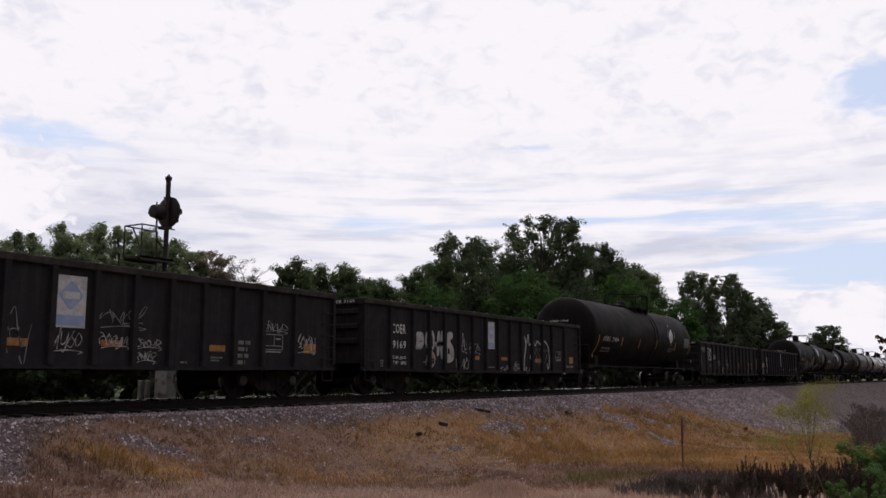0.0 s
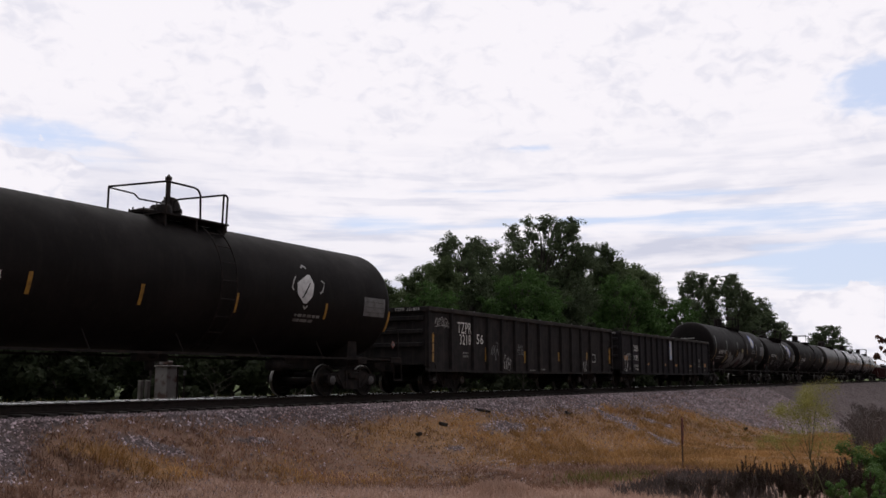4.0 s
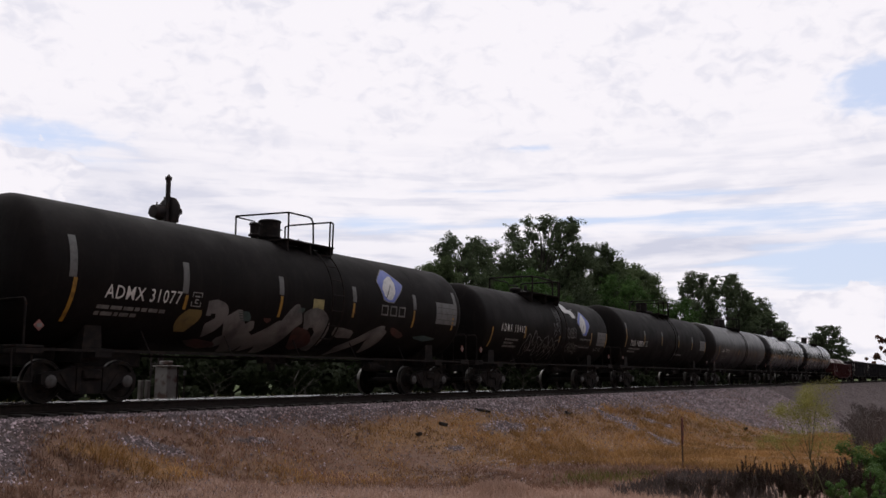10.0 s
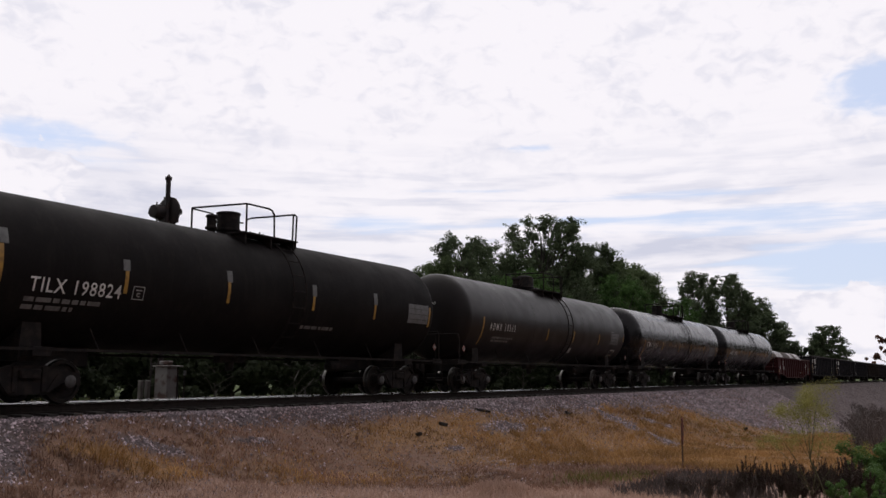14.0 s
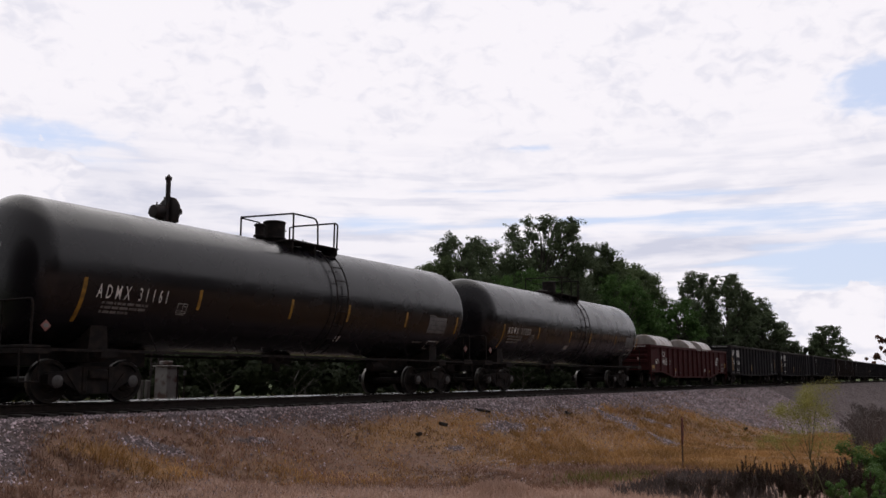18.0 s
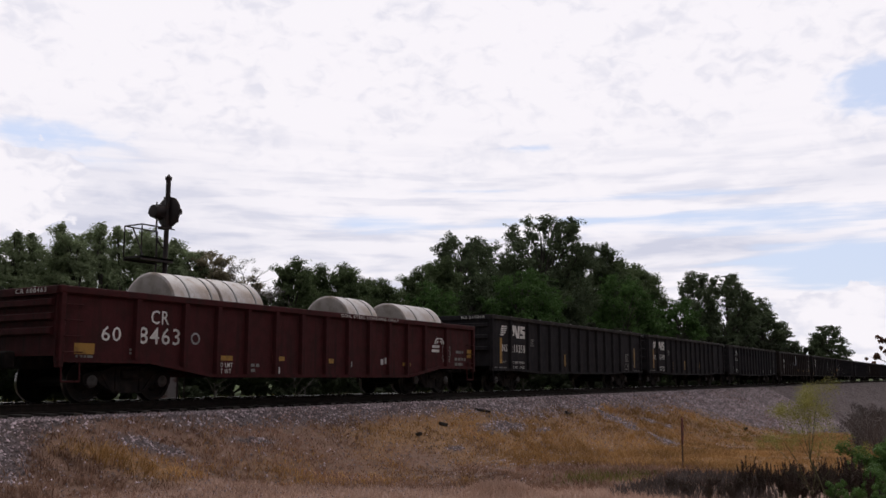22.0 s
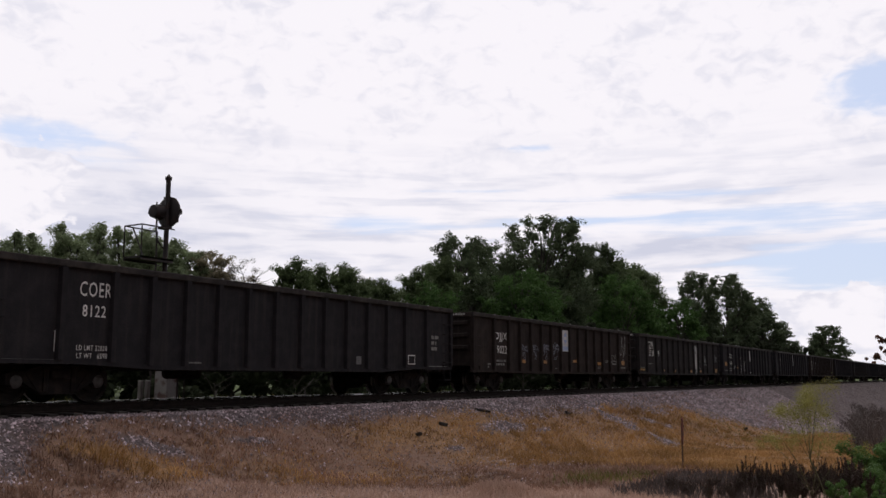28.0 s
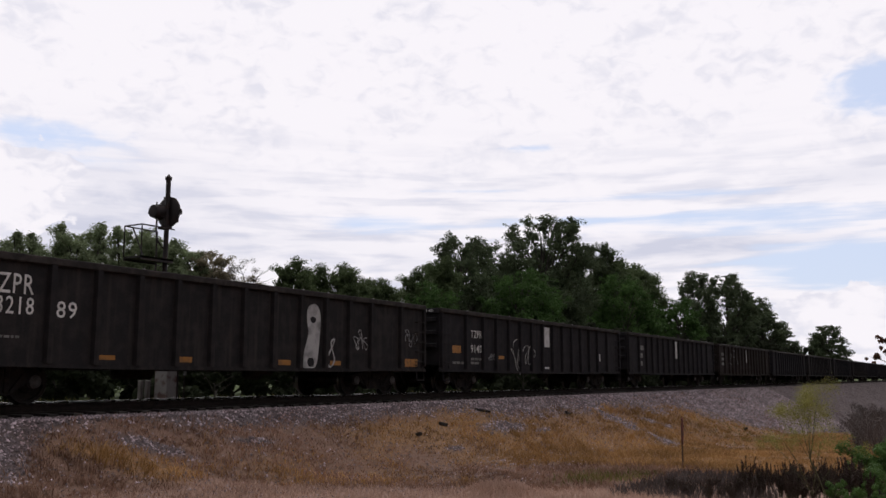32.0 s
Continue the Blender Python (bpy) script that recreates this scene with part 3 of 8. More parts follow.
    def ring(self, x0, x1, z0, z1, w, material, cross=False, name="stencil"):
        """A boxed stencil: a frame, with a cross of lines where it has one."""
        w = w * (0.62 if cross else 1.0)
        bars = [(x0, x1, z0, z0 + w), (x0, x1, z1 - w, z1), (x0, x0 + w, z0 + w, z1 - w), (x1 - w, x1, z0 + w, z1 - w)]
        h, u = z1 - z0, x1 - x0
        if cross and u > h * 1.1:
            c = x0 + u * 0.55
            bars += [(c - w / 2, c + w / 2, z0 + h * 0.28, z1 - w), (x0 + w, x1 - w, z0 + h * 0.28 - w, z0 + h * 0.28), (x0 + u * 0.08, x1 - u * 0.08, z0 - h * 0.16, z0 - h * 0.08), (x0 + u * 0.62, x1 - u * 0.12, z1 - h * 0.34, z1 - h * 0.24)]
        elif cross:
            bars += [(x0 + u * 0.25, x1 - u * 0.25, z0 + h * 0.66, z0 + h * 0.74), (x0 + u * 0.40, x1 - u * 0.34, z0 + h * 0.44, z0 + h * 0.52), (x0 + u * 0.34, x0 + u * 0.44, z0 + h * 0.24, z0 + h * 0.46), (x0 + u * 0.42, x1 - u * 0.34, z0 + h * 0.20, z0 + h * 0.28)]
        if cross:
            material = STENCIL
        pts, f = [], []
        for a, b, c, d in bars:
            n = len(pts)
            pts += [(a, c), (b, c), (b, d), (a, d)]
            f.append((n, n + 1, n + 2, n + 3))
        return self.lay(name, pts, f, material, 0.005)

    def scrawl(self, x0, x1, z0, z1, strokes, material, w=0.03, seed=1, name="graffiti", label="sprayed graffiti scrawl"):
        """Sprayed loops and zigzags, side by side."""
        rnd = random.Random(seed)
        pts, f = [], []
        step = (x1 - x0) / strokes
        forms = [[(-.5, -.3), (.1, 0), (.3, .3), (0, .5), (-.3, .1), (-.2, -.4), (.2, -.5)], [(-.5, -.4), (-.35, .45), (-.3, -.4), (0, .4), (.25, .3), (.3, -.45)],
                 [(-.5, 0), (-.1, .45), (-.4, .1), (-.2, -.45), (.2, -.3), (.25, .2), (-.1, .45)], [(-.5, -.4), (.1, .55), (-.2, .3), (.25, -.2), (-.1, -.5), (-.4, -.3)],
                 [(-.5, -.4), (0, .3), (.12, .85), (-.1, .75), (-.1, -.3), (.1, -.5)], [(-.5, .4), (-.4, -.2), (0, -.3), (.25, .4), (.2, -.3), (0, -.9), (-.3, -.7)]]
        groups = []
        for k in range(strokes):
            cx, cz = x0 + (k + 0.5) * step, (z0 + z1) / 2
            tall, flip = (z1 - z0) * rnd.uniform(0.55, 0.80), rnd.choice((-1, 1, 1))
            glyph = [(cx + (u * 1.5 + 0.22 * v + rnd.uniform(-.16, .16)) * step, cz + (v * flip + rnd.uniform(-.16, .16)) * tall) for u, v in rnd.choice(forms)]
            # two or three letters run on before the can is lifted
            if groups and rnd.random() < 0.65:
                groups[-1] += glyph
            else:
                groups.append(glyph)
        if strokes > 3:
            groups.append([(x0, z0 - 0.02), ((x0 + x1) / 2, z0 + 0.03), (x1, z0 + 0.0), (x1 - step * 0.6, z0 - 0.04)])
        for k, ctrl in enumerate(groups):
            ctrl = [ctrl[0]] + ctrl + [ctrl[-1]]
            path = []
            for p0, p1, p2, p3 in zip(ctrl, ctrl[1:], ctrl[2:], ctrl[3:]):
                for i in range(5):
                    u = i / 5
                    path.append(tuple(0.5 * (2 * b + (c - a) * u + (2 * a - 5 * b + 4 * c - d) * u * u + (3 * b - a - 3 * c + d) * u ** 3) for a, b, c, d in zip(p0, p1, p2, p3)))
            path.append(ctrl[-1])
            n = len(pts)
            for i, (px, pz) in enumerate(path):
                ax, az = path[max(0, i - 1)]
                bx, bz = path[min(len(path) - 1, i + 1)]
                d = math.hypot(bx - ax, bz - az) or 1.0
                ww = min(w * 0.75, (z1 - z0) * 0.2) / 2 * (0.8 + 0.3 * math.sin(i * 0.9 + k))
                nx, nz = -(bz - az) / d * ww, (bx - ax) / d * ww
                pts += [(px + nx, pz + nz), (px - nx, pz - nz)]
            f += [(n + 2 * i, n + 2 * i + 1, n + 2 * i + 3, n + 2 * i + 2) for i in range(len(path) - 1)]
        return self.lay(name, pts, f, material, 0.0085, label)

    def stroke(self, path, material, w, name="graffiti", label="sprayed ring"):
        """One sprayed line along a path."""
        pts = []
        for i, (px, pz) in enumerate(path):
            (ax, az), (bx, bz) = path[max(0, i - 1)], path[min(len(path) - 1, i + 1)]
            d = math.hypot(bx - ax, bz - az) or 1.0
            pts += [(px - (bz - az) / d * w / 2, pz + (bx - ax) / d * w / 2), (px + (bz - az) / d * w / 2, pz - (bx - ax) / d * w / 2)]
        return self.lay(name, pts, [(2 * i, 2 * i + 1, 2 * i + 3, 2 * i + 2) for i in range(len(path) - 1)], material, 0.0085, label)

    def bubble(self, x0, x1, z0, z1, count, material, w=0.03, seed=1):
        """Sprayed outlines of swollen shapes, overlapping in a row."""
        rnd = random.Random(seed)
        step = (x1 - x0) / count
        for k in range(count):
            cx, cz = x0 + (k + 0.5) * step, (z0 + z1) / 2 + rnd.uniform(-0.1, 0.1) * (z1 - z0)
            ring = []
            for i in range(11):
                a = 2 * math.pi * i / 11 + 0.4 * k
                r = rnd.uniform(0.62, 1.12) * (0.72 if i % 3 == 1 else 1.0)
                ring.append((cx + math.cos(a) * r * step * 0.66, cz + math.sin(a) * r * (z1 - z0) * 0.5))
            self.stroke(curve(ring + ring[:2], 4), material, w, label="sprayed outline of a swollen shape")
            self.stroke(curve([(cx - step * 0.2, cz + (z1 - z0) * 0.12), (cx, cz - (z1 - z0) * 0.08), (cx + step * 0.22, cz + (z1 - z0) * 0.05)], 4), material, w, label="sprayed line")

    def patch(self, outline, material, name="graffiti", lift=0.007, label="", cut=None):
        """A filled shape, its corners rounded where it is sprayed; it is cut into narrow rows."""
        if name == "graffiti":
            for _ in range(2):
                outline = [(a[0] * k + b[0] * (1 - k), a[1] * k + b[1] * (1 - k)) for a, b in zip(outline, outline[1:] + outline[:1]) for k in (0.75, 0.25)]
        zs = [z for _, z in outline]
        lo, hi = min(zs), max(zs)
        n = max(2, int((hi - lo) / (0.05 if self.radius else 0.03)))
        n = min(n, 44)
        pts, f = [], []

        def spans(z):
            xs = []
            for (ax, az), (bx, bz) in zip(outline, outline[1:] + outline[:1]):
                if (az > z) != (bz > z):
                    xs.append(ax + (z - az) / (bz - az) * (bx - ax))
            return sorted(xs)

        for k in range(n):
            za, zb = lo + (hi - lo) * k / n, lo + (hi - lo) * (k + 1) / n
            xa, xb = spans(za + 1e-5), spans(zb - 1e-5)
            if len(xa) != len(xb) or len(xa) < 2:
                mid = spans((za + zb) / 2)
                xa = xb = mid
            for i in range(0, len(xa) - 1, 2):
                m = len(pts)
                pts += [(xa[i], za), (xa[i + 1], za), (xb[i + 1], zb), (xb[i], zb)]
                f.append((m, m + 1, m + 2, m + 3))
        return self.lay(name, pts, f, material, lift, label)


def end_text(car, text, y0, y1, z0, z1, half, radius=None, axis_z=0.0, name="lettering"):
    """Lettering across a car's leading end, on a flat chord or on a dished head; it reads from +y to -y."""
    v, f = letters(text)
    pts = []
    for u, w in v:
        y, z = y0 + u * (y1 - y0), z0 + w * (z1 - z0)
        x = -half - 0.006
        if radius:
            x = -half - HEAD * max(0.0, 1 - (math.hypot(y, z - axis_z) / radius) ** 2.44) ** 0.41 - 0.012
        pts.append((x, y, z))
    me = bpy.data.meshes.new(name)
    me.from_pydata(pts, [], f)
    me.materials.append(WHITE)
    return part(name, me, WHITE, car, "white lettering")


def curve(pts, steps=6):
    """A smooth line through the points."""
    c = [pts[0]] + list(pts) + [pts[-1]]
    line = []
    for p0, p1, p2, p3 in zip(c, c[1:], c[2:], c[3:]):
        for i in range(steps):
            u = i / steps
            line.append(tuple(0.5 * (2 * b + (d - a) * u + (2 * a - 5 * b + 4 * d - e) * u * u + (3 * b - a - 3 * d + e) * u ** 3) for a, b, d, e in zip(p0, p1, p2, p3)))
    return line + [pts[-1]]


def ribbon(path, w):
    """The outline of a broad stroke along a path."""
    one, two = [], []
    for i, (px, pz) in enumerate(path):
        (ax, az), (bx, bz) = path[max(0, i - 1)], path[min(len(path) - 1, i + 1)]
        d = math.hypot(bx - ax, bz - az) or 1.0
        nx, nz = -(bz - az) / d * w / 2, (bx - ax) / d * w / 2
        one.append((px + nx, pz + nz)), two.append((px - nx, pz - nz))
    return one + two[::-1]


GREY_DARK = surface("dark panel entry", (0.04, 0.04, 0.042), 0.7, bump=0.0)


def data_panel(f, x0, x1, z0, z1):
    """A pale data panel with rows of dark entries."""
    f.bar(x0, x1, z0, z1, PANEL_GREY, "data_panel", label="weathered grey data panel")
    h = z1 - z0
    for k in range(3):
        f.lines(x0 + 0.06, x1 - 0.06, z0 + h * (0.16 + 0.28 * k), z0 + h * (0.22 + 0.28 * k), 1, GREY_DARK, 90 + k, "entry").location.y -= 0.004


def owner_panel(f, x0, x1, z0, z1):
    """A white panel with a pale blue diamond and a pale foot."""
    f.bar(x0, x1, z0, z1, PANEL, "panel", label="white panel with a pale blue emblem")
    cx, w, h = (x0 + x1) / 2, (x1 - x0) / 2, z1 - z0
    cz = z0 + h * 0.62
    f.patch([(cx - w * 0.85, cz), (cx, cz + h * 0.30), (cx + w * 0.85, cz), (cx, cz - h * 0.30)], LOGO_PALE, "emblem", 0.010)
    f.bar(cx - w * 0.55, cx + w * 0.55, cz - h * 0.07, cz + h * 0.07, PANEL, "emblem", lift=0.013)
    f.bar(x0 + 0.03, x1 - 0.03, z0 + h * 0.04, z0 + h * 0.24, LOGO_PALE, "emblem", lift=0.010)


def leaf_emblem(f, diamond, leaf, vein, blue):
    """A white leaf with a dark vein on a blue diamond with a pale rim, or on the bare shell."""
    if blue:
        cx, cz = sum(p[0] for p in diamond) / len(diamond), sum(p[1] for p in diamond) / len(diamond)
        f.patch([(cx + (x - cx) * 1.06, cz + (z - cz) * 1.06) for x, z in diamond], FADED, "emblem", 0.006, "pale emblem rim")
        f.patch(diamond, LOGO_BLUE, "emblem", 0.008, "blue emblem diamond")
    f.patch(leaf, PANEL, "emblem", 0.011, "white leaf")
    (ax, az), (bx, bz) = vein
    f.patch([(ax, az), (ax + 0.02, az - 0.02), (bx + 0.035, bz), (bx - 0.01, bz + 0.02)], SPRAY_DIM if blue else TANK_DULL, "emblem", 0.014)


def faint_word(f, x0, x1, z0, z1):
    """Worn block letters, as plain bars."""
    w = (x1 - x0) / 8
    for k in range(3):
        a = x0 + k * 2.9 * w
        f.ring(a, a + 2.2 * w, z0, z1, 0.045, SPRAY_WORN, False, "lettering")


def splash(f, x0, x1, z0, z1):
    """Two white blots, side by side, with a run of paint."""
    w, h = x1 - x0, z1 - z0
    f.patch([(x0, z1), (x0 + w * 0.45, z1 - h * 0.08), (x0 + w * 0.62, z1 - h * 0.45), (x0 + w * 0.38, z1 - h * 0.78), (x0 + w * 0.2, z1 - h * 0.62), (x0 + w * 0.1, z1 - h * 0.2)], PANEL, "graffiti", 0.009, "white sprayed blot")
    f.patch([(x0 + w * 0.45, z1 - h * 0.45), (x0 + w * 0.8, z1 - h * 0.42), (x0 + w * 0.9, z1 - h * 0.75), (x0 + w * 0.75, z0), (x0 + w * 0.6, z0 + h * 0.15)], PANEL, "graffiti", 0.010, "white sprayed blot")
    f.scrawl(x0 + w * 0.8, x1, z0 + h * 0.1, z1 - h * 0.3, 1, SPRAY, 0.03, 5)


def streaming_bars(f, x0, x1, z0, z1):
    """White bars of falling length, one under another."""
    h = (z1 - z0) / 5.4
    for k in range(5):
        z = z1 - h * (1.08 * k + 0.8)
        a = x0 + (x1 - x0) * 0.04 * (4 - k)
        b = x1 - (x1 - x0) * (0.0, 0.04, 0.10, 0.20, 0.45)[k]
        f.patch([(a, z), (b - 0.08, z), (b, z + h * 0.8), (a + 0.03, z + h * 0.8)], WHITE, "emblem", 0.006, "white bar")


def block_emblem(f, x0, x1, z0, z1):
    """Heavy white slanting strokes, joined into one emblem."""
    w = (x1 - x0)
    f.patch([(x0, z1), (x0 + w * 0.34, z1), (x0 + w * 0.46, z0 + (z1 - z0) * 0.4), (x0 + w * 0.50, z1), (x0 + w * 0.64, z1), (x0 + w * 0.58, z0), (x0 + w * 0.38, z0), (x0 + w * 0.26, z0 + (z1 - z0) * 0.6), (x0 + w * 0.22, z0 + (z1 - z0) * 0.2), (x0 + w * 0.02, z0 + (z1 - z0) * 0.12), (x0 + w * 0.18, z0 + (z1 - z0) * 0.4)], WHITE, "emblem", 0.006, "white emblem stroke")
    h = z1 - z0
    f.patch([(x0 + w * 0.68, z1), (x1, z1), (x1, z1 - h * 0.26), (x0 + w * 0.80, z1 - h * 0.26), (x0 + w * 0.80, z1 - h * 0.38), (x1, z1 - h * 0.38), (x1 - w * 0.02, z0), (x0 + w * 0.64, z0), (x0 + w * 0.64, z0 + h * 0.24), (x0 + w * 0.86, z0 + h * 0.24), (x0 + w * 0.86, z0 + h * 0.36), (x0 + w * 0.66, z0 + h * 0.36)], WHITE, "emblem", 0.006, "white emblem stroke")


def arched_emblem(f, x0, x1, z0, z1):
    """Two white bars running into an arch."""
    w, h = x1 - x0, z1 - z0
    for k in range(2):
        f.bar(x0 + w * 0.05 * k, x0 + w * 0.62, z0 + h * (0.06 + 0.26 * k), z0 + h * (0.22 + 0.26 * k), WHITE, "emblem")
    for r0, r1 in ((0.30, 0.40), (0.16, 0.24)):
        arc = [(x0 + w * (0.62 + r1 * math.cos(a)), z0 + h * (0.55 + r1 * 1.1 * math.sin(a))) for a in [math.pi * k / 12 for k in range(13)]]
        arc += [(x0 + w * (0.62 + r0 * math.cos(a)), z0 + h * (0.55 + r0 * 1.1 * math.sin(a))) for a in [math.pi * k / 12 for k in range(12, -1, -1)]]
        f.patch(arc, WHITE, "emblem", 0.006)


# -- open gondola --
HALF_W, HEAD = 1.55, 0.54     # a gondola's half width, the depth of a tank's dished end


def gondola(label, group, length=16.1, top=2.71, sill=0.655, paint=None, taper=0.03, outer=6.43, inner=5.25, ribs=14, shift=0.0):
    """An open steel gondola on two trucks. Its front looks to -x; the sides have ribs, a top chord and a sill."""
    paint = paint or BLACK
    car = thing("gondola_car", label, "freight car", group)
    h = length / 2
    sheet_y = HALF_W - 0.10
    bottom = [(-h, sill + taper), (-h + 2.2, sill + taper), (-h + 4.0, sill), (h - 4.0, sill), (h - 2.2, sill + taper), (h, sill + taper)]

    def low(x):
        for (ax, az), (bx, bz) in zip(bottom, bottom[1:]):
            if ax <= x <= bx:
                return az + (bz - az) * (x - ax) / (bx - ax)
        return bottom[0][1]

    side_me = Shape().prism(bottom + [(h, top - 0.06), (-h, top - 0.06)], -0.015, 0.015).mesh("side_sheet", paint)
    sill_line = bottom + [(x, z + 0.08) for x, z in bottom[::-1]]
    sill_me = Shape().prism(sill_line, -0.045, 0.045).mesh("side_sill", paint)
    chord_me = Shape().box(-h, h, -0.075, 0.075, top - 0.14, top, 0.014).mesh("top_chord", CHORD if paint is not OXIDE else paint)
    k = length / 16.1
    xs = [shift + x * k for x in [-outer] + [-inner + 2 * inner / (ribs - 3) * i for i in range(ribs - 2)] + [outer]]
    rib_me = {}
    for side in (-1, 1):
        y = side * sheet_y
        o = part("side_sheet", side_me, None, car)
        o.location = (0, y, 0)
        o = part("side_sill", sill_me, None, car)
        o.location = (0, y + side * 0.03, 0)
        o = part("top_chord", chord_me, None, car)
        o.location = (0, y + side * 0.03, 0)
        for x in xs:
            z0 = round(low(x) + 0.08, 3)
            if (z0, side) not in rib_me:
                a, b, d = 0.080, 0.058, 0.100 * side
                zt, zb = top - 0.14, z0
                v = [(-a, 0, zb), (a, 0, zb), (b, d, zb), (-b, d, zb), (-a, 0, zt), (a, 0, zt), (b, d, zt), (-b, d, zt)]
                rib_me[(z0, side)] = Shape().add(v, [(0, 1, 2, 3), (4, 5, 6, 7), (0, 1, 5, 4), (1, 2, 6, 5), (2, 3, 7, 6), (3, 0, 4, 7)]).mesh("rib", paint)
            o = part("rib", rib_me[(z0, side)], None, car)
            o.location = (x, y + side * 0.012, 0)
    if paint is not OXIDE:
        lug_me = Shape().box(-0.022, 0.022, -0.02, 0.02, top - 0.03, top + 0.022, 0.006).mesh("lug", WORN)
        for i, x in enumerate(xs):
            if (i * 7 + len(label)) % 3:
                part("lug", lug_me, None, car, "worn bright steel lug").location = (x + 0.05, -sheet_y - 0.075, 0)
    end = Shape().box(-0.02, 0.02, -sheet_y + 0.016, sheet_y - 0.016, 0.9, top - 0.05)
    end_me = end.mesh("end_sheet", paint)
    bar_me = Shape().prism([(0, -0.09), (-0.10, -0.05), (-0.10, 0.05), (0, 0.09)], -sheet_y + 0.10, sheet_y - 0.10).mesh("end_rib", paint)
    lip_me = Shape().box(-0.09, 0.03, -sheet_y - 0.02, sheet_y + 0.02, top - 0.17, top - 0.004, 0.014).mesh("end_chord", paint)
    post_me = Shape().box(-0.05, 0.06, -0.085, 0.06, sill + 0.18, top - 0.14, 0.012).mesh("corner_post", paint)
    for side in (-1, 1):
        turn = 0 if side < 0 else math.pi
        x = side * (h - 0.05)
        for name, me, z in [("end_sheet", end_me, 0), ("end_chord", lip_me, 0)] + [("end_rib", bar_me, 1.1 + (top - 1.3) * k / 3.4) for k in range(1, 4)]:
            o = part(name, me, None, car)
            o.location, o.rotation_euler = (x, 0, z), (0, 0, turn)
        for y in (-1, 1):
            o = part("corner_post", post_me, None, car)
            o.location, o.rotation_euler = (side * (h - 0.08), y * (sheet_y + 0.02), 0), (0, 0, math.pi if y > 0 else 0)
    part("floor", Shape().box(-h + 0.05, h - 0.05, -sheet_y + 0.016, sheet_y - 0.016, 0.98, 1.04), GEAR, car)
    under = Shape().box(-h + 0.2, h - 0.2, -0.20, 0.20, 0.66, 0.98, 0.02)
    for k in range(9):
        x = -h + 1.2 + k * (length - 2.4) / 8
        under.box(x - 0.07, x + 0.07, -sheet_y + 0.05, sheet_y - 0.05, 0.74, 0.97)
    part("underframe", under, GEAR, car)
    part("brake_cylinder", Shape().turn([(-0.3, 0.05), (-0.25, 0.14), (0.2, 0.16), (0.25, 0.06), (0.7, 0.03)], "x", 14, (1.2, -0.7, 0.60)).box(0.9, 1.3, -0.75, -0.65, 0.6, 0.98), GEAR, car)
    part("air_reservoir", Shape().turn([(-0.55, 0.05), (-0.5, 0.16), (0.5, 0.16), (0.55, 0.05)], "x", 14, (-1.4, 0.6, 0.62)).box(-1.6, -1.2, 0.55, 0.65, 0.62, 0.98), GEAR, car)
    rung = {}
    for sx, y in ((1, -1), (-1, 1), (-1, -1)):
        a, b = sx * (h - 0.52), sx * (h - 0.12)
        yy = y * (sheet_y + 0.10)
        if (sx, y) not in rung:
            rung[(sx, y)] = Shape().pipe([(a, yy - y * 0.08, 0), (a, yy + y * 0.02, 0), (b, yy + y * 0.02, 0), (b, yy - y * 0.08, 0)], 0.014, 6).mesh("grab_iron", paint)
        for k in range(int((top - 1.1) / 0.30) if sx > 0 else 4):
            part("grab_iron", rung[(sx, y)], None, car).location = (0, 0, 0.97 + k * 0.30)
        part("step", Shape().pipe([(a, yy - y * 0.05, 0.9), (a, yy - y * 0.02, 0.42), (b, yy - y * 0.02, 0.42), (b, yy - y * 0.05, 0.9)], 0.018, 6), paint, car)
    add_trucks(car, h - 2.05)
    add_couplers(car, h + 0.02)
    return car, Flank(car, plane=-(sheet_y + 0.015)), h


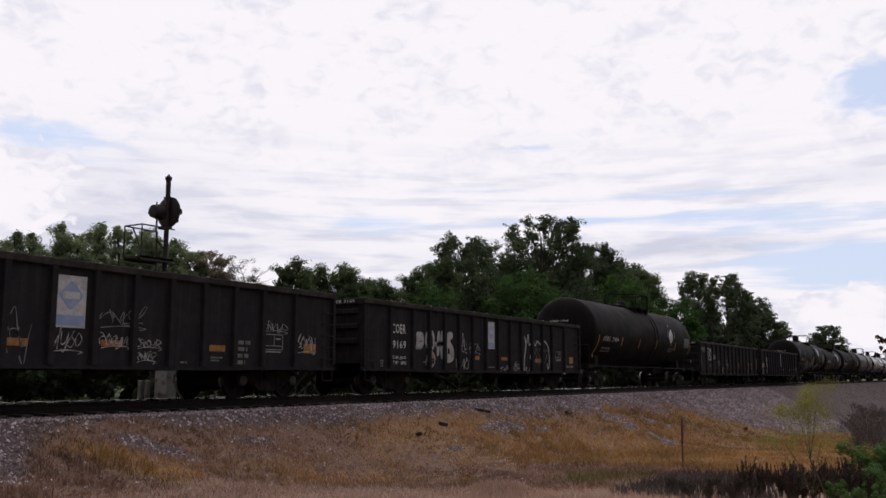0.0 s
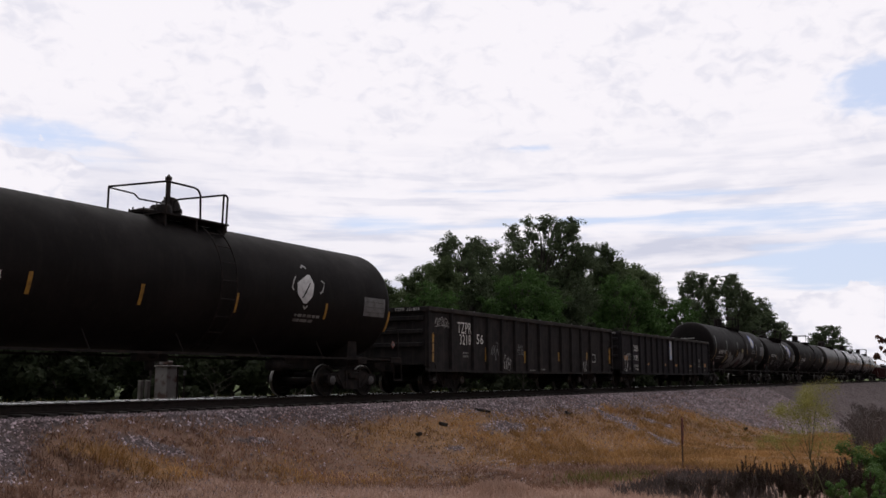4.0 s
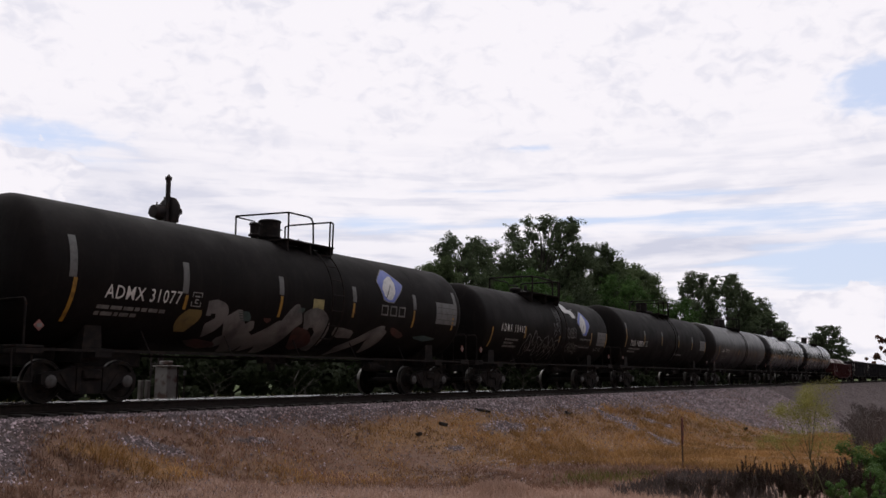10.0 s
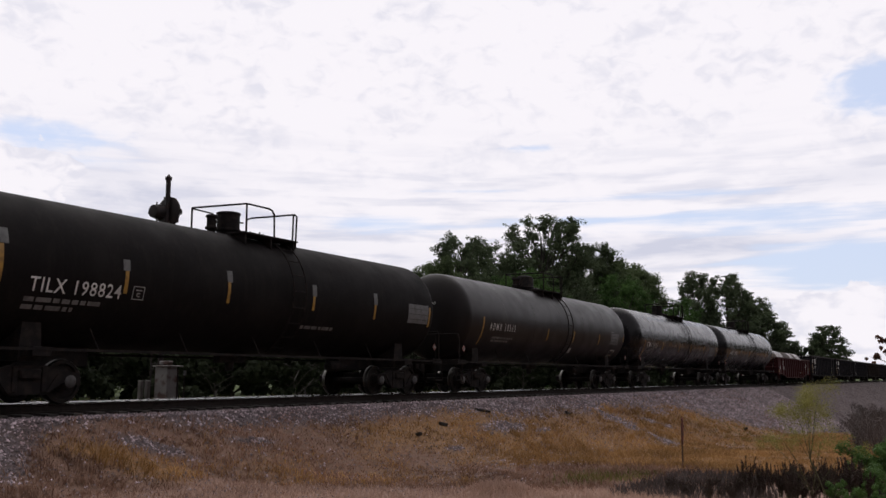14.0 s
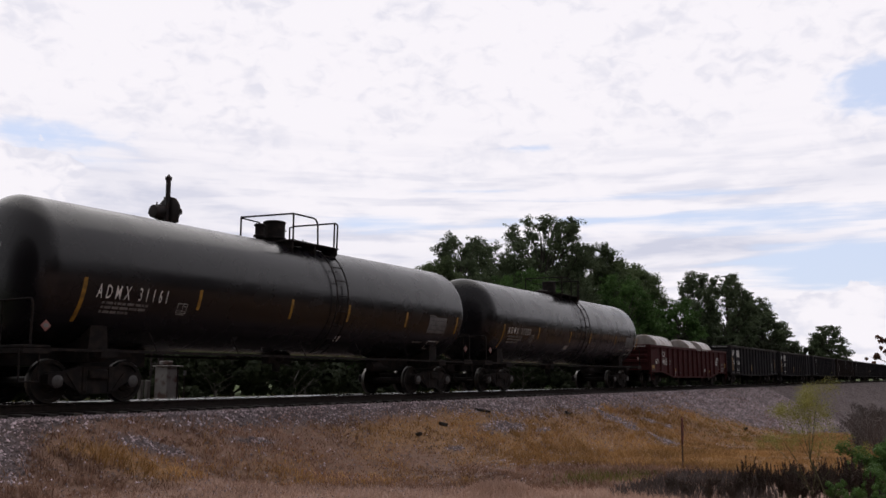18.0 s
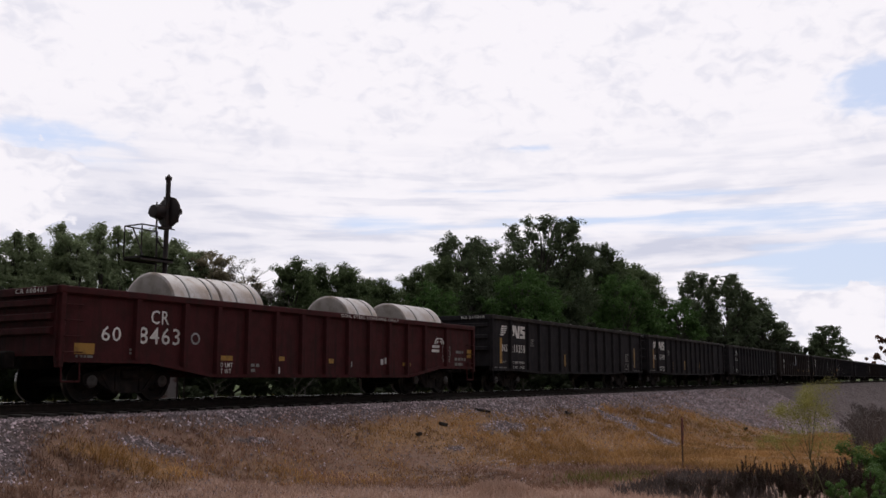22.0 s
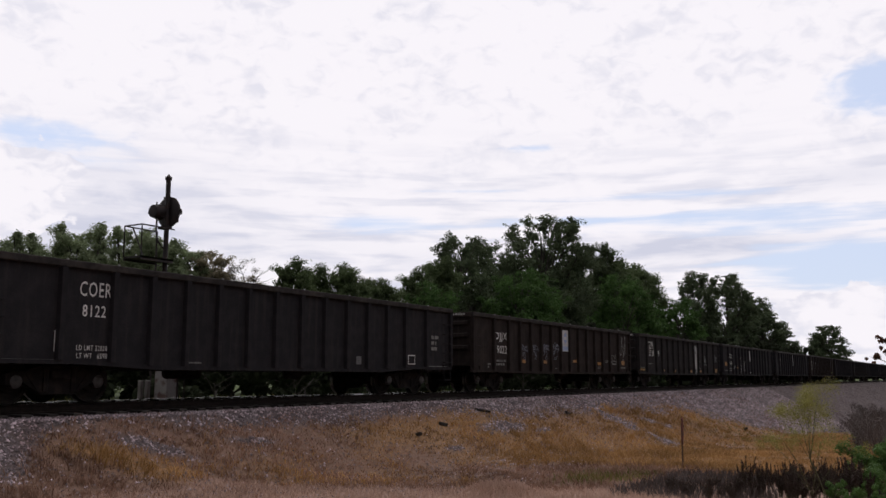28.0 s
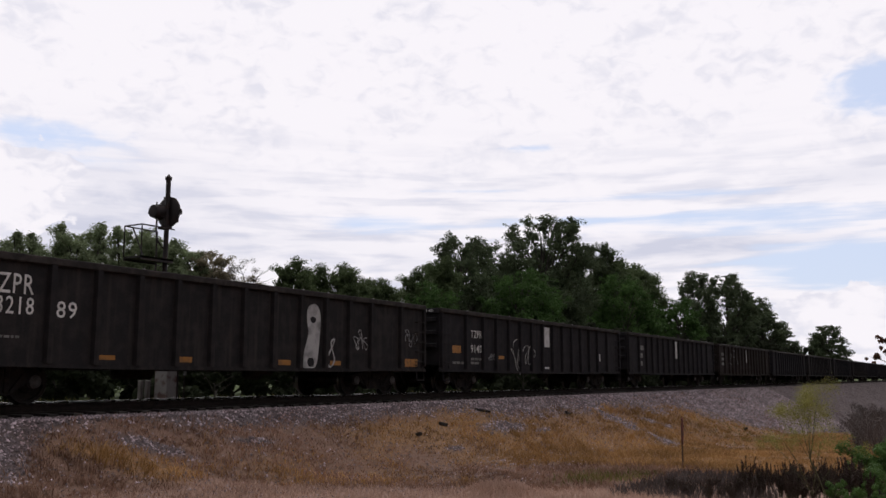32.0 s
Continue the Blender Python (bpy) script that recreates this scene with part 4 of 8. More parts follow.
# -- tank car --
def tank_car(label, group, straight=14.4, radius=1.5, axis_z=2.60, paint=None, trucks=6.4, half=8.1, style="dome", grow=0.0, shift=0.0):
    """A tank car: a round shell with dished ends on stub sills, a fittings platform with railings on top, ladders, side rails."""
    paint = paint or TANK_DULL
    car = thing("tank_car", label, "tank car", group)
    h = (straight + grow) / 2
    prof = [(-h - HEAD * math.sin(a) ** 0.82, radius * math.cos(a) ** 0.82) for a in [math.pi / 2 * k / 14 for k in range(14, 0, -1)]]
    prof[0] = (-h - HEAD, 0.02)
    tail = [(-x, r) for x, r in prof[::-1]]
    mid = []
    rings = [-h] + [-h + 2 * h * k / 6 for k in range(1, 6)] + [h]
    mid = [(x, radius) for x in rings]
    shell = part("shell", Shape().turn(prof + mid + tail, "x", 72, (0, 0, axis_z)), paint, car, smooth=True)
    shell.location.x = shift
    for x in rings[1:-1]:
        # welded seams stand a little proud
        part("weld_seam", Shape().turn([(x - 0.012, radius - 0.002), (x - 0.007, radius + 0.0015), (x + 0.007, radius + 0.0015), (x + 0.012, radius - 0.002)], "x", 72, (0, 0, axis_z)), paint, shell, smooth=True)
    crown = axis_z + radius
    # fittings on top: housing, valve, manway, and a platform on the ladder's side
    # along the crown: the fittings housing, the safety valve and the manway
    hx, vx, mx = {"dome": (0.0, -0.58, 0.80), "drum": (0.0, -0.75, 0.86), "turned": (0.62, 1.05, -0.10), "valves": (0.40, 0.80, -0.15), "low": (-0.35, 0.62, 0.1)}[style]
    if style in ("dome", "turned"):
        part("fittings_housing", Shape().turn([(-0.25, 0.26), (0.12, 0.26), (0.13, 0.32), (0.17, 0.32), (0.18, 0.29), (0.55, 0.29), (0.56, 0.31), (0.60, 0.31), (0.62, 0.27)], "z", 28, (hx, 0.1, crown)), GEAR, car, smooth=True)
        part("safety_valve", Shape().turn([(-0.2, 0.10), (0.10, 0.10), (0.11, 0.16), (0.16, 0.16), (0.18, 0.12), (0.40, 0.12), (0.42, 0.16), (0.47, 0.13)], "z", 16, (vx, 0.1, crown)), GEAR, car, smooth=True)
    elif style == "drum":
        part("fittings_housing", Shape().turn([(-0.25, 0.33), (0.12, 0.33), (0.14, 0.40), (0.17, 0.38), (0.50, 0.38), (0.60, 0.33), (0.65, 0.20)], "z", 28, (hx, 0.1, crown)), GEAR, car, smooth=True)
        part("safety_valve", Shape().turn([(-0.2, 0.12), (0.10, 0.12), (0.11, 0.20), (0.20, 0.20), (0.22, 0.15), (0.40, 0.15), (0.42, 0.21), (0.50, 0.18)], "z", 16, (vx, 0.1, crown)), GEAR, car, smooth=True)
    elif style == "valves":
        part("fittings_housing", Shape().turn([(-0.25, 0.13), (0.10, 0.13), (0.12, 0.20), (0.30, 0.20), (0.38, 0.16), (0.42, 0.06)], "z", 20, (hx, 0.1, crown)), GEAR, car, smooth=True)
        part("safety_valve", Shape().turn([(-0.2, 0.08), (0.08, 0.08), (0.09, 0.13), (0.14, 0.13), (0.16, 0.10), (0.26, 0.10), (0.28, 0.13)], "z", 16, (vx, 0.1, crown)), GEAR, car, smooth=True)
    else:
        part("fittings_housing", Shape().turn([(-0.2, 0.16), (0.12, 0.16), (0.15, 0.24), (0.24, 0.24), (0.30, 0.10)], "z", 20, (hx, 0.1, crown)), GEAR, car, smooth=True)
        part("safety_valve", Shape().turn([(-0.2, 0.08), (0.10, 0.08), (0.11, 0.15), (0.16, 0.15), (0.18, 0.07), (0.46, 0.06), (0.48, 0.03)], "z", 16, (vx, 0.1, crown)), GEAR, car, smooth=True)
    man = part("manway", Shape().turn([(-0.2, 0.29), (0.06, 0.29), (0.07, 0.36), (0.13, 0.36), (0.14, 0.30), (0.20, 0.16)], "z", 24, (mx, 0.1, crown)), GEAR, car, smooth=True)
    bolt = Shape().rod((0, 0, 0.03), (0, 0, 0.19), 0.022, 6).mesh("bolt", GEAR)
    for k in range(8):
        w = k * math.pi / 4
        part("bolt", bolt, None, man).location = (mx + 0.34 * math.cos(w), 0.1 + 0.34 * math.sin(w), crown)
    p0, p1, py = (-0.62, 1.42, 1.02) if style != "low" else (-1.55, 1.25, 1.20)
    deck = Shape().box(p0, p1, -py, -0.46, crown - 0.07, crown - 0.03)
    for x in (p0 + 0.1, (p0 + p1) / 2, p1 - 0.15):
        deck.prism([(x, crown - 0.07), (x + 0.06, crown - 0.07), (x + 0.06, crown - 0.42), (x, crown - 0.25)], -py + 0.03, -0.55)
    part("platform", deck, GEAR, car)
    rz = crown + (0.66 if style != "low" else 0.58)
    th = 0.024 if style != "low" else 0.034
    part("railing", Shape().pipe([(p0 - 0.2, 0.55, crown - 0.06), (p0 - 0.2, 0.55, rz), (p0 + 0.1, -py, rz), (0.28, -py, rz), (0.40, -py, rz - 0.03), (0.48, -py, rz - 0.14), (0.50, -py, crown - 0.06)], th, 8).rod((p0 + 0.1, -py, crown - 0.06), (p0 + 0.1, -py, rz), th, 8), GEAR, car)
    part("railing", Shape().pipe([(p1 - 0.42, 0.42, crown - 0.06), (p1 - 0.42, 0.42, rz - 0.04), (p1 - 0.36, 0.30, rz), (p1 - 0.16, -py, rz), (p1 - 0.10, -py - 0.03, rz - 0.05), (p1 - 0.10, -py, crown - 0.25)], th, 8).rod((p1 - 0.20, -py, rz), (p1 - 0.22, -py, crown - 0.06), th, 8), GEAR, car)
    part("railing", Shape().pipe([(p0 - 0.2, 0.55, rz - 0.02), (-0.05, 0.62, rz - 0.02), (0.1, 0.62, rz - 0.12), (p1 - 0.42, 0.55, rz - 0.12)], th * 0.8, 6), GEAR, car)
    # ladders round the shell, both sides
    for side in (-1, 1):
        lad = Shape()
        ang = [0.62 + k * 0.13 for k in range(17)]
        for x in (0.66, 1.14):
            lad.pipe([(x, side * (radius + 0.10) * math.sin(a), axis_z + (radius + 0.10) * math.cos(a)) for a in ang], 0.02, 6)
        for a in ang[1::2]:
            y, z = side * (radius + 0.10) * math.sin(a), axis_z + (radius + 0.10) * math.cos(a)
            lad.rod((0.66, y, z), (1.14, y, z), 0.014, 6)
        part("ladder", lad, GEAR, car)
        rail = Shape().box(-half + 0.75, half - 0.75, side * 1.40 - 0.03, side * 1.40 + 0.03, 0.99, 1.04)
        for k in range(5):
            x = -h + 2.4 + k * (straight - 4.8) / 4
            rail.rod((x, side * 1.39, 0.98), (x - 0.12, side * 1.22, 1.45), 0.016, 6)
        part("side_rail", rail, GEAR, car)
    for s in (-1, 1):
        a, b = sorted((s * (trucks - 1.9), s * (half - 0.55)))
        part("stub_sill", Shape().box(a, b, -0.24, 0.24, 0.72, 1.12, 0.02), GEAR, car)
        part("saddle", Shape().prism([(s * trucks - 0.25, 0.80), (s * trucks + 0.25, 0.80), (s * trucks + 0.18, 1.75), (s * trucks - 0.18, 1.75)], -1.05, 1.05).box(s * trucks - 0.20, s * trucks + 0.20, -1.42, 1.42, 0.88, 1.06, 0.01), GEAR, car)
    for s in (-1, 1):
        x0, x1 = sorted((s * (half - 0.85), s * (half - 0.30)))
        part("end_platform", Shape().box(x0, x1, -1.45, 1.45, 1.04, 1.09, 0.008).box(x0, x1, -1.45, 1.45, 0.94, 1.03), GEAR, car)
        x = s * (half - 0.45)
        rl = Shape().pipe([(x, -1.42, 1.05), (x, -1.42, 1.86), (x, -1.36, 1.94), (x, 1.36, 1.94), (x, 1.42, 1.86), (x, 1.42, 1.05)], 0.022, 8)
        for y in (-0.5, 0.5):
            rl.rod((x, y, 1.05), (x, y, 1.94), 0.018, 6)
        part("end_railing", rl, GEAR, car)
        for y in (-1, 1):
            part("step", Shape().pipe([(x - 0.2, y * 1.40, 1.0), (x - 0.2, y * 1.43, 0.42), (x + 0.2, y * 1.43, 0.42), (x + 0.2, y * 1.40, 1.0)], 0.018, 6), GEAR, car)
    part("outlet_valve", Shape().turn([(0.0, 0.10), (0.25, 0.12), (0.30, 0.20), (0.55, 0.20)], "z", 16, (0.1, 0, 0.66)).box(-0.35, 0.55, -0.12, 0.12, 0.86, 1.12, 0.02), GEAR, car, smooth=True)
    part("brake_cylinder", Shape().turn([(-0.3, 0.05), (-0.25, 0.14), (0.2, 0.16), (0.25, 0.06), (0.7, 0.03)], "x", 14, (h - 3.4, -0.35, 0.82)), GEAR, car)
    if style != "low":
        wheel = Shape().turn([(-0.02, 0.26), (0.0, 0.30), (0.02, 0.26)], "x", 20, (-half + 0.25, 0.5, 1.75))
        wheel.rod((-half + 0.25, 0.5, 1.75), (-half + 0.6, 0.5, 1.75), 0.03).box(-half + 0.23, -half + 0.27, 0.22, 0.78, 1.73, 1.77)
        part("hand_brake", wheel, GEAR, car)
    add_trucks(car, trucks)
    add_couplers(car, half - 0.05)
    return car, Flank(car, radius=radius, axis_z=axis_z), h

# ---- ground ----
def smooth(a, b, x):
    u = np.clip((x - a) / (b - a), 0, 1)
    return u * u * (3 - 2 * u)


def waves(x, y, seed=0):
    """Gentle unevenness, about -1 to 1."""
    s = 0.0
    for k in range(6):
        a, f, p = k * 2.399 + seed, 0.35 * 1.6 ** k, k * 1.7 + seed * 3
        s = s + np.sin((x * np.cos(a) + y * np.sin(a)) * f + p) / (1 + 0.6 * k)
    return s / 2.2


def ground_z(x, y):
    x, y = np.asarray(x, float), np.asarray(y, float)
    nat = -1.25 - 0.030 * np.clip(x - 4, 0, 55) + 0.05 * waves(x, y)
    edge = TRACK_Y - 2.1
    bank = -0.19 - 0.5 * np.clip(edge - y, 0, None) + 0.03 * waves(x * 2.3, y * 2.3, 4) * smooth(edge, edge - 1, y)
    k = 0.35
    near = np.maximum(nat, bank) + k * np.log1p(np.exp(-np.abs(nat - bank) / k)) * 0.5 * smooth(edge, edge - 2, y)
    near = np.minimum(near, -0.25)
    far = -0.25 - 0.45 * smooth(TRACK_Y + 1.95, TRACK_Y + 3.2, y) + 0.04 * waves(x, y, 2) * smooth(TRACK_Y + 2, TRACK_Y + 5, y)
    return np.where(y < TRACK_Y, near, far)


BANK_X = (-5.0, 8.5, 9.6, 11.3, 14.0, 17.5, 20.0, 23.0, 29.0, 33.0, 38.0, 42.0, 45.0, 52.0, 60.0, 75.0)
BANK_Y = (11.6, 12.2, 13.3, 13.9, 13.6, 13.3, 13.6, 13.5, 13.3, 13.1, 13.2, 12.7, 11.9, 9.7, 6.5, 3.0)
# bare tongues of gravel down the bank: middle, half length, half width, turn
TONGUES = ((24.9, 12.6, 2.1, 0.42, 0.05), (33.7, 11.9, 1.3, 1.0, -0.9), (34.0, 10.8, 0.9, 0.7, -1.1), (11.5, 13.0, 0.9, 0.28, -0.7), (13.9, 12.9, 0.7, 0.22, -0.2), (26.4, 12.2, 0.8, 0.15, 0.0), (36.5, 12.0, 1.4, 0.3, -0.5), (20.3, 11.8, 0.5, 0.16, 0.1))


def gravel_share(x, y):
    """1 on bare gravel, 0 in dry grass."""
    x, y = np.asarray(x, float), np.asarray(y, float)
    g = (y - np.interp(x, BANK_X, BANK_Y)) / (0.25 + 0.012 * np.clip(x, 0, 80))
    g = g + 0.7 * waves(x * 0.9 + 3, y * 2.2 - x * 0.4, 7) + 0.6 * waves(x * 3.1 - y * 1.5, y * 3.4, 12)
    for cx, cy, a, b, turn in TONGUES:
        c, s = math.cos(turn), math.sin(turn)
        u, v = (x - cx) * c + (y - cy) * s, (y - cy) * c - (x - cx) * s
        g = np.maximum(g, 0.75 - 1.3 * ((u / a) ** 2 + (v / b) ** 2) + 0.75 * waves(x * 4, y * 5, 2))
    g = smooth(-0.8, 0.8, g)
    return np.where(y < TRACK_Y, g, smooth(TRACK_Y + 4.0, TRACK_Y + 2.6, y))


def gold_share(x, y):
    """1 where the grass is golden, 0 where it is brown weeds."""
    g = smooth(19, 25, x) * 1.5 - 0.55 + 1.5 * np.exp(-(((x - 10.6) / 1.0) ** 2 + ((y - 12.6 + 0.5 * (x - 10.6)) / 0.55) ** 2)) + 0.9 * np.exp(-(((x - 19.5) / 2.2) ** 2 + ((y - 12.7) / 0.5) ** 2))
    return smooth(-0.5, 0.7, g + 0.7 * waves(x * 1.3, y * 1.7, 21))


def pale_share(x, y):
    """1 where the pale, pinkish seed grass grows at the foot of the bank."""
    return smooth(0.5, -0.5, y - np.minimum(11.5, 10.9 - 1.0 * (x - 12.3)) + 0.6 * waves(x * 1.2, y * 1.2, 3))


def build_ground():
    xs = np.concatenate([[-3000, -900, -300, -120, -60, -35], np.arange(-22, 66, 0.3), np.arange(66, 90, 0.6), [92, 96, 100, 106, 112, 120, 130, 142, 156, 175, 200, 230, 270, 330, 420, 600, 1000, 2000, 3500]])
    ys = np.concatenate([[-3000, -900, -250, -80, -30, -14, -8], np.arange(-5, 8, 0.3), np.arange(8, 18, 0.16), np.arange(18, 26, 0.4), [26.5, 28, 30, 34, 40, 50, 65, 85, 120, 200, 400, 1000, 3000]])
    gx, gy = np.meshgrid(xs, ys, indexing="ij")
    gz = ground_z(gx, gy)
    v = np.stack([gx, gy, gz], -1).reshape(-1, 3)
    i, j = np.meshgrid(np.arange(len(xs) - 1), np.arange(len(ys) - 1), indexing="ij")
    a = (i * len(ys) + j).ravel()
    f = np.stack([a, a + len(ys), a + len(ys) + 1, a + 1], -1)
    ob = sheet("ground", v, f, GROUND, "sloping trackside ground of grey gravel and dry golden grass", "ground", "structure")
    at = ob.data.attributes.new("gravel", "FLOAT", "POINT")
    at.data.foreach_set("value", gravel_share(gx, gy).ravel().astype(np.float32))
    at = ob.data.attributes.new("gold", "FLOAT", "POINT")
    at.data.foreach_set("value", gold_share(gx, gy).ravel().astype(np.float32))
    at = ob.data.attributes.new("green", "FLOAT", "POINT")
    at.data.foreach_set("value", smooth(TRACK_Y + 3.0, TRACK_Y + 5.0, gy).ravel().astype(np.float32))
    at = ob.data.attributes.new("pale", "FLOAT", "POINT")
    at.data.foreach_set("value", pale_share(gx, gy).ravel().astype(np.float32))
    ob.data.shade_smooth()


def scatter(n, x0, x1, y0, y1, seed, near=1.0):
    """Places on the ground, thinning out with distance."""
    rng = np.random.default_rng(seed)
    x = x0 + (x1 - x0) * rng.random(n) ** near
    y = y0 + (y1 - y0) * rng.random(n)
    return x, y, rng


def stones(name, x, y, z, size, rng, material, label):
    """Broken stones: squashed, turned, four-sided points, their undersides sunk in the ground."""
    n = len(x)
    base = np.array([(1, 0, -0.4), (-1, 0, -0.4), (0, 1, -0.4), (0, -1, -0.4), (0, 0, 1)], float)
    tri = np.array([(0, 2, 4), (2, 1, 4), (1, 3, 4), (3, 0, 4)])
    v = base[None] * (size[:, None, None] * rng.uniform(0.65, 1.3, (n, 5, 1)))
    a, b = rng.uniform(0, 6.28, n), rng.uniform(-0.5, 0.5, n)
    ca, sa, cb, sb = np.cos(a), np.sin(a), np.cos(b), np.sin(b)
    vx, vy, vz = v[..., 0], v[..., 1], v[..., 2] * 0.8
    vy, vz = vy * cb[:, None] - vz * sb[:, None], vy * sb[:, None] + vz * cb[:, None]
    vx, vy = vx * ca[:, None] - vy * sa[:, None], vx * sa[:, None] + vy * ca[:, None]
    pts = np.stack([vx + x[:, None], vy + y[:, None], vz + z[:, None]], -1).reshape(-1, 3)
    f = (tri[None] + (np.arange(n) * 5)[:, None, None]).reshape(-1, 3)
    return sheet(name, pts, f, material, label, "gravel")


def blades(name, x, y, z, height, rng, material, label, lean=0.35, width=0.02, category="grass", per=1):
    """Grass: each blade is a bent tapering strip of two quads' height, as triangles."""
    n = len(x)
    a = rng.uniform(0, 6.28, n)
    dx, dy = np.cos(a), np.sin(a)
    l = rng.uniform(0.2, 1.0, n) * lean * height
    b = rng.uniform(0, 6.28, n)
    lx, ly = np.cos(b) * l, np.sin(b) * l
    w = width * rng.uniform(0.6, 1.4, n)
    p0 = np.stack([x - dx * w, y - dy * w, z - 0.03], -1)
    p1 = np.stack([x + dx * w, y + dy * w, z - 0.03], -1)
    p2 = np.stack([x + lx * 0.35 - dx * w * 0.8, y + ly * 0.35 - dy * w * 0.8, z + height * 0.6], -1)
    p3 = np.stack([x + lx * 0.35 + dx * w * 0.8, y + ly * 0.35 + dy * w * 0.8, z + height * 0.6], -1)
    p4 = np.stack([x + lx, y + ly, z + height * 0.95], -1)
    v = np.stack([p0, p1, p2, p3, p4], 1).reshape(-1, 3)
    t = np.array([(0, 1, 3), (0, 3, 2), (2, 3, 4)])
    f = (t[None] + (np.arange(n) * 5)[:, None, None]).reshape(-1, 3)
    return sheet(name, v, f, material, label, category)


# ---- track ----
def build_track():
    track = thing("railway_track", "single railway track of steel rails on dark timber ties", "railway track", kind="structure", at=pose(0, TRACK_Y, 0))
    prof = [(-0.075, -0.172), (0.075, -0.172), (0.075, -0.160), (0.012, -0.145), (0.009, -0.045), (0.036, -0.035), (0.037, -0.006), (0.026, -0.001), (-0.026, -0.001), (-0.037, -0.006),
            (-0.036, -0.035), (-0.009, -0.045), (-0.012, -0.145), (-0.075, -0.160)]
    n = len(prof)
    for y in (-0.755, 0.755):
        v = [(x, y + a, b) for x in (-400.0, 1500.0) for a, b in prof]
        f = [(i, (i + 1) % n, n + (i + 1) % n, n + i) for i in range(n)] + [tuple(range(n))[::-1], tuple(range(n, 2 * n))]
        rail = part("rail", Shape().add(v, f), RAIL_RUST, track)
        k = 1 if y < 0 else -1          # the gauge side
        cap = [(-0.026, -0.012), (-0.018, -0.001), (-0.006, 0.0008), (0.026, -0.006), (0.037, -0.016), (0.0405, -0.034), (0.030, -0.036), (-0.026, -0.030)]
        m = len(cap)
        v = [(x, y + a * k, b) for x in (-400.0, 1500.0) for a, b in cap]
        part("rail_head", Shape().add(v, [(i, (i + 1) % m, m + (i + 1) % m, m + i) for i in range(m)]), RAIL_TOP, rail, "polished steel rail head")
    tie = Shape().box(-0.115, 0.115, -1.30, 1.30, -0.36, -0.172, 0.012).mesh("tie", TIE_WOOD)
    rnd = random.Random(5)
    for k in range(170):
        o = part("tie", tie, None, track)
        o.location = (-12 + k * 0.53, rnd.uniform(-0.04, 0.04), rnd.uniform(-0.008, 0.0))
        o.rotation_euler = (0, 0, rnd.uniform(-0.015, 0.015))
    far = Shape()
    for k in range(170, 620):
        x = -12 + k * 0.53
        far.box(x - 0.115, x + 0.115, -1.30, 1.30, -0.36, -0.174)
    tagged(part("tie", far, TIE_WOOD, track), kind="stuff")
    return track


# ---- trees ----
def limbs(height, seed, spread=0.35, trunk=0.028, forks=9, start=0.25):
    """A tapered, slightly crooked trunk with forking limbs: the wood, and the limb ends where leaves gather."""
    rnd = random.Random(seed)
    s, tips = Shape(), []
    p, r = Vector((0, 0, -0.3)), height * trunk
    pts = [p.copy()]
    for k in range(7):
        p = p + Vector((rnd.uniform(-0.05, 0.05) * height, rnd.uniform(-0.05, 0.05) * height, (height * 0.86 + 0.3) / 7))
        pts.append(p.copy())
    for k, (a, b) in enumerate(zip(pts, pts[1:])):
        s.rod(a, b, r * (1 - k / 7.6), 8, r * (1 - (k + 1) / 7.6))
    tips += [(pts[-1], height * 0.12), (pts[5], height * 0.14)]
    for k in range(forks):
        u = start + (0.92 - start) * (k + rnd.random() * 0.6) / forks
        i = min(6, int(u * 7))
        base = pts[i].lerp(pts[i + 1], u * 7 - i)
        a = k * 2.4 + rnd.uniform(-0.5, 0.5)
        reach = height * spread * (1.0 - 0.55 * abs(u - 0.5)) * rnd.uniform(0.75, 1.15)
        rise = reach * rnd.uniform(0.25, 0.8)
        q = base + Vector((math.cos(a) * reach, math.sin(a) * reach, rise))
        m = base.lerp(q, 0.5) + Vector((0, 0, reach * 0.08))
        rr = r * (1 - u) * 0.55 + 0.02
        s.rod(base, m, rr, 6, rr * 0.65)
        s.rod(m, q, rr * 0.65, 6, rr * 0.2)
        tips += [(q, reach * 0.42), (m, reach * 0.44)]
        for j in range(3):
            b2 = m.lerp(q, rnd.uniform(0.0, 0.8))
            a2 = a + rnd.choice((-1, 1)) * rnd.uniform(0.5, 1.2)
            q2 = b2 + Vector((math.cos(a2), math.sin(a2), rnd.uniform(0.2, 0.9))) * reach * rnd.uniform(0.3, 0.5)
            s.rod(b2, q2, rr * 0.35, 5, rr * 0.12)
            tips.append((q2, reach * 0.36))
    return s, tips


def leaf_quads(p, n, size, rng):
    """Folded diamond leaves at p, facing n."""
    count = len(p)
    n = n / np.linalg.norm(n, axis=1)[:, None]
    t = np.cross(n, rng.normal(size=(count, 3)))
    t /= np.linalg.norm(t, axis=1)[:, None]
    b = np.cross(n, t)
    s = size[:, None]
    q = np.stack([p - t * s, p + b * s * 0.6 + n * s * 0.15, p + t * s, p - b * s * 0.6 + n * s * 0.15], 1).reshape(-1, 3)
    i = (np.arange(count) * 4)[:, None]
    return q, np.concatenate([i + np.array([[0, 1, 2]]), i + np.array([[0, 2, 3]])], 0)


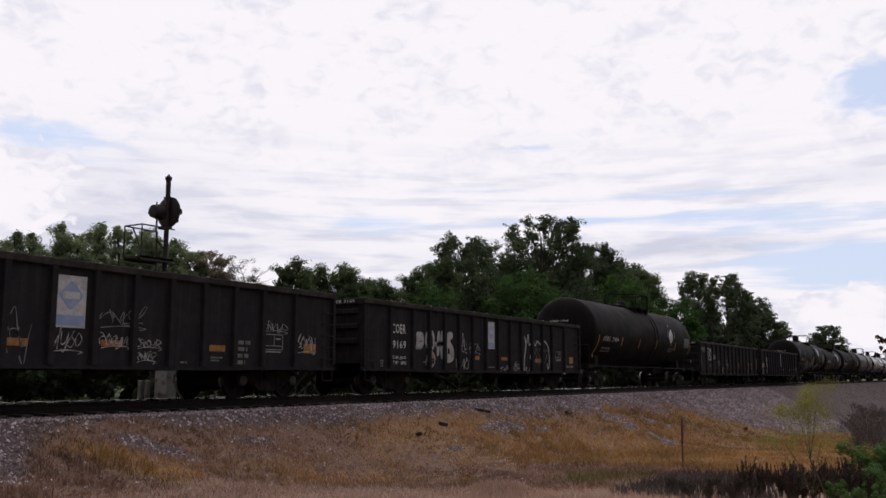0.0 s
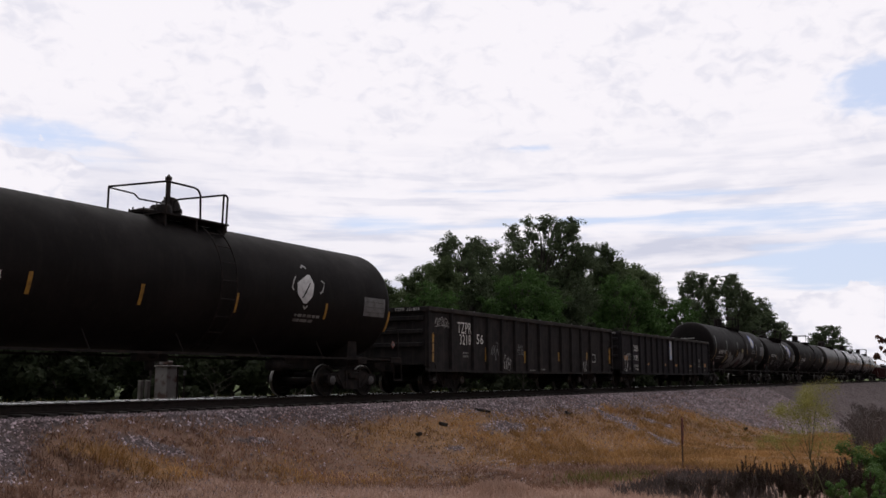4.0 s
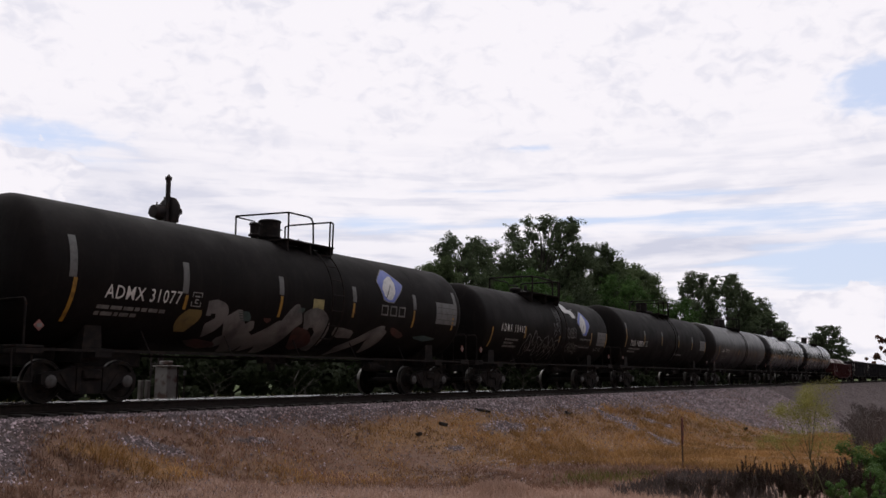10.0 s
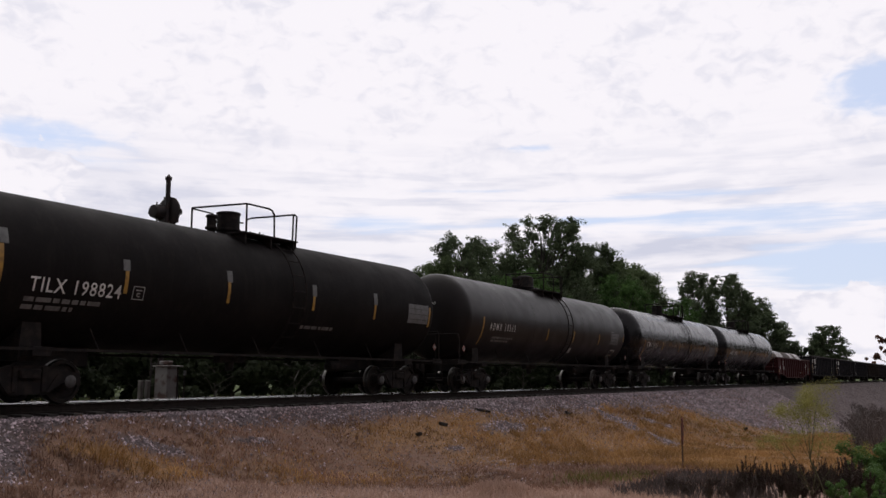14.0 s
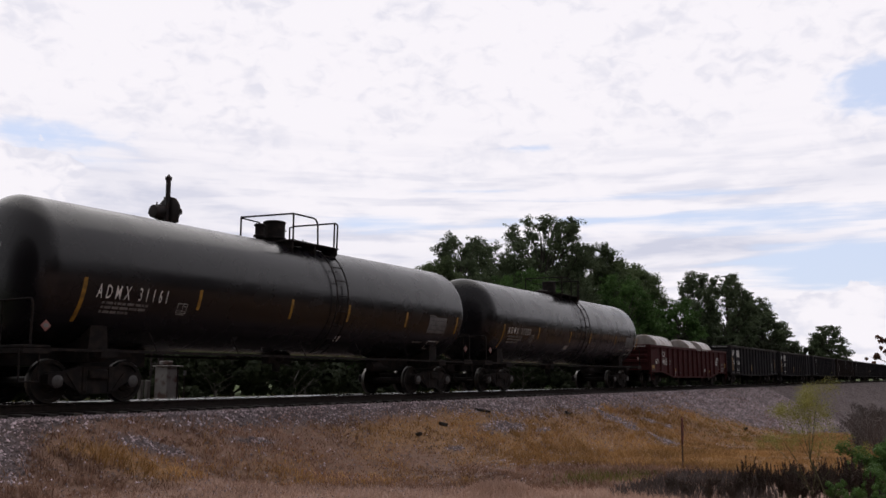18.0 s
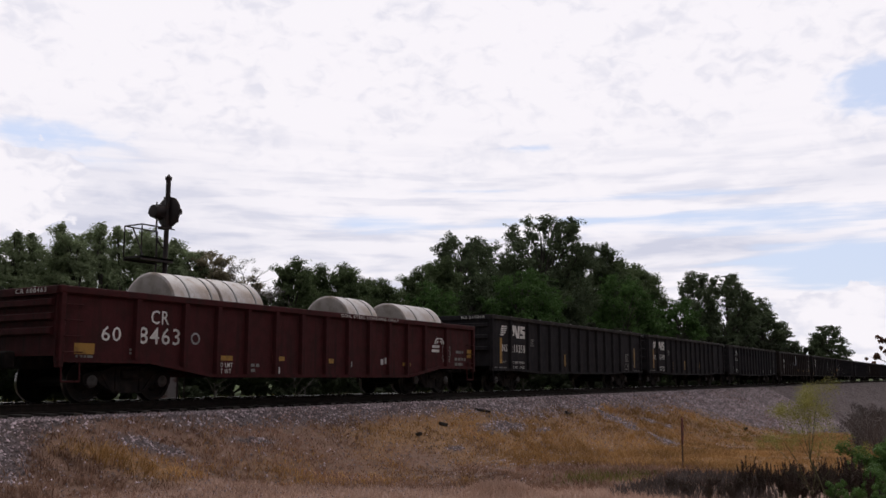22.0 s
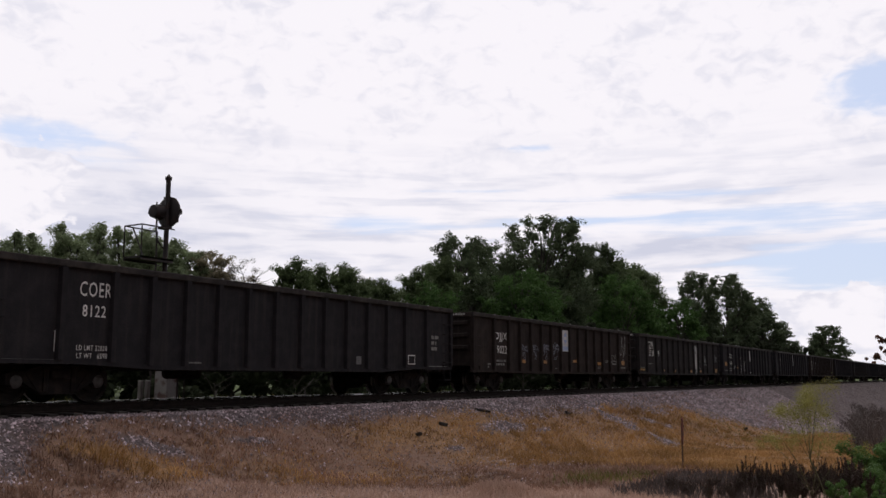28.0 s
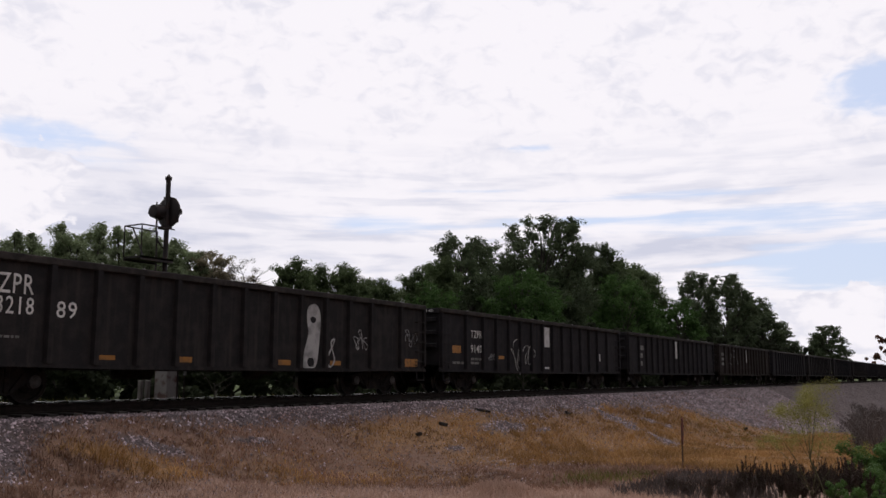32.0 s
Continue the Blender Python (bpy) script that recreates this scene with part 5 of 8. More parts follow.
def crown(tips, count, leaf, seed, fuzz=0.42):
    """Leaves gathered in uneven sprays round the limb ends, with gaps between."""
    rng = np.random.default_rng(seed)
    c = np.array([t[0][:] for t in tips])
    rad = np.array([t[1] for t in tips])
    sub = rng.integers(0, len(tips), max(40, count // 130))
    d = rng.normal(size=(len(sub), 3))
    d /= np.linalg.norm(d, axis=1)[:, None]
    cc = c[sub] + d * (rad[sub] * rng.uniform(0.15, 0.95, len(sub)))[:, None] * np.array([1, 1, 0.85])
    cr = rad[sub] * rng.uniform(0.22, 0.60, len(sub)) * (fuzz / 0.42)
    pick = rng.choice(len(sub), count, p=cr ** 2 / np.sum(cr ** 2))
    g = rng.normal(size=(count, 3))
    g /= np.linalg.norm(g, axis=1)[:, None]
    r = rng.random(count) ** 0.4 * np.where(rng.random(count) < 0.03, 1.3, 1.0)
    g[:, 2] = np.where(rng.random(count) < 0.35, np.abs(g[:, 2]), g[:, 2])
    p = cc[pick] + g * (r * cr[pick])[:, None]
    return leaf_quads(p, rng.normal(size=(count, 3)) * 0.55 + g + np.array([0, 0, 0.3]), leaf * rng.uniform(0.55, 1.35, count), rng)


def girth(u, form):
    """Half width of a crown at the share u of its height, 1 at the widest."""
    if form == "spire":
        return max(0.10, (1.0 - u) ** 0.75 * min(1.0, 0.75 + u)) * 1.15
    if form == "dome":
        return math.sqrt(max(0.02, 1 - (max(0.0, u - 0.25) / 0.76) ** 2))
    return math.sqrt(max(0.03, 1 - ((u - 0.52) / 0.50) ** 2)) if u > 0.2 else 0.72 + u * 0.2


def tall_tree(label, height, width, seed, leaves, count, leaf, form="round", lobes=34, start=0.12, clump=0.55, lobe=0.36, group="trees beyond the track"):
    """A tree whose limbs each carry a rounded lobe of foliage; the lobes are made of leaf clumps, with gaps between them at the rim."""
    rnd = random.Random(seed)
    rng = np.random.default_rng(seed)
    t = thing("tree", label, "tree", group)
    wood = Shape()
    r0 = height * 0.022
    axis = [Vector((rnd.uniform(-0.02, 0.02) * height * k / 5, rnd.uniform(-0.02, 0.02) * height * k / 5, -0.4 + (height * 0.9 + 0.4) * k / 8)) for k in range(9)]
    for k, (a, b) in enumerate(zip(axis, axis[1:])):
        wood.rod(a, b, r0 * (1 - k / 8.6), 9, r0 * (1 - (k + 1) / 8.6))
    cs, rs = [], []
    for k in range(lobes):
        u = start + (0.93 - start) * ((k + rnd.random()) / lobes)
        half = width / 2 * girth(u, form)
        rad = max(0.55, width * lobe * rnd.uniform(0.65, 1.1) * (0.35 + 0.65 * girth(u, form))) * 0.5
        a = k * 2.4 + rnd.uniform(-0.6, 0.6)
        d = max(0.0, half - rad) * rnd.uniform(0.55, 1.12)
        z = min(u * height, height - rad * 0.8)
        c = Vector((math.cos(a) * d, math.sin(a) * d, z))
        cs.append(c), rs.append(rad)
        v = max(0.06, u - 0.16 - d / height * 0.5)
        i = min(7, int(v * 8))
        base = axis[i].lerp(axis[i + 1], v * 8 - i)
        m = base.lerp(c, 0.55) + Vector((0, 0, -0.08 * d))
        rr = r0 * (1 - v) * 0.42 + 0.015
        wood.rod(base, m, rr, 6, rr * 0.7)
        wood.rod(m, c, rr * 0.7, 5, rr * 0.3)
        for j in range(4):
            q = c + Vector((rnd.gauss(0, 1), rnd.gauss(0, 1), rnd.gauss(0.5, 0.8))).normalized() * rad * rnd.uniform(0.7, 1.0)
            wood.rod(m.lerp(c, 0.8), q, rr * 0.28, 4, rr * 0.08)
    cs, rs = np.array([c[:] for c in cs]), np.array(rs)
    # leaf clumps on the outside of the lobes
    n = max(60, count // 40)
    k = rng.choice(lobes, n, p=rs ** 2 / np.sum(rs ** 2))
    d = rng.normal(size=(n, 3)) + np.array([0, 0, 0.25])
    d /= np.linalg.norm(d, axis=1)[:, None]
    at = cs[k] + d * (rs[k] * rng.uniform(0.50, 1.22, n))[:, None] * np.array([1, 1, 0.9])
    cr = clump * rng.uniform(0.30, 1.25, n)
    inner = int(count * 0.16)
    pick = rng.choice(n, count - inner, p=cr ** 2 / np.sum(cr ** 2))
    g = rng.normal(size=(count - inner, 3))
    g /= np.linalg.norm(g, axis=1)[:, None]
    p = at[pick] + g * (cr[pick] * rng.random(count - inner) ** 0.45)[:, None] * np.array([1, 1, 0.7])
    face = rng.normal(size=p.shape) * 0.9 + g * 0.4 + d[pick] * 0.5 + np.array([0, 0, 0.35])
    # larger leaves deep inside close the crown
    k2 = rng.choice(lobes, inner, p=rs ** 3 / np.sum(rs ** 3))
    g2 = rng.normal(size=(inner, 3))
    g2 /= np.linalg.norm(g2, axis=1)[:, None]
    p2 = cs[k2] + g2 * (rs[k2] * rng.uniform(0.1, 0.72, inner))[:, None]
    stretch = np.array([width / 2 / np.percentile(np.hypot(p[:, 0], p[:, 1]), 96)] * 2 + [height / np.percentile(p[:, 2], 99.8)])
    p, p2 = p * stretch, p2 * stretch
    wood.v = [(x * stretch[0], y * stretch[1], z * stretch[2] if z > 0 else z) for x, y, z in wood.v]
    part("trunk", wood, BARK, t, "grey-brown trunk and limbs")
    v, f = leaf_quads(np.concatenate([p, p2]), np.concatenate([face, g2 + rng.normal(size=p2.shape) * 0.5]),
                      np.concatenate([leaf * rng.uniform(0.55, 1.35, len(p)), leaf * 2.4 * rng.uniform(0.7, 1.3, inner)]), rng)
    sheet("crown", v, f, leaves, "", "").parent = t
    return t


def tree(label, height, seed, leaves, count=9000, leaf=0.2, spread=0.35, forks=10, start=0.25, name="tree", category="tree", trunk=0.028, group="trees beyond the track", fuzz=0.42):
    t = thing(name, label, category, group)
    s, tips = limbs(height, seed, spread, trunk, forks, start)
    part("trunk", s, BARK, t, "grey-brown trunk and limbs")
    if count:
        v, f = crown(tips, count, leaf, seed, fuzz)
        c = sheet("crown", v, f, leaves, "", "")
        c.parent = t
    return t


def stand(t, x, y, turn=0.0, size=1.0, z=None):
    t.matrix_basis = pose(x, y, float(ground_z(x, y)) if z is None else z, 0, 0, turn) @ Matrix.Diagonal((size, size, size, 1))
    return t

# ---- build the place ----
build_ground()
build_track()


def build_cover():
    # crushed stone on the near bank and between the ties
    x, y, rng = scatter(165000, -4, 70, TRACK_Y - 7.5, TRACK_Y - 0.9, 11, 1.6)
    keep = rng.random(len(x)) < gravel_share(x, y) * 1.1 - 0.02
    x, y = x[keep], y[keep]
    size = rng.uniform(0.014, 0.037, len(x)) * (1 + x / 110)
    stones("ballast", x, y, ground_z(x, y) + size * 0.3, size, rng, STONE, "crushed grey ballast stone on the bank below the ties")
    x, y, rng = scatter(14000, 60, 190, TRACK_Y - 8.5, TRACK_Y - 1.2, 16, 1.6)
    size = rng.uniform(0.03, 0.065, len(x)) * (1 + x / 200)
    stones("ballast", x, y, ground_z(x, y) + size * 0.1, size, rng, STONE_FAR, "crushed grey ballast stone farther along the bank")
    x, y, rng = scatter(9000, -6, 50, TRACK_Y - 1.5, TRACK_Y + 2.6, 12, 1.2)
    size = rng.uniform(0.02, 0.04, len(x))
    stones("ballast", x, y, ground_z(x, y) + 0.01, size, rng, STONE, "crushed grey ballast stone between the ties")
    # stray stones in the grass
    x, y, rng = scatter(9000, 5, 50, TRACK_Y - 8, TRACK_Y - 2.4, 19, 1.4)
    size = rng.uniform(0.012, 0.03, len(x))
    stones("stray_stone", x, y, ground_z(x, y) + 0.03, size, rng, STONE, "stray crushed stone in the dry grass")
    # thin brown weeds among the stones
    x, y, rng = scatter(40000, -2, 60, TRACK_Y - 6.5, TRACK_Y - 2.4, 18, 1.5)
    keep = waves(x * 1.7, y * 2.5, 15) + rng.uniform(-0.5, 0.5, len(x)) > 0.30
    x, y = x[keep], y[keep]
    blades("weed_stubble", x, y, ground_z(x, y), rng.uniform(0.03, 0.10, len(x)), rng, THATCH, "thin brown weed stubble among the ballast", 1.4, 0.008)
    # dry grass on the bank in two tones, pale seed grass at its foot, green tufts
    x, y, rng = scatter(22000, 3, 62, 3.0, TRACK_Y - 2.2, 13, 1.6)
    # fourteen blades to a tuft
    tuft = np.repeat(rng.uniform(0.5, 1.5, len(x)), 14)
    x, y = np.repeat(x, 14), np.repeat(y, 14)
    x, y = x + rng.normal(size=len(x)) * 0.055 * (1 + x / 30), y + rng.normal(size=len(x)) * 0.055
    g, p, w = gravel_share(x, y), pale_share(x, y), gold_share(x, y)
    keep = (rng.random(len(x)) > g * 1.05) & (rng.random(len(x)) > p * 1.1) & (waves(x * 2.1, y * 2.1, 9) + rng.uniform(-0.9, 0.9, len(x)) > -0.55)
    gold = rng.random(len(x)) < w
    for name, pick, material, tall, label in (("dry_grass", keep & gold, STRAW, 0.15, "golden brown dry grass on the railway bank"), ("dry_weeds", keep & ~gold, THATCH, 0.10, "brown dry weeds on the railway bank")):
        a, b = x[pick], y[pick]
        h = rng.uniform(0.04, tall, len(a)) * tuft[pick] * (1 + 0.7 * np.clip(waves(a * 1.9, b * 1.9, 5), -1, 1))
        blades(name, a, b, ground_z(a, b), h, rng, material, label, 1.3, 0.008)
    x, y, rng = scatter(90000, 5, 26, 4.0, 13.0, 14, 1.2)
    keep = rng.random(len(x)) < pale_share(x, y)
    x, y = x[keep], y[keep]
    blades("seed_grass", x, y, ground_z(x, y), rng.uniform(0.04, 0.14, len(x)), rng, PALE_STRAW, "pale pinkish seed grass at the foot of the bank", 1.4, 0.006)
    for cx, cy, r, n in ((18.7, 7.4, 0.7, 350), (19.8, 6.8, 0.5, 160), (43, 9.6, 2.5, 500)):
        rng = np.random.default_rng(int(cx * 10))
        x, y = cx + rng.normal(size=n) * r, cy + rng.normal(size=n) * r * 0.5
        blades("green_tuft", x, y, ground_z(x, y), rng.uniform(0.08, 0.22, n), rng, GREEN_BLADE, "tuft of greener grass on the bank", 0.7, 0.01)
    rng = np.random.default_rng(77)
    x, y = 14.5 + rng.normal(size=900) * 0.35, 7.5 + rng.normal(size=900) * 0.35
    z = ground_z(x, y) + np.clip(0.22 - 0.3 * ((x - 14.5) ** 2 + (y - 7.5) ** 2), 0, 1)
    blades("straw_heap", x, y, z, rng.uniform(0.03, 0.12, 900), rng, PALE_STRAW, "small heap of pale cut straw", 1.6, 0.006)
    x, y, rng = scatter(14000, 4, 60, TRACK_Y + 4.0, TRACK_Y + 16, 15, 1.3)
    keep = waves(x, y, 6) + rng.uniform(-0.6, 0.6, len(x)) > 0.1
    x, y = x[keep], y[keep]
    blades("green_grass", x, y, ground_z(x, y), rng.uniform(0.15, 0.5, len(x)), rng, GREEN_BLADE, "rough green grass beyond the track", 0.6, 0.015)


build_cover()


# ---- trees ----
def build_trees():
    # each kind is grown once, with the height and width it is made at
    kinds = {
        "poplar": (tall_tree("young poplar with grey-green leaves in a row behind the track", 10, 3.4, 3, LEAF_POPLAR, 20000, 0.062, "spire", 34, 0.08, 0.30, 0.44), 10, 3.4),
        "poplar_b": (tall_tree("young poplar with grey-green leaves in a row behind the track", 10, 3.4, 5, LEAF_POPLAR, 20000, 0.062, "round", 34, 0.10, 0.30, 0.42), 10, 3.4),
        "brown": (tall_tree("poplar with browning leaves behind the track", 10, 3.6, 8, LEAF_BROWN, 16000, 0.062, "round", 28, 0.10, 0.30, 0.42), 10, 3.6),
        "mid": (tall_tree("broad green tree in the tree line behind the track", 11, 5.0, 12, LEAF, 34000, 0.078, "round", 38, 0.06, 0.42, 0.40), 11, 5.0),
        "big": (tall_tree("tall dark green cottonwood in the tree line", 22, 13.5, 21, LEAF_DARK, 66000, 0.112, "round", 84, 0.12, 0.50, 0.27), 22, 13.5),
        "front": (tall_tree("low full green tree before the tall trees", 13, 12.0, 33, LEAF_FULL, 42000, 0.100, "dome", 60, 0.06, 0.42, 0.32), 13, 12.0),
        "right": (tall_tree("broad dark green tree at the end of the tree line", 23, 14.0, 40, LEAF_DARK, 42000, 0.165, "dome", 64, 0.05, 0.60, 0.32), 23, 14.0),
        "behind": (tall_tree("broad dark green tree on the near side of the line", 20, 13.0, 47, LEAF_DARK, 5000, 0.5, "dome", 30, 0.06, 0.9, 0.36), 20, 13.0),
    }
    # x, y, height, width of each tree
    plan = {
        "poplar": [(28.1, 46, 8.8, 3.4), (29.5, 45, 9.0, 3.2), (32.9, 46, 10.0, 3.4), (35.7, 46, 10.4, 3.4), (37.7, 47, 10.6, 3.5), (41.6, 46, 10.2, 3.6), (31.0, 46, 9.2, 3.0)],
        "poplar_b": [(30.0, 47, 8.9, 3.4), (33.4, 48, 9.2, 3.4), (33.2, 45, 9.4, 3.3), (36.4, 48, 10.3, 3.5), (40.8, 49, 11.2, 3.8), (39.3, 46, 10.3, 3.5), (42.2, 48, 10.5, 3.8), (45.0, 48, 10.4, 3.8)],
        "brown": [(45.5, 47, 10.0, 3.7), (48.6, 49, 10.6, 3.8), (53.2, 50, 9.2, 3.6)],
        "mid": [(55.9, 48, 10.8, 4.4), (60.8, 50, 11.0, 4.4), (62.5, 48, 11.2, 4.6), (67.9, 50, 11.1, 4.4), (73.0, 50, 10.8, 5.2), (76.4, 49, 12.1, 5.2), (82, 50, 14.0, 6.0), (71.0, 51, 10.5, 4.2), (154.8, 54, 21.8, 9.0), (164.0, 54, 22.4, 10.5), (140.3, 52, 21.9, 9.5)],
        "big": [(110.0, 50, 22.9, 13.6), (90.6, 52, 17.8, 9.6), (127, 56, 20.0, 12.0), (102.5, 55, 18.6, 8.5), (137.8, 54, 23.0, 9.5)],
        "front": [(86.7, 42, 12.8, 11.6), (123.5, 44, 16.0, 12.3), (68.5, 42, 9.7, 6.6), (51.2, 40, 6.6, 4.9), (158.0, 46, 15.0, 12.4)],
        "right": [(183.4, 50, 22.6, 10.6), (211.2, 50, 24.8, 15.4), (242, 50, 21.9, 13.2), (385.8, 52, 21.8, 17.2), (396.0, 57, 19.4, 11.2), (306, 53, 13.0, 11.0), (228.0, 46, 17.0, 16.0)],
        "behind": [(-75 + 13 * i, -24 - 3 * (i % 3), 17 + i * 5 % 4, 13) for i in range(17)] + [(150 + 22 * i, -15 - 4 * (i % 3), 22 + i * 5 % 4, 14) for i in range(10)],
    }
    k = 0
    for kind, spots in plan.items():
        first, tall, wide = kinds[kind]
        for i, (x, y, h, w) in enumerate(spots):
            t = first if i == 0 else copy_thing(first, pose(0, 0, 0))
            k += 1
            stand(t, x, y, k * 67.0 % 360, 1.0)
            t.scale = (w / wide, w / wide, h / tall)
    red = tree("tree with reddish leaves far along the track", 15, 51, LEAF_RED, 4000, 0.3, 0.35, 10, 0.15)
    stand(red, 330, 25.5, 20)
    bare = tree("bare leafless grey tree in the tree line", 9, 61, BRUSH, 9000, 0.042, 0.30, 26, 0.3)
    bare.children[0].data.materials[0] = DEAD
    stand(bare, 48.7, 46, 0, 1.08)
    # undergrowth that closes the tree line; its leaf colour holds the trees' shade
    bush = tree("dense green shrub under the trees, darkened for their shade", 4.5, 71, LEAF_SHADED, 3800, 0.17, 0.55, 14, 0.03, "shrub", "shrub", 0.02, "shrubs under the tree line")
    light = tree("green shrub behind the track, darkened for tree shade", 2.6, 75, LEAF_SHADED, 2600, 0.13, 0.55, 10, 0.05, "shrub", "shrub", 0.02, "shrubs under the tree line")
    rnd = random.Random(4)
    for i in range(84):
        u = (i // 2) / 41
        x = 14 + 225 * u ** 1.5 + rnd.uniform(-1, 1)
        t = bush if i == 0 else copy_thing(bush, pose(0, 0, 0))
        stand(t, x, (38.5 if i % 2 else 35.0) + rnd.uniform(-1.0, 1.5), rnd.uniform(0, 360))
        t.scale = [rnd.uniform(0.8, 1.2) * (1 + 0.5 * u) * (1.0 if i % 2 else 0.62)] * 3
    for i, (x, y, s) in enumerate([(27, 27, 0.8), (33, 28, 1.0), (36, 30, 0.9), (52, 30, 1.2), (60, 29, 1.1), (75, 30, 1.3), (13.5, 29, 0.5), (16, 30, 0.6)]):
        t = light if i == 0 else copy_thing(light, pose(0, 0, 0))
        stand(t, x, y, i * 77)
        t.scale = [s] * 3


build_trees()


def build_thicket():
    # a tangle of weeds and saplings that closes the view under the trees, coloured dark for the shade there
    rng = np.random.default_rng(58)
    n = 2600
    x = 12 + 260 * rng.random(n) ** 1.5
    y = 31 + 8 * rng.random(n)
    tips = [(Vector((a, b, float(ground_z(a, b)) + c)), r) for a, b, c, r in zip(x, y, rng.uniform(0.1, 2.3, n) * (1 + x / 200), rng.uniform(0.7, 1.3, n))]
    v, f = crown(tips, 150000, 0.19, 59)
    sheet("thicket", v, f, LEAF_SHADED, "tangled undergrowth below the tree line, darkened for shade", "undergrowth")


build_thicket()


def mark_a(f):
    owner_panel(f, -0.39, 0.28, 1.43, 2.42)
    f.scrawl(-0.49, 0.24, 0.98, 1.41, 5, SPRAY, 0.03, 2)
    f.scrawl(0.64, 1.75, 1.49, 1.89, 4, SPRAY_DIM, 0.03, 3)
    f.scrawl(0.67, 1.44, 1.09, 1.37, 6, SPRAY, 0.025, 4)
    f.scrawl(1.52, 2.18, 1.09, 1.31, 5, SPRAY, 0.025, 5)
    f.scrawl(1.53, 2.05, 0.82, 1.06, 4, SPRAY, 0.025, 6)
    f.scrawl(-1.44, -0.84, 0.83, 1.68, 3, SPRAY_DIM, 0.03, 7)
    f.scrawl(5.28, 6.16, 1.60, 1.83, 5, SPRAY, 0.02, 8)
    f.ring(5.31, 6.00, 1.16, 1.54, 0.025, WHITE, True)
    f.scrawl(6.53, 7.25, 1.12, 1.62, 4, SPRAY, 0.03, 10)
    f.bar(-1.41, -0.91, 1.06, 1.20, ORANGE)
    f.bar(0.67, 1.17, 1.10, 1.23, ORANGE)
    f.bar(3.55, 4.04, 1.08, 1.22, ORANGE)
    f.bar(6.80, 7.28, 1.11, 1.35, ORANGE)
    f.lines(3.60, 4.00, 0.83, 0.96, 2, FADED, 15)
    f.lines(4.45, 4.86, 0.74, 1.35, 4, FADED, 16)
    f.lines(2.72, 2.91, 0.77, 0.84, 1, FADED, 17)

def mark_b(f):
    f.text("COER", -6.34, -5.63, 1.79, 2.07)
    f.text("9169", -6.31, -5.60, 1.35, 1.58)
    f.text("LD LMT 220100", -6.34, -5.61, 1.04, 1.13)
    f.text("LT WT   65900", -6.33, -5.60, 0.88, 0.98)
    f.lines(-6.93, -6.72, 0.78, 1.00, 3, FADED, 22)
    f.patch([(-5.07, 1.89), (-4.64, 1.94), (-4.58, 1.50), (-4.78, 1.33), (-5.14, 1.32), (-5.00, 1.60)], SPRAY, lift=0.007, label="worn sprayed graffiti shape")
    f.patch([(-4.92, 1.76), (-4.65, 1.80), (-4.64, 1.74), (-4.91, 1.70)], BLACK, lift=0.0085, label="worn sprayed graffiti shape")
    f.patch([(-4.93, 1.60), (-4.62, 1.64), (-4.63, 1.59), (-4.91, 1.54)], BLACK, lift=0.0085, label="worn sprayed graffiti shape")
    f.patch([(-4.30, 1.65), (-4.31, 1.52), (-4.35, 1.42), (-4.40, 1.39), (-4.46, 1.42), (-4.51, 1.51), (-4.54, 1.64), (-4.53, 1.77), (-4.50, 1.87), (-4.44, 1.91), (-4.38, 1.88), (-4.33, 1.79)], SPRAY, lift=0.007, label="worn sprayed graffiti shape")
    f.patch([(-4.38, 1.63), (-4.38, 1.56), (-4.38, 1.51), (-4.40, 1.49), (-4.41, 1.50), (-4.43, 1.56), (-4.43, 1.63), (-4.43, 1.70), (-4.43, 1.75), (-4.42, 1.78), (-4.40, 1.76), (-4.39, 1.71)], BLACK, lift=0.0085, label="worn sprayed graffiti shape")
    f.patch([(-3.95, 1.67), (-3.97, 1.50), (-4.02, 1.37), (-4.10, 1.32), (-4.19, 1.36), (-4.26, 1.48), (-4.29, 1.65), (-4.28, 1.82), (-4.23, 1.95), (-4.15, 2.00), (-4.06, 1.97), (-3.99, 1.85)], SPRAY, lift=0.007, label="worn sprayed graffiti shape")
    f.patch([(-4.07, 1.64), (-4.06, 1.54), (-4.08, 1.46), (-4.09, 1.43), (-4.12, 1.46), (-4.14, 1.53), (-4.15, 1.63), (-4.15, 1.73), (-4.14, 1.81), (-4.12, 1.84), (-4.10, 1.82), (-4.08, 1.75)], BLACK, lift=0.0085, label="worn sprayed graffiti shape")
    f.patch([(-3.80, 1.97), (-3.62, 1.98), (-3.67, 1.16), (-3.86, 1.13)], SPRAY, lift=0.007, label="worn sprayed graffiti shape")
    f.patch([(-3.62, 2.01), (-3.42, 2.02), (-3.44, 1.03), (-3.62, 1.13)], SPRAY, lift=0.007, label="worn sprayed graffiti shape")
    f.patch([(-4.00, 1.61), (-3.30, 1.70), (-3.29, 1.50), (-3.99, 1.44)], SPRAY, lift=0.007, label="worn sprayed graffiti shape")
    f.patch([(-3.35, 1.72), (-3.13, 1.97), (-2.85, 1.97), (-2.81, 1.77), (-3.07, 1.69), (-2.77, 1.48), (-2.74, 1.11), (-2.92, 0.97), (-3.26, 0.96), (-3.45, 1.15), (-3.40, 1.35), (-3.18, 1.31), (-3.36, 1.51)], SPRAY, lift=0.007, label="worn sprayed graffiti shape")
    f.patch([(-3.16, 1.46), (-3.02, 1.44), (-3.04, 1.20), (-3.17, 1.24)], BLACK, lift=0.0085, label="worn sprayed graffiti shape")
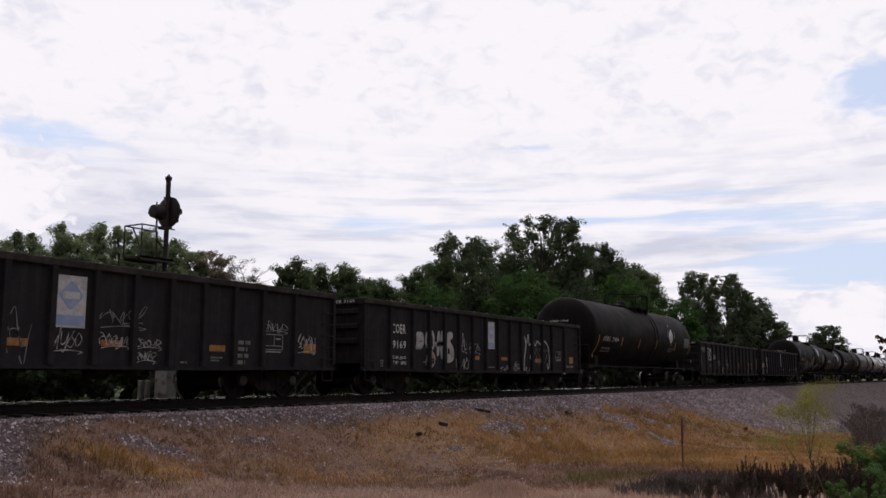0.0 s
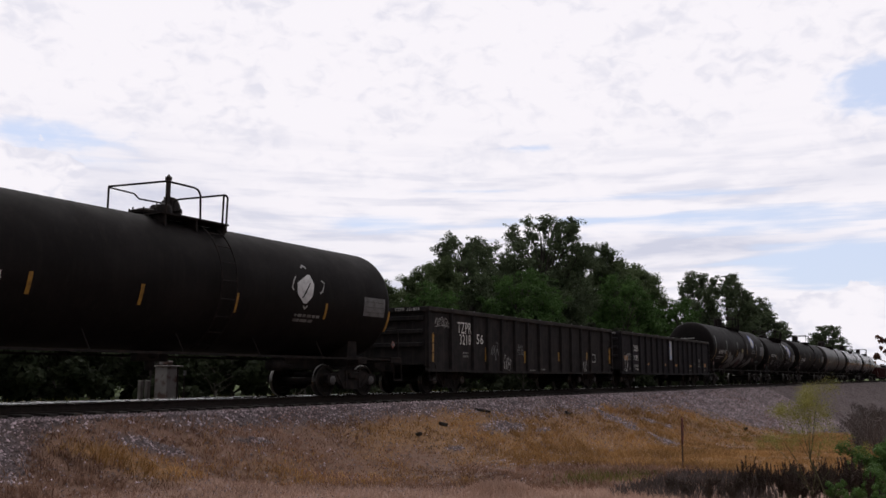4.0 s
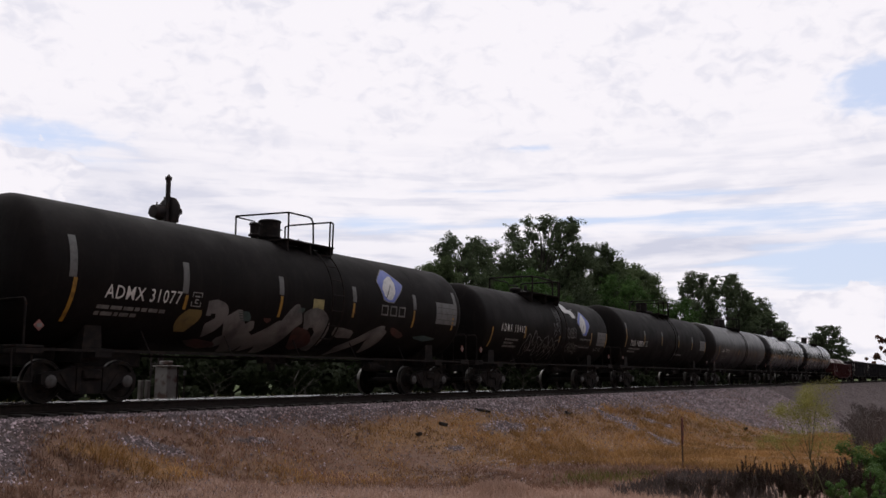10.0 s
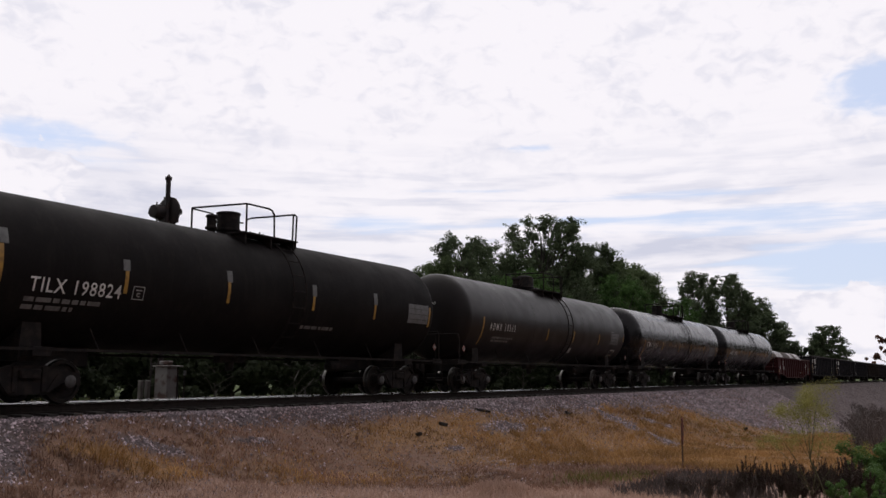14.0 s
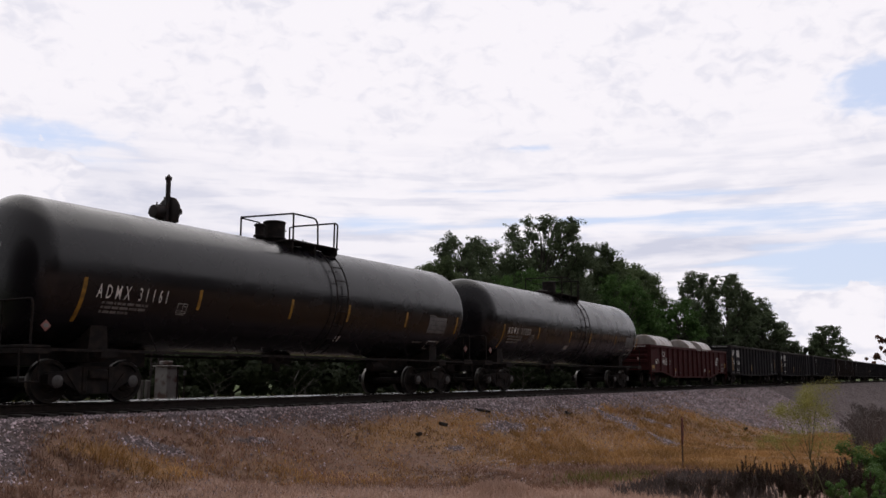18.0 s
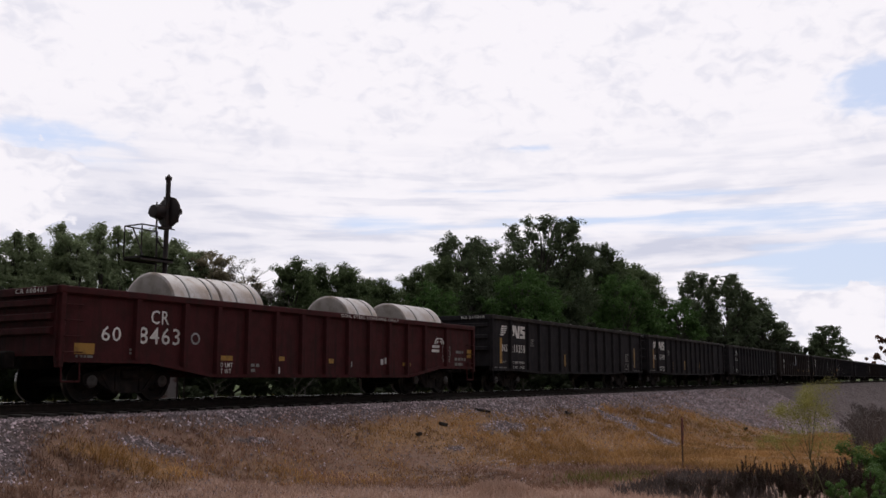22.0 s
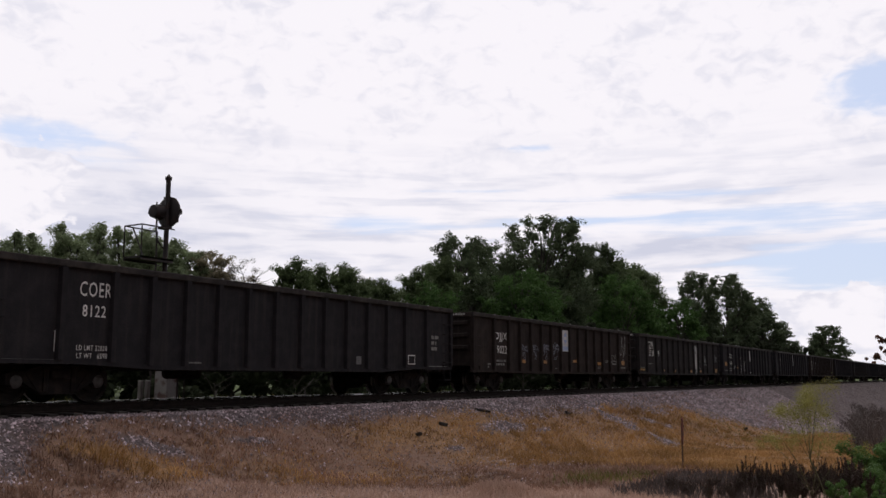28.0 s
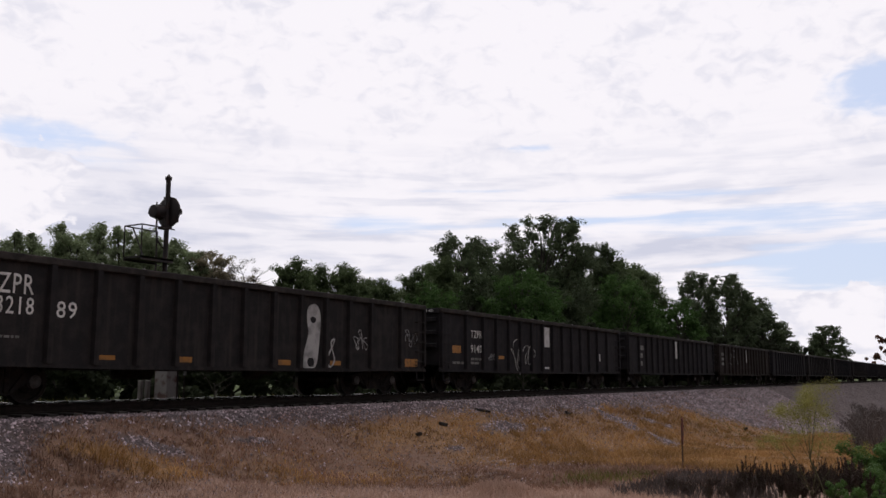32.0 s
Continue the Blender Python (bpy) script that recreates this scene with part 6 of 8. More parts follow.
    f.stroke([(-3.95, 1.07), (-3.97, 0.95), (-4.06, 0.86), (-4.17, 0.83), (-4.30, 0.86), (-4.39, 0.94), (-4.43, 1.06), (-4.41, 1.18), (-4.33, 1.27), (-4.21, 1.31), (-4.09, 1.29), (-3.99, 1.20), (-3.95, 1.07)], SPRAY, 0.045)
    f.scrawl(-5.21, -5.11, 0.89, 1.24, 1, SPRAY_DIM, 0.04, 36)
    f.scrawl(-2.49, -1.90, 1.32, 1.81, 4, SPRAY, 0.025, 37)
    f.scrawl(-2.54, -1.78, 0.66, 1.25, 3, SPRAY, 0.04, 38)
    f.scrawl(-1.69, -1.00, 1.31, 1.74, 4, SPRAY, 0.025, 39)
    f.scrawl(-4.46, -3.94, 0.82, 1.27, 1, SPRAY, 0.03, 40)
    owner_panel(f, -0.50, 0.10, 1.49, 2.44)
    f.bar(-4.34, -3.97, 1.09, 1.23, ORANGE)
    f.bar(-1.44, -1.02, 1.10, 1.23, ORANGE)
    f.bar(0.61, 1.09, 1.11, 1.23, ORANGE)
    f.bar(3.43, 4.02, 1.07, 1.22, ORANGE)
    f.bar(6.77, 7.17, 1.08, 1.34, ORANGE)
    f.stroke(curve([(2.45, 0.78), (2.50, 1.22), (2.64, 1.74), (2.52, 2.02), (2.74, 1.82), (2.84, 2.12), (2.92, 1.74), (3.12, 1.78), (3.08, 1.40), (2.98, 1.22)]), SPRAY, 0.075, label="white sprayed outline")
    f.stroke(curve([(3.32, 1.92), (3.46, 1.72), (3.66, 1.90), (3.92, 1.78), (4.22, 1.92), (4.52, 1.82), (4.70, 1.58), (4.76, 1.10), (4.62, 0.84), (4.54, 1.06)]), SPRAY, 0.07, label="white sprayed outline")
    f.scrawl(3.40, 4.60, 1.05, 1.70, 3, SPRAY_DIM, 0.03, 48)
    f.scrawl(1.61, 2.19, 0.69, 1.13, 4, SPRAY, 0.03, 49)
    f.scrawl(0.58, 1.17, 0.69, 0.90, 2, SPRAY, 0.03, 50)
    f.scrawl(2.44, 2.98, 0.68, 0.88, 2, SPRAY, 0.06, 51)
    f.ring(5.38, 5.92, 1.22, 1.54, 0.025, WHITE, True)
    f.lines(-0.47, 0.09, 0.81, 0.88, 1, FADED, 53)
    f.lines(6.45, 7.17, 0.85, 0.99, 1, FADED, 54)

def mark_c(f):
    f.text("A D M X   3 0 4 4 4", -6.54, -4.59, 2.16, 2.39)
    f.lines(-6.39, -5.27, 1.64, 1.89, 2, FADED, 56)
    f.bar(-7.10, -7.01, 1.57, 2.42, YELLOW)
    f.bar(-4.06, -3.97, 2.00, 2.41, YELLOW)
    f.bar(-1.51, -1.42, 1.98, 2.41, YELLOW)
    f.bar(1.24, 1.33, 2.00, 2.44, YELLOW)
    f.bar(4.55, 4.64, 2.02, 2.43, YELLOW)
    f.bar(7.46, 7.55, 1.82, 2.40, YELLOW)
    leaf_emblem(f, [(3.75, 3.36), (4.49, 2.95), (4.39, 2.74), (3.72, 2.24), (3.18, 2.74), (3.28, 2.95)], [(3.92, 3.17), (4.05, 2.88), (3.96, 2.55), (3.69, 2.32), (3.37, 2.60), (3.38, 2.87)], [(3.91, 2.95), (3.54, 2.45)], False)
    f.stroke([(3.75, 3.36), (4.49, 2.95), (4.39, 2.74), (3.72, 2.24), (3.18, 2.74), (3.28, 2.95), (3.75, 3.36)], SPRAY, 0.045)
    data_panel(f, 6.25, 7.26, 2.21, 2.73)
    f.lines(3.39, 4.39, 1.86, 2.10, 2, FADED, 66)

def mark_d(f):
    f.text("TZPR", -6.15, -5.22, 1.95, 2.32)
    f.text("3218", -6.01, -5.26, 1.58, 1.92)
    f.text("56", -4.85, -4.38, 1.63, 1.97)
    f.bar(-4.25, -4.15, 1.05, 1.54, YELLOW)
    f.bar(-1.16, -1.03, 1.04, 1.48, YELLOW)
    f.bar(1.99, 2.12, 1.16, 1.52, YELLOW)
    f.bar(5.01, 5.15, 1.27, 1.58, YELLOW)
    f.bar(7.76, 7.96, 1.13, 1.86, YELLOW)
    f.bar(-7.74, -7.63, 0.96, 1.90, YELLOW)
    f.scrawl(-7.55, -6.64, 2.12, 2.45, 6, SPRAY, 0.025, 76)
    f.scrawl(-3.73, -3.24, 1.16, 1.67, 3, SPRAY_DIM, 0.03, 77)
    f.scrawl(-2.78, -2.25, 0.71, 1.36, 3, SPRAY, 0.03, 78)
    f.scrawl(-1.72, -1.18, 1.34, 1.74, 4, SPRAY_DIM, 0.025, 79)
    f.scrawl(4.51, 5.10, 0.71, 1.34, 3, SPRAY, 0.035, 80)
    f.ring(5.57, 6.09, 1.17, 1.51, 0.025, WHITE, False)
    f.lines(-5.80, -5.43, 1.12, 1.34, 2, FADED, 82)
    f.lines(-0.65, -0.20, 0.71, 0.80, 1, FADED, 83)
    f.lines(0.28, 0.77, 0.74, 0.84, 1, FADED, 84)

def mark_e(f):
    f.text("COER", -6.15, -5.39, 1.79, 2.10)
    f.text("9193", -6.13, -5.44, 1.34, 1.61)
    f.text("LD LMT 228800", -6.16, -5.43, 1.04, 1.13)
    f.text("LT WT   60800", -6.14, -5.42, 0.87, 0.97)
    f.bar(-7.43, -6.96, 1.34, 1.56, ORANGE)
    f.bar(-4.20, -3.74, 1.14, 1.24, ORANGE)
    f.bar(-1.33, -0.87, 1.14, 1.24, ORANGE)
    f.bar(0.77, 1.22, 1.12, 1.24, ORANGE)
    f.bar(3.64, 4.11, 1.11, 1.24, ORANGE)
    f.bar(6.90, 7.30, 1.14, 1.35, ORANGE)
    f.scrawl(-7.41, -6.52, 1.24, 1.75, 3, SPRAY, 0.045, 95)
    f.scrawl(-7.43, -6.94, 0.78, 1.10, 2, SPRAY, 0.1, 96)
    owner_panel(f, -0.38, 0.28, 1.47, 2.49)
    f.ring(5.36, 5.98, 1.20, 1.57, 0.025, WHITE, True)
    f.lines(4.53, 4.88, 1.21, 1.37, 2, FADED, 99)
    f.lines(3.56, 3.97, 0.85, 0.95, 2, FADED, 100)
    f.lines(-6.80, -6.60, 0.84, 1.02, 3, FADED, 101)
    f.lines(6.86, 7.27, 0.89, 1.00, 2, FADED, 102)

def mark_f(f):
    f.text("ADMX 31077", -6.41, -4.45, 2.07, 2.34)
    f.lines(-6.51, -4.78, 1.68, 1.93, 2, FADED, 104)
    f.ring(-4.13, -3.85, 2.05, 2.36, 0.025, WHITE, True)
    f.bar(-7.29, -7.12, 2.40, 3.22, GREY_STRIP)
    f.bar(-7.18, -7.09, 1.57, 2.40, YELLOW)
    f.bar(-4.45, -4.28, 2.31, 2.99, GREY_STRIP)
    f.bar(-4.34, -4.25, 1.97, 2.28, YELLOW)
    f.bar(-1.34, -1.17, 2.52, 2.98, GREY_STRIP)
    f.bar(-1.28, -1.19, 1.98, 2.49, YELLOW)
    f.bar(1.68, 1.85, 2.56, 2.99, GREY_STRIP)
    f.bar(1.70, 1.79, 2.14, 2.53, YELLOW)
    f.bar(4.74, 4.91, 2.55, 3.00, GREY_STRIP)
    f.bar(4.76, 4.85, 2.01, 2.52, YELLOW)
    f.bar(7.20, 7.37, 2.58, 3.26, GREY_STRIP)
    f.bar(7.10, 7.19, 2.03, 2.52, YELLOW)
    f.bar(-0.01, 0.43, 2.19, 2.52, PALE_YELLOW, "panel")
    f.patch([(-4.24, 1.47), (-4.43, 1.71), (-4.19, 2.00), (-3.79, 2.07), (-3.69, 1.82), (-3.88, 1.60), (-4.03, 1.44)], SPRAY_OCHRE, lift=0.007, label="worn sprayed graffiti shape")
    for path, w in (([(-3.62, 2.06), (-3.30, 2.08), (-3.10, 1.96), (-3.18, 1.72), (-3.45, 1.55)], 0.26), ([(-2.78, 2.00), (-2.60, 1.72), (-2.25, 1.42), (-1.80, 1.22)], 0.42), ([(-2.85, 1.28), (-2.50, 1.45), (-2.15, 1.66), (-1.95, 1.78)], 0.22),
                    ([(-1.78, 1.30), (-1.45, 1.46), (-1.12, 1.66), (-0.92, 1.76)], 0.34), ([(-1.20, 1.16), (-0.92, 1.55), (-0.66, 1.95), (-0.40, 2.14)], 0.46), ([(-0.20, 1.90), (0.10, 2.04), (0.42, 1.98), (0.64, 1.76), (0.66, 1.50), (0.60, 1.22)], 0.40),
                    ([(1.15, 1.78), (1.55, 1.70), (2.05, 1.66)], 0.20), ([(1.75, 1.22), (2.30, 1.45), (2.90, 1.74), (3.45, 1.92)], 0.20), ([(3.40, 1.90), (3.30, 1.62), (2.95, 1.34)], 0.34)):
        f.patch(ribbon(curve(path), w * 1.3), SPRAY_WORN, lift=0.007, label="worn sprayed letter stroke")
    f.patch([(-2.74, 2.12), (-2.26, 2.07), (-2.08, 1.81), (-2.39, 1.75)], SPRAY_TEAL, lift=0.007, label="worn sprayed graffiti shape")
    f.patch([(-1.77, 1.98), (-1.48, 2.00), (-1.41, 1.82), (-1.63, 1.81)], SPRAY_RED, lift=0.0085, label="worn sprayed graffiti shape")
    f.patch([(-0.64, 2.18), (-0.32, 2.36), (-0.30, 2.15), (-0.42, 2.06)], SPRAY_TEAL, lift=0.007, label="worn sprayed graffiti shape")
    f.patch([(3.68, 2.02), (4.61, 1.78), (4.41, 1.64), (3.81, 1.78)], SPRAY_RED, lift=0.0085, label="worn sprayed graffiti shape")
    f.patch([(-0.56, 1.76), (-0.18, 1.80), (0.28, 1.66), (0.62, 1.34), (0.19, 1.22), (-0.25, 1.26)], SPRAY_RED, lift=0.0085, label="worn sprayed graffiti shape")
    f.patch([(-3.94, 1.37), (-3.39, 1.39), (-2.79, 1.34), (-2.59, 1.20), (-3.28, 1.16)], SPRAY_RED, lift=0.0085, label="worn sprayed graffiti shape")
    f.patch([(4.87, 1.76), (5.78, 1.82), (6.66, 1.73), (5.67, 1.59)], SPRAY_TEAL, lift=0.007, label="worn sprayed graffiti shape")
    data_panel(f, 6.09, 7.37, 2.19, 2.87)
    leaf_emblem(f, [(3.64, 3.70), (4.30, 3.24), (4.13, 3.06), (3.62, 2.64), (3.19, 2.73), (3.00, 3.25), (3.14, 3.39)], [(3.80, 3.52), (3.89, 3.27), (3.81, 2.97), (3.52, 2.69), (3.24, 2.83), (3.16, 3.07), (3.38, 3.32)], [(3.68, 3.28), (3.25, 2.73)], True)
    faint_word(f, 3.07, 4.30, 2.28, 2.58)

def mark_g(f):
    f.text("A D M X   1 5 4 6 2", -4.58, -2.66, 2.18, 2.45)
    f.lines(-4.11, -3.01, 1.57, 1.93, 3, FADED, 138)
    f.bubble(-2.43, 0.74, 1.28, 2.20, 6, SPRAY_WORN, 0.03, 139)
    f.scrawl(0.31, 0.94, 2.82, 3.36, 4, SPRAY_DIM, 0.02, 141)
    f.scrawl(0.15, 0.72, 2.24, 2.82, 2, SPRAY_DIM, 0.025, 142)
    splash(f, 1.18, 2.79, 2.92, 3.74)
    leaf_emblem(f, [(3.38, 3.38), (3.92, 2.92), (3.95, 2.78), (3.41, 2.27), (3.14, 2.32), (2.65, 2.84), (2.75, 2.99)], [(3.40, 3.26), (3.52, 2.99), (3.49, 2.67), (3.30, 2.33), (2.98, 2.41), (2.79, 2.68), (2.93, 2.94)], [(3.29, 2.83), (2.94, 2.29)], True)
    faint_word(f, 2.87, 4.04, 1.78, 2.17)
    f.bubble(1.45, 2.37, 2.15, 2.64, 3, SPRAY_WORN, 0.025, 146)
    f.bubble(1.61, 2.75, 1.56, 1.98, 4, SPRAY_WORN, 0.025, 147)
    f.bar(-2.60, -2.51, 1.99, 2.42, YELLOW)
    f.bar(0.66, 0.75, 1.93, 2.19, YELLOW)
    f.bar(4.08, 4.17, 1.93, 2.44, YELLOW)
    f.bar(5.90, 5.99, 1.88, 2.49, YELLOW)
    f.bar(-5.26, -5.17, 1.60, 2.29, YELLOW)
    data_panel(f, 4.84, 5.84, 1.92, 2.52)
    f.scrawl(4.65, 5.59, 1.68, 1.86, 6, SPRAY_WORN, 0.015, 154)

def mark_h(f):
    f.text("TILX 198824", -6.52, -4.49, 2.07, 2.34)
    f.lines(-6.55, -4.89, 1.69, 1.97, 2, FADED, 156)
    f.ring(-4.19, -3.90, 2.08, 2.35, 0.025, WHITE, True)
    f.bar(-4.48, -4.31, 2.64, 2.87, GREY_STRIP)
    f.bar(-4.43, -4.34, 2.18, 2.64, YELLOW)
    f.bar(-1.56, -1.39, 2.67, 2.94, GREY_STRIP)
    f.bar(-1.54, -1.45, 2.19, 2.67, YELLOW)
    f.bar(1.51, 1.68, 2.58, 2.88, GREY_STRIP)
    f.bar(1.53, 1.62, 2.22, 2.58, YELLOW)
    f.bar(4.25, 4.42, 2.55, 2.88, GREY_STRIP)
    f.bar(4.27, 4.36, 2.14, 2.55, YELLOW)
    f.bar(-7.15, -6.98, 2.87, 3.16, GREY_STRIP)
    f.bar(-7.17, -7.08, 1.99, 2.86, YELLOW)
    data_panel(f, 6.05, 7.17, 2.14, 2.71)
    f.lines(1.26, 2.63, 1.69, 1.83, 1, FADED, 169)
    f.bar(7.20, 7.29, 2.06, 2.66, YELLOW)

def mark_i(f):
    f.text("A D M X   3 0 5 6 5", -6.06, -4.09, 2.17, 2.42)
    f.lines(-5.68, -4.09, 1.73, 1.95, 2, FADED, 172)
    f.bar(-1.15, -1.06, 1.97, 2.41, YELLOW)
    f.bar(1.49, 1.58, 1.97, 2.43, YELLOW)
    f.bar(4.41, 4.50, 1.97, 2.42, YELLOW)
    f.bar(7.51, 7.60, 2.19, 2.48, YELLOW)
    f.bar(-6.59, -6.50, 1.65, 2.60, YELLOW)
    data_panel(f, 5.91, 6.90, 2.03, 2.53)
    f.lines(5.84, 6.21, 2.53, 2.61, 1, FADED, 179)
    f.bar(1.55, 1.75, 1.56, 1.74, PANEL, "panel")
    f.ring(6.31, 6.88, 1.53, 1.78, 0.025, WHITE, False)

def mark_j(f):
    f.text("A D M X   3 1 1 6 1", -6.80, -5.03, 2.06, 2.33)
    f.lines(-6.61, -5.46, 1.74, 2.00, 3, FADED, 183)
    f.ring(-4.68, -4.40, 1.88, 2.09, 0.025, WHITE, True)
    f.bar(-7.14, -7.05, 1.58, 2.42, YELLOW)
    f.bar(-4.14, -4.05, 1.98, 2.42, YELLOW)
    f.bar(-1.05, -0.96, 1.96, 2.44, YELLOW)
    f.bar(1.31, 1.40, 2.01, 2.46, YELLOW)
    f.bar(4.20, 4.29, 2.00, 2.44, YELLOW)
    f.bar(7.19, 7.28, 1.92, 2.46, YELLOW)
    data_panel(f, 5.55, 6.59, 1.90, 2.39)
    f.lines(5.50, 5.89, 2.37, 2.44, 1, FADED, 192)
    f.ring(5.92, 6.56, 1.41, 1.66, 0.025, WHITE, False)
    f.lines(5.06, 5.61, 1.54, 1.62, 1, FADED, 194)
    f.bar(1.21, 1.40, 1.49, 1.63, PANEL, "panel")

def mark_k(f):
    f.text("A D M X   3 1 2 2 2", -6.50, -4.63, 2.11, 2.34)
    f.lines(-6.36, -5.19, 1.73, 2.04, 3, FADED, 197)
    f.ring(-4.50, -4.22, 1.87, 2.12, 0.025, WHITE, True)
    f.bar(-6.87, -6.78, 1.59, 2.41, YELLOW)
    f.bar(-3.88, -3.79, 2.01, 2.44, YELLOW)
    f.bar(-0.73, -0.64, 1.99, 2.41, YELLOW)
    f.bar(1.49, 1.58, 1.99, 2.42, YELLOW)
    f.bar(4.63, 4.72, 2.03, 2.45, YELLOW)
    f.bar(-0.97, -0.63, 1.67, 1.83, PANEL, "panel")
    data_panel(f, 6.10, 7.13, 1.97, 2.44)
    f.ring(6.47, 7.17, 1.62, 1.86, 0.025, WHITE, False)
    f.bar(7.63, 7.72, 1.89, 2.42, YELLOW)
    f.lines(5.46, 6.12, 1.69, 1.86, 1, FADED, 208)

def mark_l(f):
    f.text("CR", -5.78, -5.30, 1.60, 1.89)
    f.text("60", -6.99, -6.52, 1.21, 1.50)
    f.text("8463", -6.08, -4.98, 1.18, 1.53)
    f.bar(-7.59, -7.13, 0.94, 1.15, YELLOW)
    f.stroke([(-4.42, 1.34), (-4.43, 1.29), (-4.47, 1.24), (-4.53, 1.23), (-4.59, 1.24), (-4.63, 1.28), (-4.65, 1.33), (-4.64, 1.39), (-4.60, 1.43), (-4.55, 1.45), (-4.49, 1.44), (-4.44, 1.40), (-4.42, 1.34)], SPRAY, 0.045)
    f.stroke([(1.18, 0.86), (1.17, 0.81), (1.13, 0.78), (1.08, 0.76), (1.03, 0.77), (0.99, 0.81), (0.98, 0.85), (0.99, 0.90), (1.02, 0.93), (1.07, 0.95), (1.12, 0.94), (1.16, 0.91), (1.18, 0.86)], SPRAY, 0.045)
    f.text("LD LMT", -3.81, -3.37, 0.73, 0.83)
    f.text("LT WT", -3.81, -3.41, 0.59, 0.69)
    f.lines(-2.92, -2.48, 0.58, 0.82, 2, FADED, 217)
    f.bar(-3.82, -3.37, 0.88, 0.99, YELLOW)
    f.bar(-2.03, -1.58, 0.90, 1.01, YELLOW)
    f.bar(-0.03, 0.38, 0.87, 0.99, YELLOW)
    f.bar(3.69, 4.12, 0.84, 0.94, YELLOW)
    f.bar(-1.88, -1.74, 0.59, 0.75, PANEL, "panel")
    f.bar(2.75, 2.86, 0.89, 1.06, PANEL, "panel")
    f.lines(-7.55, -7.14, 0.84, 0.92, 1, FADED, 224)
    f.lines(-6.30, -6.19, 0.93, 1.08, 2, FADED, 225)
    arched_emblem(f, 5.33, 6.07, 1.26, 1.78)
    f.ring(5.97, 6.47, 1.07, 1.48, 0.025, WHITE, True)
    f.lines(6.83, 7.31, 1.22, 1.37, 1, FADED, 228)
    f.bar(7.57, 7.94, 1.15, 1.42, YELLOW)
    f.lines(0.98, 1.06, 0.78, 0.87, 1, FADED, 230)
    f.bar(2.55, 2.69, 0.86, 1.02, PANEL, "panel")
    f.lines(6.75, 7.49, 0.82, 1.14, 2, FADED, 232)

def mark_m(f):
    f.text("NS", -7.14, -6.73, 1.43, 1.69)
    f.text("210358", -6.41, -5.26, 1.41, 1.70)
    streaming_bars(f, -7.28, -6.71, 1.98, 2.36)
    block_emblem(f, -6.41, -5.25, 1.94, 2.40)
    f.bar(-7.31, -7.14, 1.01, 1.92, YELLOW)
    f.ring(-4.73, -4.46, 1.69, 1.94, 0.025, WHITE, True)
    f.bar(-3.93, -3.81, 0.95, 1.45, YELLOW)
    f.bar(-1.55, -1.43, 0.96, 1.44, YELLOW)
    f.text("LD LMT 208800", -6.36, -5.35, 1.00, 1.09)
    f.text("LT WT   77100", -6.35, -5.33, 0.82, 0.91)
    f.lines(-7.92, -6.79, 0.80, 0.88, 1, FADED, 243)
    f.lines(-7.12, -6.80, 1.00, 1.10, 2, FADED, 244)
    f.ring(5.75, 6.24, 0.80, 1.15, 0.025, WHITE, True)
    f.lines(5.79, 6.27, 1.22, 1.62, 4, FADED, 246)
    f.lines(6.66, 6.97, 0.99, 1.10, 2, FADED, 247)
    f.bar(7.05, 7.18, 0.98, 1.94, YELLOW)
    f.lines(6.94, 7.86, 0.81, 0.85, 1, FADED, 249)

def mark_n(f):
    streaming_bars(f, -6.92, -6.37, 2.00, 2.37)
    block_emblem(f, -6.04, -4.93, 1.96, 2.40)
    f.text("NS", -6.84, -6.42, 1.45, 1.68)
    f.text("210495", -6.06, -4.93, 1.45, 1.73)
    f.bar(-6.91, -6.78, 0.99, 1.99, YELLOW)
    f.ring(-4.37, -4.13, 1.72, 1.96, 0.025, WHITE, True)
    f.bar(-3.53, -3.42, 0.91, 1.43, YELLOW)
    f.bar(-1.23, -1.09, 0.95, 1.47, YELLOW)
    f.bar(1.96, 2.10, 1.00, 1.44, YELLOW)
    f.bar(4.19, 4.35, 1.03, 1.41, YELLOW)
    f.ring(6.39, 6.83, 0.83, 1.19, 0.025, WHITE, True)
    f.lines(6.40, 6.84, 1.27, 1.63, 3, FADED, 261)
    f.text("LD LMT 208800", -6.05, -5.01, 0.99, 1.10)
    f.text("LT WT   77100", -6.04, -5.00, 0.83, 0.94)
    f.lines(-7.56, -6.63, 0.82, 0.90, 1, FADED, 264)

def mark_o(f):
    f.text("COER", -5.97, -5.24, 2.05, 2.34)
    f.text("8122", -5.89, -5.35, 1.66, 1.89)
    f.text("LD LMT 220200", -5.98, -5.22, 1.01, 1.11)
    f.text("LT WT   65900", -5.97, -5.21, 0.86, 0.96)
    f.bar(-6.47, -6.42, 0.98, 1.37, PANEL, "panel")
    f.lines(-7.50, -6.38, 0.79, 0.83, 1, FADED, 270)
    f.lines(-3.16, -2.77, 0.78, 0.83, 1, FADED, 271)
    data_panel(f, 2.95, 3.18, 0.86, 1.08)
    f.ring(5.55, 5.93, 0.89, 1.17, 0.025, WHITE, False)
    f.lines(6.87, 7.35, 1.27, 1.80, 3, FADED, 274)
    f.lines(6.61, 7.81, 0.81, 0.86, 1, FADED, 275)

